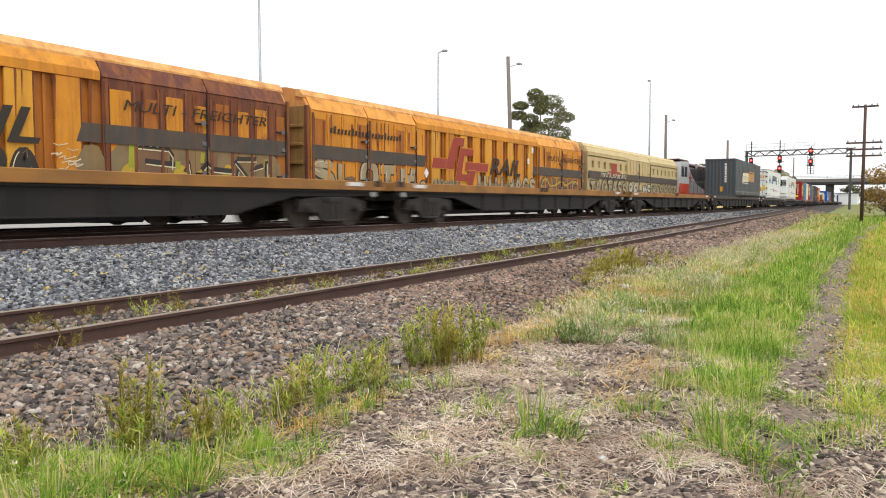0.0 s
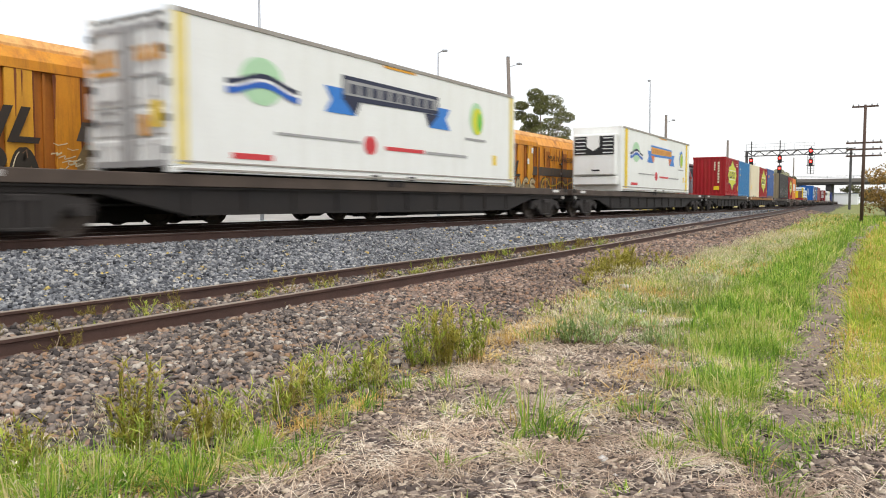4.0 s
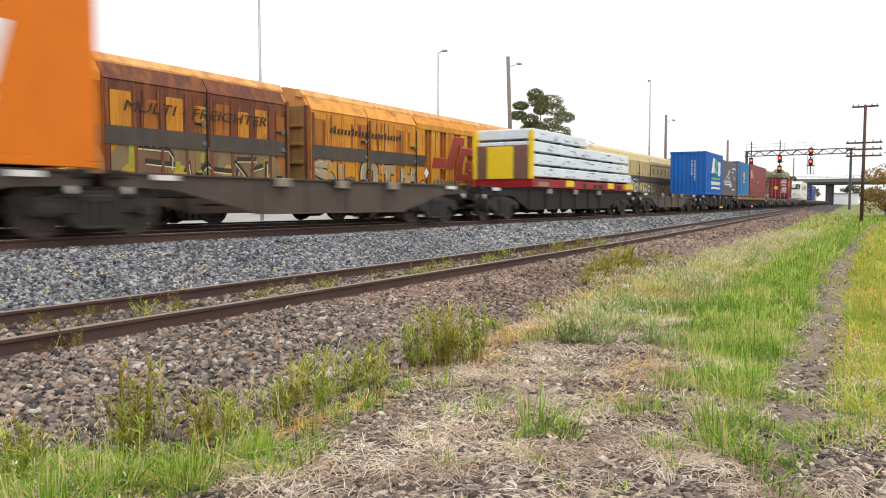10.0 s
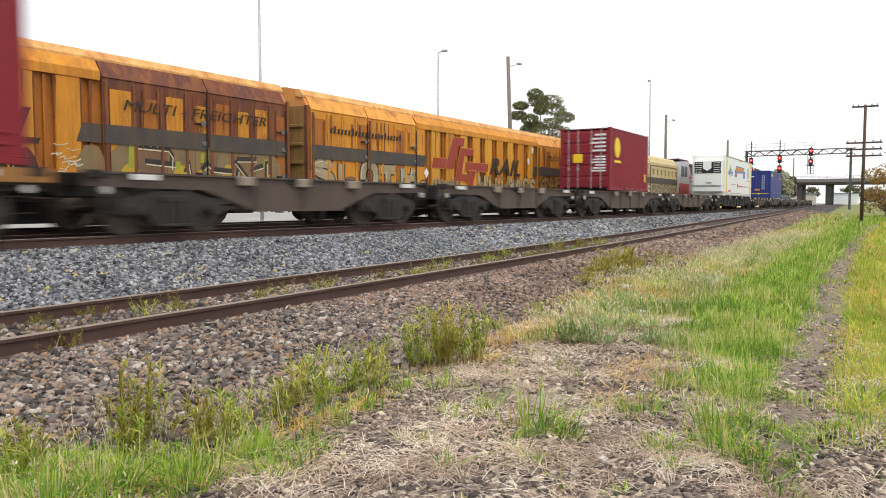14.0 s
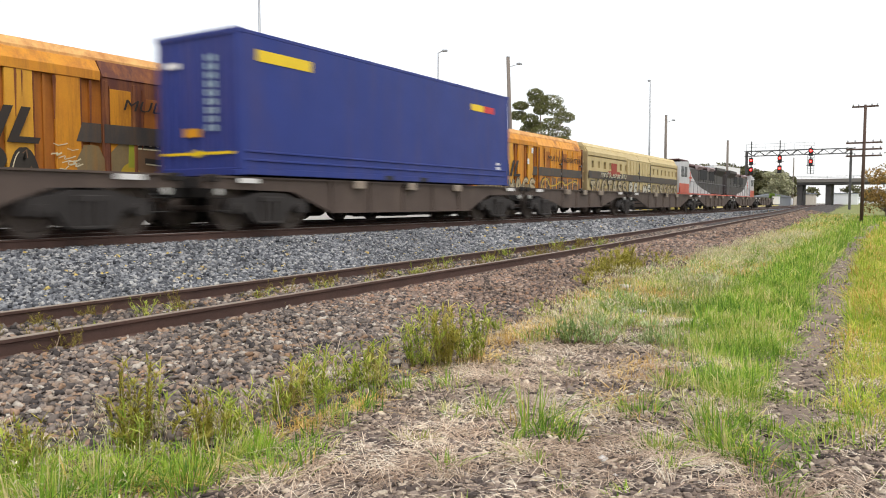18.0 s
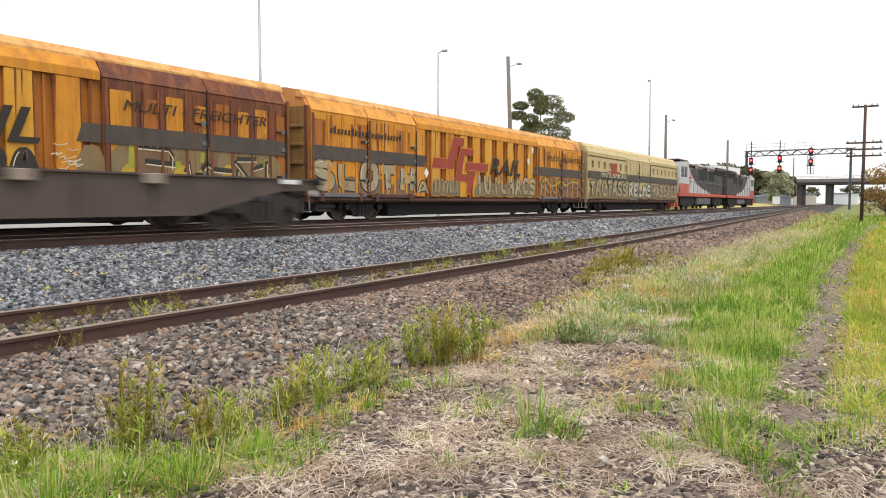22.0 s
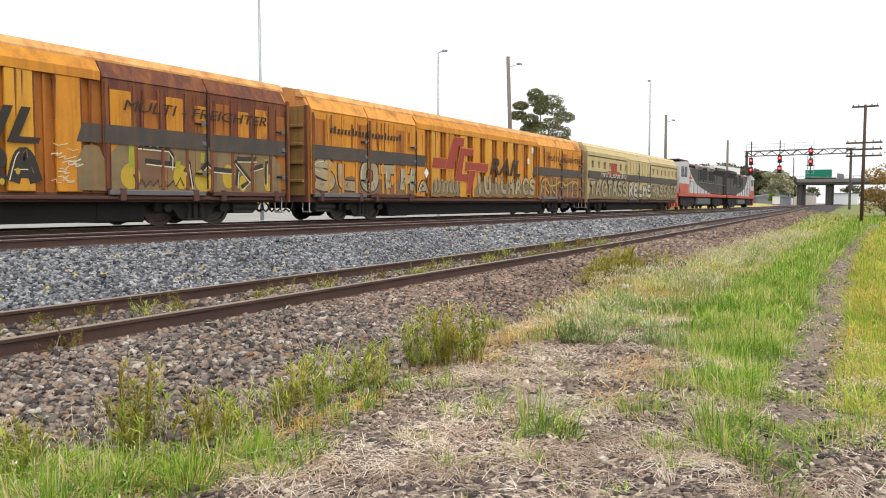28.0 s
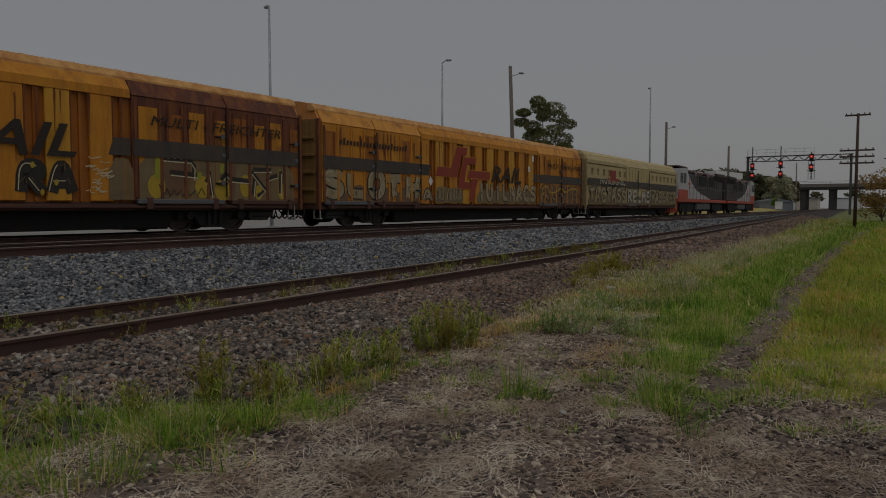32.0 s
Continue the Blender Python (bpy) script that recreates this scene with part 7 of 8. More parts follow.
# ---- ballast stones ----
def stone_paint(name, colours, rough=0.9):
    """Each stone takes one of a few rock colours, with grain and relief."""
    m = bpy.data.materials.new(name)
    m.use_nodes = True
    nt = m.node_tree
    bs = nt.nodes["Principled BSDF"]
    geo = nt.nodes.new("ShaderNodeNewGeometry")
    ramp = nt.nodes.new("ShaderNodeValToRGB")
    ramp.color_ramp.interpolation = "LINEAR"
    while len(ramp.color_ramp.elements) < len(colours):
        ramp.color_ramp.elements.new(0.5)
    for k, (p, c) in enumerate(colours):
        ramp.color_ramp.elements[k].position = p
        ramp.color_ramp.elements[k].color = (*c, 1)
    nt.links.new(geo.outputs["Random Per Island"], ramp.inputs[0])
    co = nt.nodes.new("ShaderNodeTexCoord")
    n1 = nd(nt, "ShaderNodeTexNoise", Scale=55.0, Detail=4.0, Roughness=0.65)
    nt.links.new(co.outputs["Object"], n1.inputs["Vector"])
    n2 = nd(nt, "ShaderNodeTexNoise", Scale=0.9, Detail=3.0, Roughness=0.6)
    nt.links.new(co.outputs["Object"], n2.inputs["Vector"])
    sm = nt.nodes.new("ShaderNodeMath")
    sm.operation = "ADD"
    nt.links.new(n1.outputs[0], sm.inputs[0])
    nt.links.new(n2.outputs[0], sm.inputs[1])
    mr = nd(nt, "ShaderNodeMapRange")
    mr.inputs[1].default_value, mr.inputs[2].default_value, mr.inputs[3].default_value, mr.inputs[4].default_value = 0.6, 1.4, 0.5, 1.5
    nt.links.new(sm.outputs[0], mr.inputs[0])
    hs = nt.nodes.new("ShaderNodeHueSaturation")
    nt.links.new(ramp.outputs[0], hs.inputs["Color"])
    nt.links.new(mr.outputs[0], hs.inputs["Value"])
    nt.links.new(hs.outputs[0], bs.inputs["Base Color"])
    bs.inputs["Roughness"].default_value = rough
    bs.inputs["Specular IOR Level"].default_value = 0.3
    return m


GREY_STONE = stone_paint("blue_grey_ballast_stone", ((0.0, (0.036, 0.038, 0.045)), (0.25, (0.092, 0.097, 0.108)), (0.6, (0.175, 0.182, 0.195)), (0.85, (0.29, 0.295, 0.3)), (0.984, (0.4, 0.39, 0.37)), (0.99, (0.45, 0.31, 0.08)), (1.0, (0.5, 0.4, 0.14))))
BROWN_STONE = stone_paint("brown_grey_ballast_stone", ((0.0, (0.036, 0.031, 0.03)), (0.28, (0.108, 0.092, 0.084)), (0.52, (0.2, 0.166, 0.143)), (0.7, (0.262, 0.203, 0.16)), (0.82, (0.29, 0.18, 0.11)), (0.92, (0.345, 0.3, 0.252)), (1.0, (0.45, 0.405, 0.345))))
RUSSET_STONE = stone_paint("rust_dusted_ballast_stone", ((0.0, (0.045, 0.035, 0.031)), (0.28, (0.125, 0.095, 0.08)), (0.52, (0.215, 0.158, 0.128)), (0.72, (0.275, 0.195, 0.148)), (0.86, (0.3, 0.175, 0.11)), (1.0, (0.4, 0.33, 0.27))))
CHIP = stone_paint("dark_mulch_chips", ((0.0, (0.056, 0.044, 0.04)), (0.35, (0.15, 0.117, 0.1)), (0.65, (0.3, 0.236, 0.188)), (0.88, (0.46, 0.37, 0.285)), (1.0, (0.64, 0.56, 0.44))))
CUBE = np.array([(x, y, z) for x in (-1, 1) for y in (-1, 1) for z in (-1, 1)], dtype=float)
CUBE_F = np.array([(0, 1, 3, 2), (4, 6, 7, 5), (0, 4, 5, 1), (2, 3, 7, 6), (0, 2, 6, 4), (1, 5, 7, 3)])


def turn_arrays(rng, n, tilt=1.0):
    a = rng.uniform(0, 2 * np.pi, n)
    b, c = rng.normal(0, tilt, n), rng.normal(0, tilt, n)
    ca, sa, cb, sb, cc, sc = np.cos(a), np.sin(a), np.cos(b), np.sin(b), np.cos(c), np.sin(c)
    one, zero = np.ones(n), np.zeros(n)
    rz = np.stack([ca, -sa, zero, sa, ca, zero, zero, zero, one], 1).reshape(n, 3, 3)
    rx = np.stack([one, zero, zero, zero, cb, -sb, zero, sb, cb], 1).reshape(n, 3, 3)
    ry = np.stack([cc, zero, sc, zero, one, zero, -sc, zero, cc], 1).reshape(n, 3, 3)
    return rz @ rx @ ry


def stones(name, label, pts, size, material, seed, flat=0.62, tilt=0.35):
    """Loose angular stones, each a six-sided chip with uneven corners."""
    rng = np.random.default_rng(seed)
    n = len(pts)
    v = CUBE[None] * (1 + rng.uniform(-0.42, 0.3, (n, 8, 3)))
    top = v[:, :, 2] > 0
    v[:, :, :2] *= np.where(top, rng.uniform(0.45, 0.95, (n, 1)), 1.0)[:, :, None]
    s = size * rng.uniform(0.55, 1.45, (n, 1)) * np.stack([rng.uniform(0.8, 1.35, n), rng.uniform(0.65, 1.0, n), rng.uniform(0.45, 0.9, n) * flat / 0.62], 1)
    v = v * s[:, None, :]
    v = np.einsum("nij,nkj->nki", turn_arrays(rng, n, tilt), v)
    v += pts[:, None, :]
    f = (CUBE_F[None] + 8 * np.arange(n)[:, None, None]).reshape(-1, 4)
    return tagged(new(name, mesh_arrays(name, v.reshape(-1, 3), f, material)), label, "gravel", kind="stuff")


def scatter(rng, x0, x1, lo, hi, density, lift=0.0):
    """Points on the ground between two lines lo(x) and hi(x)."""
    xs = np.linspace(x0, x1, 60)
    mean = np.mean([max(0, hi(x) - lo(x)) for x in xs])
    n = int((x1 - x0) * mean * density)
    out = []
    for x, u in zip(rng.uniform(x0, x1, n), rng.uniform(0, 1, n)):
        y = lo(x) + (hi(x) - lo(x)) * u
        out.append((x, y, ground_z(x, y) + lift))
    return np.array(out)


def trodden(rng, pts):
    """Leaves out most of the loose pieces that lie on the worn footpath."""
    on = np.array([x > 4.6 and abs(y - path_y(x)) < 0.26 for x, y, _ in pts])
    return pts[~on | (rng.uniform(size=len(pts)) < 0.55)]


def make_stones():
    rng = np.random.default_rng(12)
    g0, g1 = lambda x: siding_y(x) + 0.86, lambda x: MAIN_Y + bend(x) - 0.86
    near = np.concatenate([scatter(rng, -1.0, 3, g0, g1, 260, 0.012), scatter(rng, 3, 9, g0, g1, 740, 0.012), scatter(rng, 9, 18, g0, g1, 540, 0.014), scatter(rng, 2.2, 12, g0, g1, 60, 0.035)])
    stones("grey_ballast", "clean blue-grey crushed stone ballast", near, 0.0262, GREY_STONE, 1, 0.5, 0.5)
    far = np.concatenate([scatter(rng, 18, 34, g0, g1, 200, 0.015), scatter(rng, 34, 60, g0, g1, 80, 0.015), scatter(rng, 60, 110, g0, g1, 36, 0.015)])
    stones("grey_ballast_far", "clean blue-grey crushed stone ballast", far, 0.046, GREY_STONE, 2)
    inner0, inner1 = lambda x: MAIN_Y + bend(x) - 0.66, lambda x: MAIN_Y + bend(x) + 0.66
    stones("track_ballast", "grey crushed stone between the main rails", scatter(rng, 4, 40, inner0, inner1, 60, 0.01), 0.045, GREY_STONE, 3)
    b0, b1 = lambda x: siding_y(x) - lerp_table(x, ((0, 3.0), (1.9, 3.2), (2.5, 3.8), (4, 3.8), (7, 3.35), (12, 3.3), (30, 3.6))), lambda x: siding_y(x) - 0.86
    pts = np.concatenate([scatter(rng, -1.5, 1.5, b0, b1, 350, 0.014), scatter(rng, 1.5, 7, b0, b1, 1050, 0.014), scatter(rng, 6.5, 8.5, b0, b1, 330, 0.014), scatter(rng, 1.2, 7, b0, b1, 90, 0.035)])
    stones("brown_ballast", "weathered brown-grey stone ballast beside the siding", pts, 0.0248, BROWN_STONE, 4, 0.42, 0.5)
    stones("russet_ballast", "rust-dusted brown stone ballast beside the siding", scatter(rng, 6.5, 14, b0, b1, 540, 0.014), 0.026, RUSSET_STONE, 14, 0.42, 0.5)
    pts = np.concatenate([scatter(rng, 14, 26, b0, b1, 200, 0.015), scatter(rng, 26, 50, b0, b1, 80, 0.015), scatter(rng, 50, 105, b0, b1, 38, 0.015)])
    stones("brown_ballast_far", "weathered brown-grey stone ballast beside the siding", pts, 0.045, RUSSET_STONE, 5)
    s0, s1 = lambda x: siding_y(x) - 0.68, lambda x: siding_y(x) + 0.68
    pts = np.concatenate([scatter(rng, -1, 14, s0, s1, 260, 0.008), scatter(rng, 14, 40, s0, s1, 90, 0.01)])
    stones("siding_ballast", "dirty stone between the siding rails", pts, 0.026, BROWN_STONE, 6)
    f0, f1 = lambda x: -2.5, lambda x: siding_y(x) - 2.6
    pts = np.concatenate([scatter(rng, -1.2, 1.6, lambda x: -0.8, f1, 330, 0.002), scatter(rng, 1.6, 5, lambda x: -0.8, f1, 900, 0.002), scatter(rng, 5, 9, lambda x: -0.4, f1, 650, 0.002), scatter(rng, 9, 30, lambda x: path_y(x) - 0.22, lambda x: path_y(x) + 0.22, 260, 0.002)])
    pts = trodden(rng, pts)
    stones("mulch_chips", "flaky dark chips on bare soil", pts, 0.0155, CHIP, 7, 0.3, 0.4)
    pts = np.concatenate([scatter(rng, 1.6, 5.2, lambda x: -0.8, f1, 90, 0.003), scatter(rng, 5.2, 8, lambda x: 0.2, f1, 40, 0.003)])
    pts = trodden(rng, pts)
    stones("shale_flakes", "flat grey-brown shale flakes lying on bare soil", pts, 0.024, CHIP, 8, 0.3, 0.35)


make_stones()


# ---- grasses ----
def blade_paint(name, colours, translucent=0.3, patch_scale=2.2):
    m = stone_paint(name, colours, 0.65)
    nt = m.node_tree
    bs = nt.nodes["Principled BSDF"]
    src = bs.inputs["Base Color"].links[0].from_socket
    geo = next(n for n in nt.nodes if n.bl_idname == "ShaderNodeNewGeometry")
    ramp = next(n for n in nt.nodes if n.bl_idname == "ShaderNodeValToRGB")
    patch = nd(nt, "ShaderNodeTexNoise", Scale=patch_scale, Detail=3.0, Roughness=0.6)
    nt.links.new(geo.outputs["Position"], patch.inputs["Vector"])
    wide = nd(nt, "ShaderNodeMapRange")
    wide.inputs[1].default_value, wide.inputs[2].default_value, wide.inputs[3].default_value, wide.inputs[4].default_value = 0.3, 0.7, -0.3, 0.5
    nt.links.new(patch.outputs[0], wide.inputs[0])
    half = nt.nodes.new("ShaderNodeMath")
    half.operation = "MULTIPLY_ADD"
    half.inputs[1].default_value = 0.8
    half.use_clamp = True
    nt.links.new(geo.outputs["Random Per Island"], half.inputs[0])
    nt.links.new(wide.outputs[0], half.inputs[2])
    nt.links.new(half.outputs[0], ramp.inputs[0])
    tr, mx = nt.nodes.new("ShaderNodeBsdfTranslucent"), nt.nodes.new("ShaderNodeMixShader")
    mx.inputs[0].default_value = translucent
    nt.links.new(src, tr.inputs[0])
    nt.links.new(bs.outputs[0], mx.inputs[1])
    nt.links.new(tr.outputs[0], mx.inputs[2])
    nt.links.new(mx.outputs[0], nt.nodes["Material Output"].inputs[0])
    return m


GREEN_BLADE = blade_paint("fresh_grass_blades", ((0.0, (0.075, 0.17, 0.02)), (0.35, (0.2, 0.36, 0.037)), (0.65, (0.36, 0.5, 0.07)), (0.84, (0.54, 0.54, 0.14)), (1.0, (0.72, 0.62, 0.32))))
BRIGHT_BLADE = blade_paint("young_grass_blades", ((0.0, (0.16, 0.3, 0.03)), (0.4, (0.33, 0.52, 0.05)), (0.75, (0.5, 0.62, 0.1)), (1.0, (0.68, 0.62, 0.26))))
PALE_BLADE = blade_paint("seeding_grass_blades", ((0.0, (0.17, 0.28, 0.045)), (0.4, (0.34, 0.43, 0.09)), (0.7, (0.56, 0.53, 0.2)), (1.0, (0.8, 0.72, 0.44))))
YELLOW_BLADE = blade_paint("yellowing_grass_blades", ((0.0, (0.2, 0.34, 0.03)), (0.4, (0.38, 0.47, 0.05)), (0.75, (0.55, 0.53, 0.1)), (1.0, (0.7, 0.56, 0.2))))
STRAW = blade_paint("dry_straw", ((0.0, (0.3, 0.2, 0.135)), (0.4, (0.53, 0.4, 0.29)), (0.7, (0.71, 0.59, 0.46)), (1.0, (0.83, 0.76, 0.63))), 0.1)
GOLD_STRAW = blade_paint("golden_straw", ((0.0, (0.5, 0.3, 0.08)), (0.5, (0.7, 0.48, 0.15)), (1.0, (0.8, 0.64, 0.32))), 0.15)
WEED_LEAF = blade_paint("weed_leaves", ((0.0, (0.17, 0.25, 0.03)), (0.4, (0.36, 0.45, 0.055)), (0.75, (0.54, 0.58, 0.11)), (1.0, (0.7, 0.6, 0.24))), patch_scale=6.0)
RED_WEED = blade_paint("rusty_weed_leaves", ((0.0, (0.2, 0.12, 0.04)), (0.5, (0.27, 0.22, 0.05)), (1.0, (0.34, 0.3, 0.07))))
OLIVE_WEED = blade_paint("olive_weed_leaves", ((0.0, (0.22, 0.18, 0.03)), (0.5, (0.4, 0.38, 0.06)), (1.0, (0.56, 0.48, 0.12))))
SAGE_BLADE = blade_paint("grey_green_leaves", ((0.0, (0.2, 0.3, 0.09)), (0.5, (0.34, 0.45, 0.17)), (0.85, (0.5, 0.56, 0.3)), (1.0, (0.64, 0.64, 0.44))))
ORANGE_BLADE = blade_paint("orange_dry_blades", ((0.0, (0.42, 0.28, 0.05)), (0.5, (0.62, 0.42, 0.1)), (1.0, (0.75, 0.56, 0.24))))
WEED_STEM = blade_paint("weed_stems", ((0.0, (0.16, 0.12, 0.04)), (0.6, (0.28, 0.24, 0.06)), (1.0, (0.36, 0.24, 0.12))), 0.1)
SEED_HEAD = blade_paint("pale_oat_heads", ((0.0, (0.5, 0.44, 0.25)), (1.0, (0.74, 0.67, 0.46))))


def blades(pts, height, width, lean, rng, curl=0.6, away=None, tall=None):
    """Curved tapering blades: arrays of points and quads; away is the way each one leans."""
    n = len(pts)
    a = rng.uniform(0, 2 * np.pi, n) if away is None else away + rng.normal(0, 0.5, n)
    out = np.stack([np.cos(a), np.sin(a), np.zeros(n)], 1)
    b = a + rng.normal(0, 0.7, n)
    side = np.stack([-np.sin(b), np.cos(b), np.zeros(n)], 1)
    h = height * rng.uniform(0.45, 1.35, n) * (1 if tall is None else tall)
    l = lean * np.abs(rng.normal(0.35, 0.75, n)) * h
    w = width * rng.uniform(0.6, 1.4, n)
    up = np.array([0, 0, 1.0])
    rows = []
    for u, k in ((0.0, 0.8), (0.4, 1.0), (0.75, 0.65), (1.0, 0.06)):
        z = h * (u - curl * 0.62 * u * u * np.minimum(1, l / np.maximum(h, 1e-6)))
        c = pts + out * (l * u ** 1.6)[:, None] + up * z[:, None]
        rows += [c - side * (w * k / 2)[:, None], c + side * (w * k / 2)[:, None]]
    v = np.stack(rows, 1)
    f = np.array([(0, 1, 3, 2), (2, 3, 5, 4), (4, 5, 7, 6)])
    return v.reshape(-1, 3), (f[None] + 8 * np.arange(n)[:, None, None]).reshape(-1, 4)


def join(pairs):
    vs, fs, k = [], [], 0
    for v, f in pairs:
        vs.append(v)
        fs.append(f + k)
        k += len(v)
    return np.concatenate(vs), np.concatenate(fs)


def on_ground(xy):
    return np.array([(x, y, ground_z(x, y) - 0.01) for x, y in xy])


def patchy(x, y, s=0.9, seed=0.0):
    return 0.5 + 0.5 * noise.noise((x * s, y * s, seed)) * 1.7


def grass_field(rng, x0, x1, lo, hi, density, keep):
    """Tufts of grass between two lines: roots, the way each blade leans, and its tuft's height.
    keep(x, y) is the chance that a tuft grows."""
    mean = np.mean([max(0, hi(x) - lo(x)) for x in np.linspace(x0, x1, 40)])
    n = int((x1 - x0) * mean * density / 14)
    out, away, tall = [], [], []
    for x, u in zip(rng.uniform(x0, x1, n), rng.uniform(0, 1, n)):
        y = lo(x) + (hi(x) - lo(x)) * u
        chance = keep(x, y)
        if rng.uniform() < chance:
            k = rng.integers(8, 21)
            s = 0.03 + 0.0035 * x
            h = rng.uniform(0.55, 1.3) * (0.6 + 0.4 * min(1, chance))
            sway = rng.normal(0, 0.6, 2)
            for a, b in rng.normal(0, 1, (k, 2)):
                out.append((x + a * s, y + b * s))
                away.append(math.atan2(b + sway[1], a + sway[0]))
                tall.append(h)
    return on_ground(out), np.array(away), np.array(tall)


def field(rng, a, b, lo, hi, d, keep, h, w, lean):
    pts, away, tall = grass_field(rng, a, b, lo, hi, d, keep)
    return blades(pts, h, w, lean, rng, 0.6, away, tall)


def off_path(x, y):
    half = 0.2 + 0.09 * min(1, x / 14) + 0.05 * noise.noise((x * 1.6, 0, 0))
    if abs(y - path_y(x)) < half and x > 4:
        return 0.06
    if abs(y - wheel_track_y(x)) < 0.22:
        return 0.06
    return 1.0


def stuff(name, label, v, f, material, category="grass"):
    return tagged(new(name, mesh_arrays(name, v, f, material)), label, category, kind="stuff")


def green_edge(x):
    """Where the fresh grass along the footpath gives way to the mixed dry growth."""
    wob = 0.18 * noise.noise((x * 1.3, 2.0, 0.0)) + 0.1 * noise.noise((x * 4.0, 5.0, 0.0))
    return wob + lerp_table(x, ((4, 0.85), (4.4, 1.0), (5.1, 1.22), (6.2, 1.46), (7.0, 1.8), (8.8, 2.15), (11, 2.25), (15, 2.45), (21, 2.75), (31, 3.1), (45, 3.5), (75, 4.6)))


def grass_edge(x):
    """Where the mixed growth meets the ballast."""
    wob = 0.22 * noise.noise((x * 0.9, 8.0, 0.0))
    return wob + lerp_table(x, ((4, 2.4), (5.7, 3.0), (7.1, 3.4), (9.1, 3.85), (12, 4.4), (15, 4.5), (18.5, 4.55), (24, 4.7), (32, 5.1), (52, 6.3), (60, 7.0), (90, 9.6)))


def bare(x, y):
    """1 on the open soil, falling to 0 in the mixed growth further along."""
    edge = lerp_table(y, ((0.8, 6.2), (1.7, 6.6), (2.4, 7.1), (2.9, 6.9), (3.3, 5.8)))
    return min(1, max(0, (edge + 0.9 * noise.noise((x * 1.1, y * 1.1, 6.0)) - x) * 1.1 + 0.5))


def make_grass():
    rng = np.random.default_rng(77)
    strip = []
    keep = lambda x, y: off_path(x, y) * min(1, max(0.0, (x - 4.5) * 1.1)) * min(1, 0.4 + 0.9 * patchy(x, y, 1.1))
    for a, b, d, h, w in ((4.3, 8, 3000, 0.17, 0.0055), (4.3, 8, 2000, 0.09, 0.0055), (8, 13, 1700, 0.2, 0.0085), (8, 13, 900, 0.1, 0.009), (13, 22, 760, 0.24, 0.0125), (22, 40, 240, 0.29, 0.02), (40, 75, 60, 0.33, 0.04)):
        strip.append(field(rng, a, b, path_y, green_edge, d, keep, h, w, 0.95))
    stuff("green_grass", "lush fresh green grass beside the footpath", *join(strip), GREEN_BLADE)
    # mixed growth: pale seeding grass, grey-green patches, straw
    strip, extra, sage, dry = [], [], [], []
    keep = lambda x, y: (1 - bare(x, y)) * min(1, 0.1 + patchy(x, y, 0.9, 4.0))
    keep2 = lambda x, y: (1 - bare(x, y)) * max(0.0, patchy(x, y, 1.0, 31.0) * 1.9 - 0.75) * (1.0 if y < 3.2 + 0.02 * x else 0.35)
    keep3 = lambda x, y: (1 - bare(x, y)) * max(0.0, patchy(x, y, 1.1, 52.0) * 2.2 - 1.1)
    keep4 = lambda x, y: (1 - bare(x, y)) * min(1, 0.25 + max(0.0, patchy(x, y, 0.7, 71.0) * 2.0 - 0.8)) * (0.45 if y < 2.8 else 1.0)
    for a, b, d, h, w in ((5.2, 9, 700, 0.17, 0.0065), (9, 14, 480, 0.2, 0.009), (14, 24, 280, 0.22, 0.013), (24, 45, 120, 0.26, 0.02), (45, 85, 30, 0.32, 0.045)):
        strip.append(field(rng, a, b, green_edge, grass_edge, d, keep, h, w, 0.9))
        extra.append(field(rng, a, b, green_edge, grass_edge, d * 1.3, keep2, h * 1.05, w * 1.15, 0.9))
        sage.append(field(rng, a, b, green_edge, grass_edge, d * 1.1, keep3, h * 0.85, w * 1.5, 0.9))
        dry.append(field(rng, a, b, green_edge, grass_edge, d * 1.1, keep4, h * 0.75, w, 1.6))
    stuff("green_grass_patches", "patches of green grass among the dry seeding grass", *join(extra), GREEN_BLADE)
    stuff("seeding_grass", "pale seeding grass with dry straw patches", *join(strip), PALE_BLADE)
    stuff("grey_green_herbs", "low grey-green herbs among the dry grass", *join(sage), SAGE_BLADE, "herb")
    stuff("fallen_dry_grass", "fallen straw-coloured grass at the ballast edge", *join(dry), GOLD_STRAW, "straw")
    # pale oat heads nodding over the mixed growth
    heads = []
    while len(heads) < 7500:
        x = 6.3 + 26 * rng.uniform() ** 1.5
        y = green_edge(x) + (grass_edge(x) - green_edge(x)) * rng.uniform(0.1, 1.0)
        if rng.uniform() < (1 - bare(x, y)) * min(1, 0.15 + (x - 6) / 8) * max(0.0, patchy(x, y, 1.1, 90.0) * 2.8 - 1.2):
            heads.append((x, y))
    pts = on_ground(heads) + np.stack([np.zeros(len(heads)), np.zeros(len(heads)), rng.uniform(0.1, 0.3, len(heads))], 1)
    far = 0.6 + pts[:, 0] * 0.05
    v, f = blades(pts, 0.045, 0.0105, 1.3, rng, tall=far)
    stuff("oat_seed_heads", "pale nodding wild oat seed heads", v, f, SEED_HEAD, "grass")
    strip, dry = [], []
    keep = lambda x, y: off_path(x, y) * min(1, max(0.0, (x - 4.95 + 0.5 * noise.noise((x * 1.5, y * 1.5, 3.0))) * 1.2)) * min(1, 0.5 + patchy(x, y, 0.6, 9.0))
    keep2 = lambda x, y: keep(x, y) * max(0.0, patchy(x, y, 0.9, 19.0) * 1.6 - 0.65)
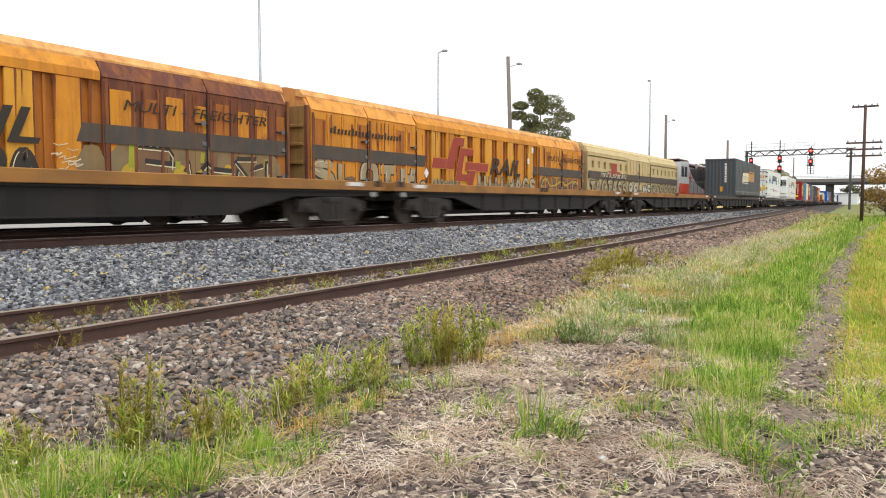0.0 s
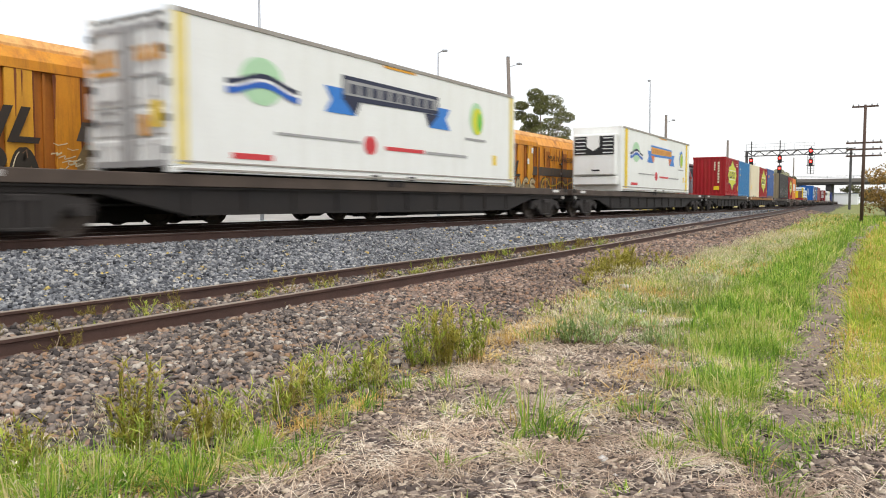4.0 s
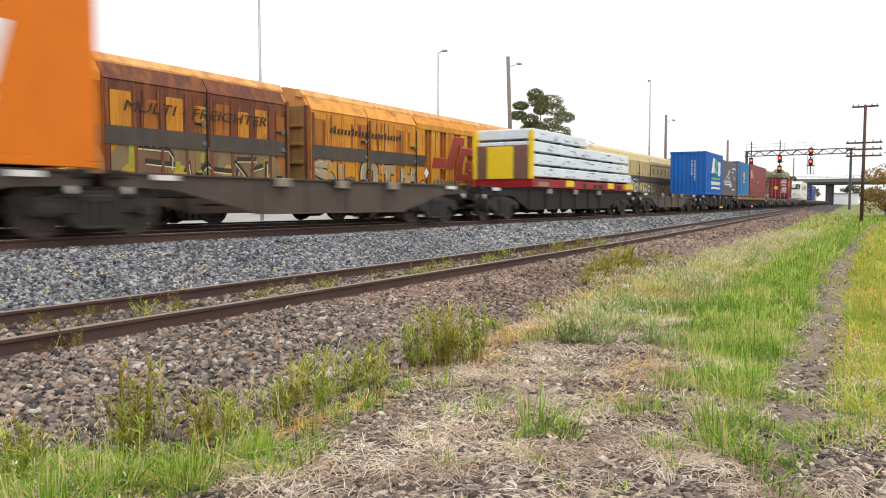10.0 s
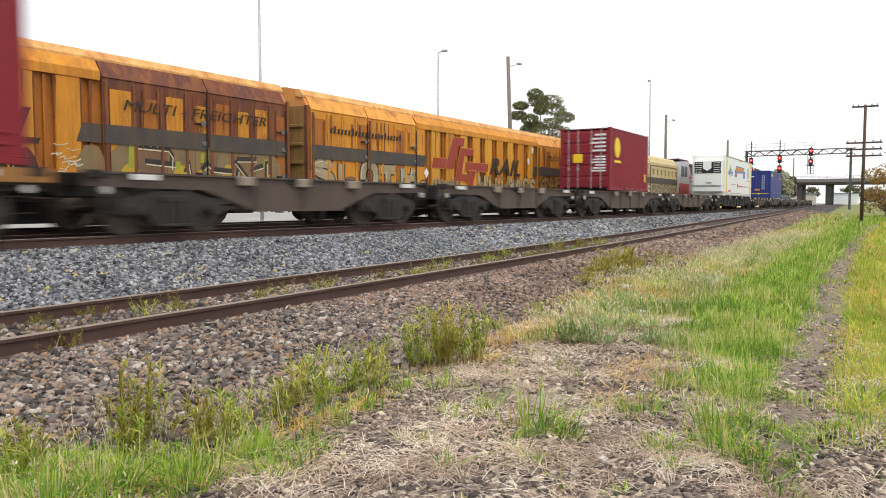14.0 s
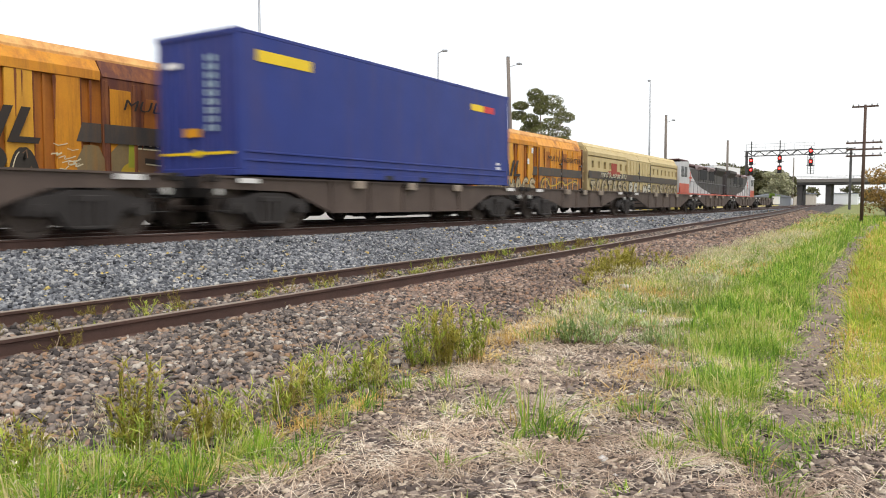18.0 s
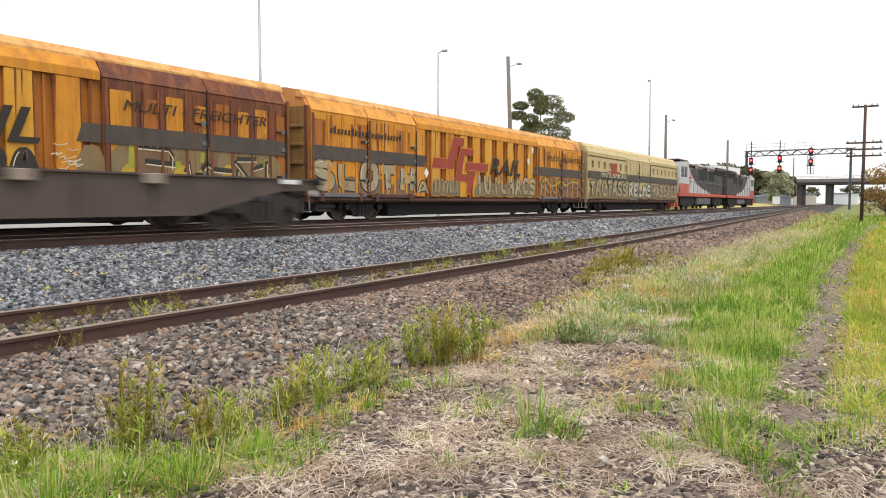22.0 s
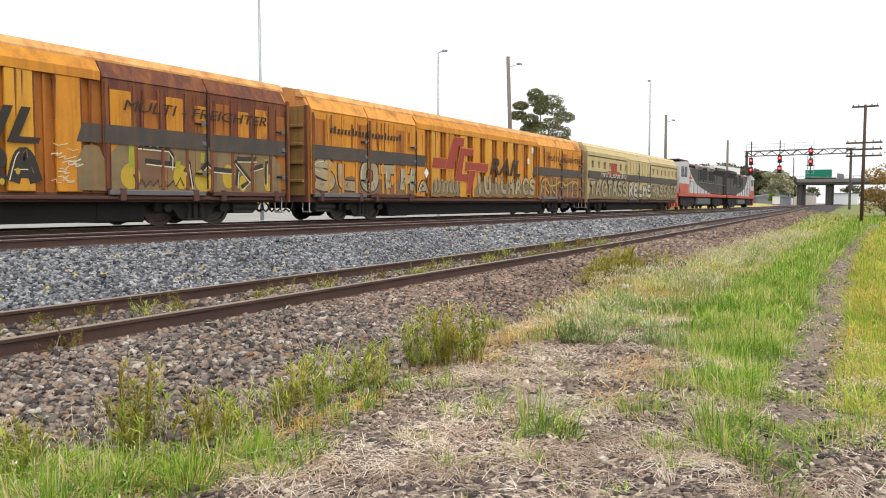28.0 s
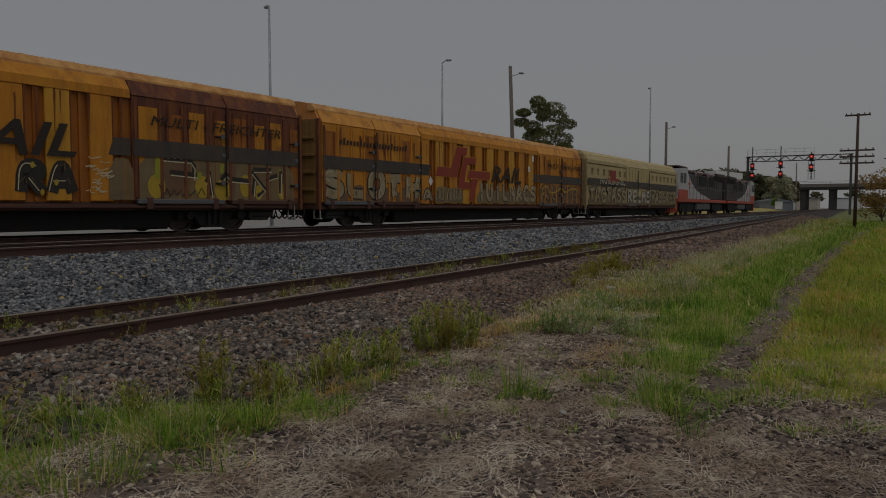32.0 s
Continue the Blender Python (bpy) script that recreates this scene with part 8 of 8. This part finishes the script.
    for a, b, d, h, w in ((4.4, 9, 1800, 0.13, 0.0065), (9, 14, 850, 0.18, 0.01), (14, 24, 380, 0.2, 0.013), (24, 45, 120, 0.24, 0.024), (45, 90, 30, 0.3, 0.06)):
        strip.append(field(rng, a, b, lambda x: -1.0 - 0.03 * x, path_y, d, keep, h, w, 1.1))
        dry.append(field(rng, a, b, lambda x: -1.0 - 0.03 * x, path_y, d * 0.7, keep2, h * 1.05, w, 1.1))
    stuff("yellowing_grass", "yellow-green grass on the outer side of the footpath", *join(strip), YELLOW_BLADE)
    stuff("orange_dry_grass", "orange-tinged drying grass beside the footpath", *join(dry), ORANGE_BLADE)
    # dry stalks lying in drifts on the bare soil
    pts, dirs, lens = [], [], []
    while len(pts) < 46000:
        x, y = rng.uniform(0.2, 9.0), rng.uniform(-0.8, 3.9)
        dense = 0.12 + max(0.0, patchy(x, y, 1.6, 2.0) * 1.7 - 0.45)
        if y < siding_y(x) - 3.3 and rng.uniform() < dense and off_path(x, y) == 1.0:
            way = rng.uniform(0, np.pi)
            big = rng.uniform(0.5, 1.3)
            for q in range(rng.integers(6, 22)):
                pts.append((x + rng.normal(0, 0.07), y + rng.normal(0, 0.07)))
                dirs.append(way + rng.normal(0, 0.55))
                lens.append(big * rng.uniform(0.02, 0.11))
    n = len(pts)
    base = on_ground(pts) + np.stack([np.zeros(n), np.zeros(n), rng.uniform(0.014, 0.034, n)], 1)
    a, l = np.array(dirs), np.array(lens)
    w = rng.uniform(0.0009, 0.0026, n)
    d = np.stack([np.cos(a), np.sin(a), rng.normal(0, 0.09, n)], 1) * l[:, None]
    sd = np.stack([-np.sin(a), np.cos(a), np.zeros(n)], 1)
    bow = sd * (l * rng.normal(0, 0.1, n))[:, None] + np.stack([np.zeros(n), np.zeros(n), l * rng.uniform(0.0, 0.22, n)], 1)
    s = sd * w[:, None]
    v = np.stack([base - d - s, base - d + s, base + bow - s, base + bow + s, base + d - s, base + d + s], 1).reshape(-1, 3)
    f = (np.array([(0, 1, 3, 2), (2, 3, 5, 4)])[None] + 6 * np.arange(n)[:, None, None]).reshape(-1, 4)
    stuff("straw_litter", "scattered dry straw stalks on bare soil", v, f, STRAW, "straw")
    # golden straw mats
    pairs = []
    for cx, cy, r, k in ((6.6, 3.4, 0.3, 700), (7.2, 3.45, 0.4, 700), (7.9, 3.5, 0.35, 450), (3.55, 3.25, 0.16, 480), (3.3, 3.1, 0.14, 340), (3.95, 3.15, 0.14, 260), (5.0, 3.45, 0.18, 320), (5.7, 3.2, 0.15, 280), (10.5, 3.9, 0.7, 400), (14, 4.3, 1.0, 400), (17, 4.4, 1.2, 500), (4.9, 1.75, 0.25, 200), (6.0, 1.9, 0.3, 300), (2.4, 3.05, 0.15, 160)):
        pairs.append(blades(on_ground(np.stack([rng.normal(cx, r, k), rng.normal(cy, r * 0.5, k)], 1)), 0.09, 0.004 + 0.0004 * cx, 2.0, rng, 0.9))
    stuff("golden_straw", "mat of golden dry grass at the ballast edge", *join(pairs), GOLD_STRAW, "straw")


make_grass()


def tuft(x, y, height, count, spread, material, label, seed, lean=0.95, width=0.0068, heads=0):
    """A single grass tuft of arching blades, with a few seed heads."""
    rng = np.random.default_rng(seed)
    ob = thing("grass_tuft", label, "grass", pose(x, y, ground_z(x, y)), "grass tufts on the bare soil")
    count = int(count * 0.62) if count >= 80 else count
    pts = np.stack([rng.normal(0, spread * 0.8, count), rng.normal(0, spread * 0.8, count), np.full(count, -0.01)], 1)
    away = np.arctan2(pts[:, 1] + rng.normal(0, spread * 0.5), pts[:, 0] + rng.normal(0, spread * 0.5))
    part("foliage", mesh_arrays("foliage", *blades(pts, height * 0.95, width, lean, rng, 0.6, away), material), material, ob, kind="stuff")
    if count >= 50 and height > 0.11 and material is GREEN_BLADE:
        dry = np.stack([rng.normal(0, spread, count // 6), rng.normal(0, spread, count // 6), np.full(count // 6, -0.01)], 1)
        part("dry_foliage", mesh_arrays("dry_foliage", *blades(dry, height * 0.75, width * 0.9, 1.6, rng, 0.8), GOLD_STRAW), GOLD_STRAW, ob, "yellowed dry blades", kind="stuff")
    if heads:
        stems = np.stack([rng.normal(0, spread, heads), rng.normal(0, spread, heads), np.zeros(heads)], 1)
        part("stalkwork", mesh_arrays("stalkwork", *blades(stems, height * 1.5, 0.003, 0.25, rng), SEED_HEAD), SEED_HEAD, ob, kind="stuff")
        k = heads * 5
        p = np.repeat(stems, 5, 0) + np.stack([rng.normal(0, 0.06, k), rng.normal(0, 0.06, k), height * rng.uniform(0.7, 1.5, k)], 1)
        part("seed_spray", mesh_arrays("seed_spray", *blades(p, 0.03, 0.006, 1.3, rng, 1.0), SEED_HEAD), SEED_HEAD, ob, kind="stuff")
    return ob


def weed(x, y, height, radius, stems, seed, material=None, label="bushy green weed with upright leafy stems", leaf_size=0.044):
    """A many-stemmed weed: loose stems set with fine leaves all the way up."""
    rng = np.random.default_rng(seed)
    stems = int(stems * 1.5)
    material = material or WEED_LEAF
    ob = thing("weed_plant", label, "weed", pose(x, y, ground_z(x, y)), "weeds along the ballast edge")
    base = np.stack([rng.normal(0, radius * 0.45, stems), rng.normal(0, radius * 0.45, stems), np.full(stems, -0.01)], 1)
    tall = height * rng.uniform(0.3, 1.2, stems)
    top = base * 1.6 + np.stack([rng.normal(0, radius * 0.45, stems), rng.normal(0, radius * 0.45, stems), tall], 1)
    s = Shape()
    for p, q in zip(base, top):
        s.rod(p, q, 0.003, 0.0012, 4, False)
    part("stemwork", s, WEED_STEM, ob, kind="stuff")
    per = max(14, int(height / 0.014))
    u = rng.uniform(0.12, 1.05, stems * per)
    p = np.repeat(base, per, 0) + (np.repeat(top, per, 0) - np.repeat(base, per, 0)) * u[:, None]
    p[:, 2] += 0.1 * height * np.sin(u * 3.1)
    part("foliage", mesh_arrays("foliage", *blades(p, leaf_size * 1.2, leaf_size * 0.2, 1.5, rng, 0.3), material), material, ob, kind="stuff")
    return ob


def swept_rod(pts, r):
    """A thin bent stem of three sides through points."""
    s = Shape()
    ring = [(r * math.cos(a), r * math.sin(a)) for a in (0.0, 2.1, 4.2)]
    verts = [p + Vector((u, v, 0)) for p in pts for u, v in ring]
    return s.add(verts, [(3 * i + j, 3 * i + (j + 1) % 3, 3 * i + 3 + (j + 1) % 3, 3 * i + 3 + j) for i in range(len(pts) - 1) for j in range(3)])


def wild_oat(x, y, height, lean, seed):
    """A bleached oat stem that nods under hanging spikelets."""
    rng = np.random.default_rng(seed)
    ob = thing("wild_oat", "bleached wild oat stem with hanging pale spikelets", "grass", pose(x, y, ground_z(x, y) - 0.01, 0, 0, float(rng.uniform(0, 360))), "wild oats")
    pts = [Vector((lean * u ** 2.2, 0, height * (u - 0.12 * u ** 3))) for u in np.linspace(0, 1, 7)]
    part("stem", swept_rod(pts, 0.0015), STRAW, ob)
    for k in range(9):
        u = 0.6 + 0.4 * k / 8
        i = min(5, int(u * 6))
        p = pts[i].lerp(pts[i + 1], u * 6 - i) + Vector(rng.normal(0, 0.012, 3))
        d = Vector((0.012 + float(rng.normal(0, 0.012)), float(rng.normal(0, 0.014)), -0.026))
        side = Vector((float(rng.normal()), float(rng.normal()), 0)).normalized() * 0.0045
        out = d.cross(side).normalized() * 0.003
        s = Shape().add([p, p + d * 0.45 + side, p + d * 0.45 + out, p + d * 0.45 - side, p + d * 0.45 - out, p + d], [(0, 1, 2), (0, 2, 3), (0, 3, 4), (0, 4, 1), (5, 2, 1), (5, 3, 2), (5, 4, 3), (5, 1, 4)])
        part("spikelet", s, SEED_HEAD, ob)
    return ob


def make_near_plants():
    rng = random.Random(44)
    k = 100
    # clumps of weeds where the ballast meets the soil
    for x, y, h, r, n in ((5.24, 3.28, 0.46, 0.1, 20), (5.1, 3.42, 0.42, 0.1, 16), (5.5, 3.2, 0.44, 0.1, 18), (5.38, 3.34, 0.36, 0.08, 10),
                          (4.32, 3.32, 0.34, 0.1, 14), (4.16, 3.4, 0.28, 0.09, 10), (4.48, 3.4, 0.26, 0.08, 8), (3.95, 3.46, 0.22, 0.08, 7),
                          (3.72, 3.32, 0.34, 0.12, 13), (3.55, 3.4, 0.3, 0.1, 9), (3.38, 3.36, 0.26, 0.09, 8), (3.9, 3.6, 0.26, 0.08, 6),
                          (2.55, 3.56, 0.42, 0.11, 12), (2.68, 3.66, 0.34, 0.09, 8), (2.44, 3.42, 0.28, 0.09, 8), (2.78, 3.26, 0.36, 0.1, 10), (2.92, 3.24, 0.3, 0.09, 8), (3.05, 3.36, 0.24, 0.08, 6),
                          (2.12, 3.8, 0.2, 0.1, 8), (1.95, 3.66, 0.22, 0.1, 8), (1.6, 4.0, 0.26, 0.14, 9), (1.2, 4.15, 0.3, 0.14, 9), (7.0, 3.75, 0.16, 0.1, 8), (8.2, 3.8, 0.18, 0.1, 8)):
        weed(x, y, h, r, n, k, OLIVE_WEED if k % 3 == 1 else None, "browning bushy weed with thin stems" if k % 3 == 1 else "bushy green weed with upright leafy stems")
        k += 1
    for x, y, h, r, n in ((6.75, 2.85, 0.2, 0.16, 16), (6.9, 2.6, 0.24, 0.18, 18), (7.9, 2.75, 0.2, 0.2, 16), (7.2, 2.1, 0.16, 0.18, 14), (9.3, 3.2, 0.24, 0.2, 14)):
        weed(x, y, h, r, n, k, SAGE_BLADE, "low blue-green weed among the dry grass", 0.05)
        k += 1
    for x, y, h, r, n in ((13.6, 4.75, 0.44, 0.26, 34), (14.2, 4.7, 0.4, 0.26, 30), (13.0, 4.85, 0.3, 0.22, 20), (11.6, 4.5, 0.2, 0.18, 10), (16.4, 4.75, 0.26, 0.22, 14)):
        weed(x, y, h, r, n, k, OLIVE_WEED, "dense olive-green weed clump at the ballast edge", 0.06)
        k += 1
    # small rusty weeds between and beside the siding rails
    for q in range(42):
        x = 2.6 + 20 * (q / 42) ** 1.3 + rng.uniform(-0.3, 0.3)
        y = siding_y(x) + rng.uniform(-0.55, 0.6)
        weed(x, y, rng.uniform(0.08, 0.2) + 0.004 * x, 0.1 + 0.004 * x, 9, k, RED_WEED if q % 3 else WEED_LEAF, "small rusty weed between the siding rails", 0.03 + 0.001 * x)
        k += 1
    weed(3.75, siding_y(3.75) - 0.85, 0.2, 0.12, 12, k, RED_WEED, "small rusty weed against the siding rail", 0.03)
    for x, y, h, n, s, hd in ((4.14, 1.93, 0.3, 110, 0.07, 5), (4.05, 1.8, 0.2, 80, 0.08, 0), (4.05, 1.68, 0.14, 60, 0.06, 0), (3.88, 1.92, 0.1, 50, 0.05, 0), (4.34, 2.38, 0.18, 80, 0.06, 0), (4.2, 2.3, 0.09, 40, 0.05, 0), (4.03, 2.46, 0.11, 24, 0.05, 0), (3.24, 2.01, 0.11, 34, 0.04, 0),
                              (4.46, 3.15, 0.14, 70, 0.06, 0), (4.64, 2.92, 0.15, 90, 0.1, 2), (3.85, 3.03, 0.15, 90, 0.08, 2), (4.2, 3.26, 0.14, 60, 0.07, 4), (4.73, 1.47, 0.12, 110, 0.1, 0), (4.8, 1.6, 0.1, 60, 0.08, 0), (5.5, 1.49, 0.17, 100, 0.06, 0), (5.7, 1.55, 0.12, 60, 0.06, 0), (4.13, 1.16, 0.12, 80, 0.07, 0), (4.2, 1.22, 0.09, 60, 0.07, 0), (3.84, 1.05, 0.09, 30, 0.03, 0),
                              (4.98, 1.2, 0.1, 80, 0.09, 0), (4.56, 0.97, 0.2, 150, 0.08, 0), (4.34, 0.96, 0.14, 110, 0.08, 0), (4.25, 0.74, 0.17, 150, 0.09, 0), (4.3, 0.83, 0.16, 110, 0.08, 0), (4.0, 0.63, 0.09, 100, 0.09, 0), (4.85, 0.72, 0.09, 100, 0.1, 0), (4.3, 0.54, 0.07, 60, 0.06, 0), (4.72, 0.55, 0.1, 90, 0.09, 0), (4.7, 0.36, 0.09, 90, 0.09, 0), (5.58, 0.5, 0.07, 70, 0.1, 0), (3.76, 0.48, 0.09, 80, 0.08, 0), (5.0, 0.25, 0.14, 100, 0.09, 0), (5.1, 0.05, 0.14, 100, 0.1, 0), (3.4, 1.17, 0.06, 24, 0.05, 0), (3.34, 1.4, 0.06, 30, 0.06, 0),
                              (3.2, 2.92, 0.1, 40, 0.06, 0), (2.9, 2.7, 0.12, 90, 0.08, 0), (3.08, 2.76, 0.09, 60, 0.07, 0), (2.72, 2.68, 0.1, 90, 0.08, 0),
                              (2.07, 3.24, 0.2, 130, 0.09, 2), (2.16, 3.1, 0.2, 130, 0.08, 2), (2.3, 2.9, 0.18, 140, 0.08, 0), (2.42, 2.88, 0.16, 120, 0.08, 0), (2.6, 3.04, 0.2, 120, 0.08, 2), (2.68, 2.72, 0.14, 90, 0.06, 0), (2.3, 3.2, 0.12, 60, 0.08, 2), (2.5, 3.2, 0.14, 60, 0.09, 2), (2.1, 3.74, 0.14, 80, 0.08, 2), (2.0, 3.62, 0.16, 100, 0.08, 2), (2.2, 3.5, 0.1, 50, 0.08, 0), (3.0, 3.1, 0.16, 70, 0.06, 0), (3.3, 3.22, 0.12, 60, 0.06, 0), (3.6, 3.12, 0.12, 60, 0.06, 0), (2.85, 2.98, 0.1, 60, 0.06, 0),
                              (1.7, 3.9, 0.24, 130, 0.14, 6), (1.4, 3.5, 0.22, 130, 0.14, 6), (1.2, 4.0, 0.26, 120, 0.14, 6), (0.9, 3.6, 0.2, 120, 0.15, 6), (0.5, 3.9, 0.24, 110, 0.15, 6), (1.6, 3.1, 0.14, 90, 0.12, 0), (1.0, 3.1, 0.12, 80, 0.12, 0), (1.8, 3.2, 0.18, 110, 0.12, 3)):
        tuft(x, y, h, n, s, GREEN_BLADE, "green grass tuft growing from bare soil", k, heads=hd)
        k += 1
    for q in range(20):
        x, y = rng.uniform(0.4, 1.95), rng.uniform(2.3, 3.5)
        if y > 3.0 - 0.25 * x:
            tuft(x, y, rng.uniform(0.12, 0.22), rng.randint(90, 150), rng.uniform(0.09, 0.13), GREEN_BLADE, "green grass tuft growing from bare soil", k, heads=rng.choice((0, 3)))
            k += 1
    for q in range(46):
        x = rng.uniform(1.7, 3.0)
        y = 3.62 - 0.62 * (x - 1.9) + rng.uniform(-0.32, 0.2)
        tuft(x, y, rng.uniform(0.08, 0.17), rng.randint(50, 110), rng.uniform(0.05, 0.09), BRIGHT_BLADE, "bright green young grass tuft", k, lean=1.1, width=0.0058, heads=rng.choice((0, 0, 2)))
        k += 1
    for q in range(26):
        x = rng.uniform(4.1, 6.2)
        y = rng.uniform(-0.6, 1.2)
        tuft(x, y, rng.uniform(0.05, 0.1), rng.randint(40, 80), rng.uniform(0.05, 0.1), GREEN_BLADE, "low spreading green grass tuft on bare soil", k, lean=1.2)
        k += 1
    for q in range(22):
        x, y = rng.uniform(2.8, 6.6), rng.uniform(1.2, 3.3)
        tuft(x, y, rng.uniform(0.06, 0.13), rng.randint(14, 40), rng.uniform(0.03, 0.07), PALE_BLADE, "sparse pale grass tuft on bare soil", k, lean=1.1)
        k += 1
    for q in range(30):
        x, y = rng.uniform(2.4, 6.2), rng.uniform(0.9, 3.0)
        tuft(x, y, rng.uniform(0.07, 0.13), rng.randint(18, 40), rng.uniform(0.02, 0.04), STRAW, "dead straw-coloured grass tuft on bare soil", k, lean=1.6, width=0.004)
        k += 1
    for q in range(58):
        if q < 34:
            x = rng.uniform(1.9, 3.3)
            y = 3.9 - 0.42 * (x - 1.9) + rng.gauss(0, 0.22)
        else:
            x = rng.uniform(3.3, 6.5)
            y = 3.35 + rng.gauss(0, 0.14)
        wild_oat(x, y, rng.uniform(0.16, 0.36), rng.uniform(0.04, 0.12), 900 + q)
    # bleached stalks standing over the weeds
    for x, y, h, lx, ly in ((4.25, 3.78, 0.42, -0.16, 0.05), (4.3, 3.7, 0.3, -0.2, 0.1), (3.55, 6.0, 0.16, 0.05, 0.0), (2.9, 3.3, 0.3, 0.03, 0.02), (3.3, 3.2, 0.32, -0.05, 0.03), (4.35, 3.75, 0.34, 0.12, -0.02)):
        ob = thing("dry_stalk", "bleached dry stalk leaning over the weeds", "stalk", pose(x, y, ground_z(x, y) - 0.01), "bleached stalks")
        part("stem", Shape().rod((0, 0, 0), (lx, ly, h), 0.004, 0.002, 5), STRAW, ob)
        part("twig", Shape().rod((lx * 0.5, ly * 0.5, h * 0.5), (lx * 0.2, ly, h * 0.85), 0.002, 0.001, 4), STRAW, ob)
    # scraps of pale rubbish and stones
    for x, y, s in ((3.78, 1.38, 0.032), (3.95, 1.3, 0.016), (3.6, 1.25, 0.014), (4.2, 1.25, 0.015), (5.2, 1.7, 0.018), (10.0, 3.6, 0.05), (9.2, 2.9, 0.06), (11.6, 3.9, 0.09)):
        r2 = np.random.default_rng(int(x * 100))
        v = CUBE * (1 + r2.uniform(-0.4, 0.2, (8, 3))) * np.array([s, s * 0.7, s * 0.4])
        me = mesh_arrays("pale_stone", v, CUBE_F, REFLECT)
        ob = tagged(new("pale_stone", me), "pale broken stone lying on the soil", "stone", "pale stones")
        ob.matrix_basis = pose(x, y, ground_z(x, y) + s * 0.3, 0, 0, x * 300)


make_near_plants()


# ---- motion ----
def run_on(t):
    """Metres that the moving train has gone by t seconds: a slow gain in speed with slight surges as the slack runs in."""
    surge = sum(gain * max(0.0, 1 - abs(t - peak) / 0.9) for peak, gain in ((6.0, 0.45), (10.0, 0.6), (14.0, 0.6)))
    return 19.45 * t + 0.018 * t * t + surge


def motions():
    for ob, x0, length, z in MOVING:
        rows = []
        for k in range(65):
            t = k * 0.5
            rows.append((t, pose(0, 0, z) @ on_track(x0 - run_on(t), length)))
        walk(ob, rows)
    # the truck drives over the overpass at a steady speed
    walk(TRUCK, [(k * 2.0, pose(297, 31.8 - 7.2 * (k * 2.0 - 28.0), 8.12, 0, 0, 90)) for k in range(17)])


motions()
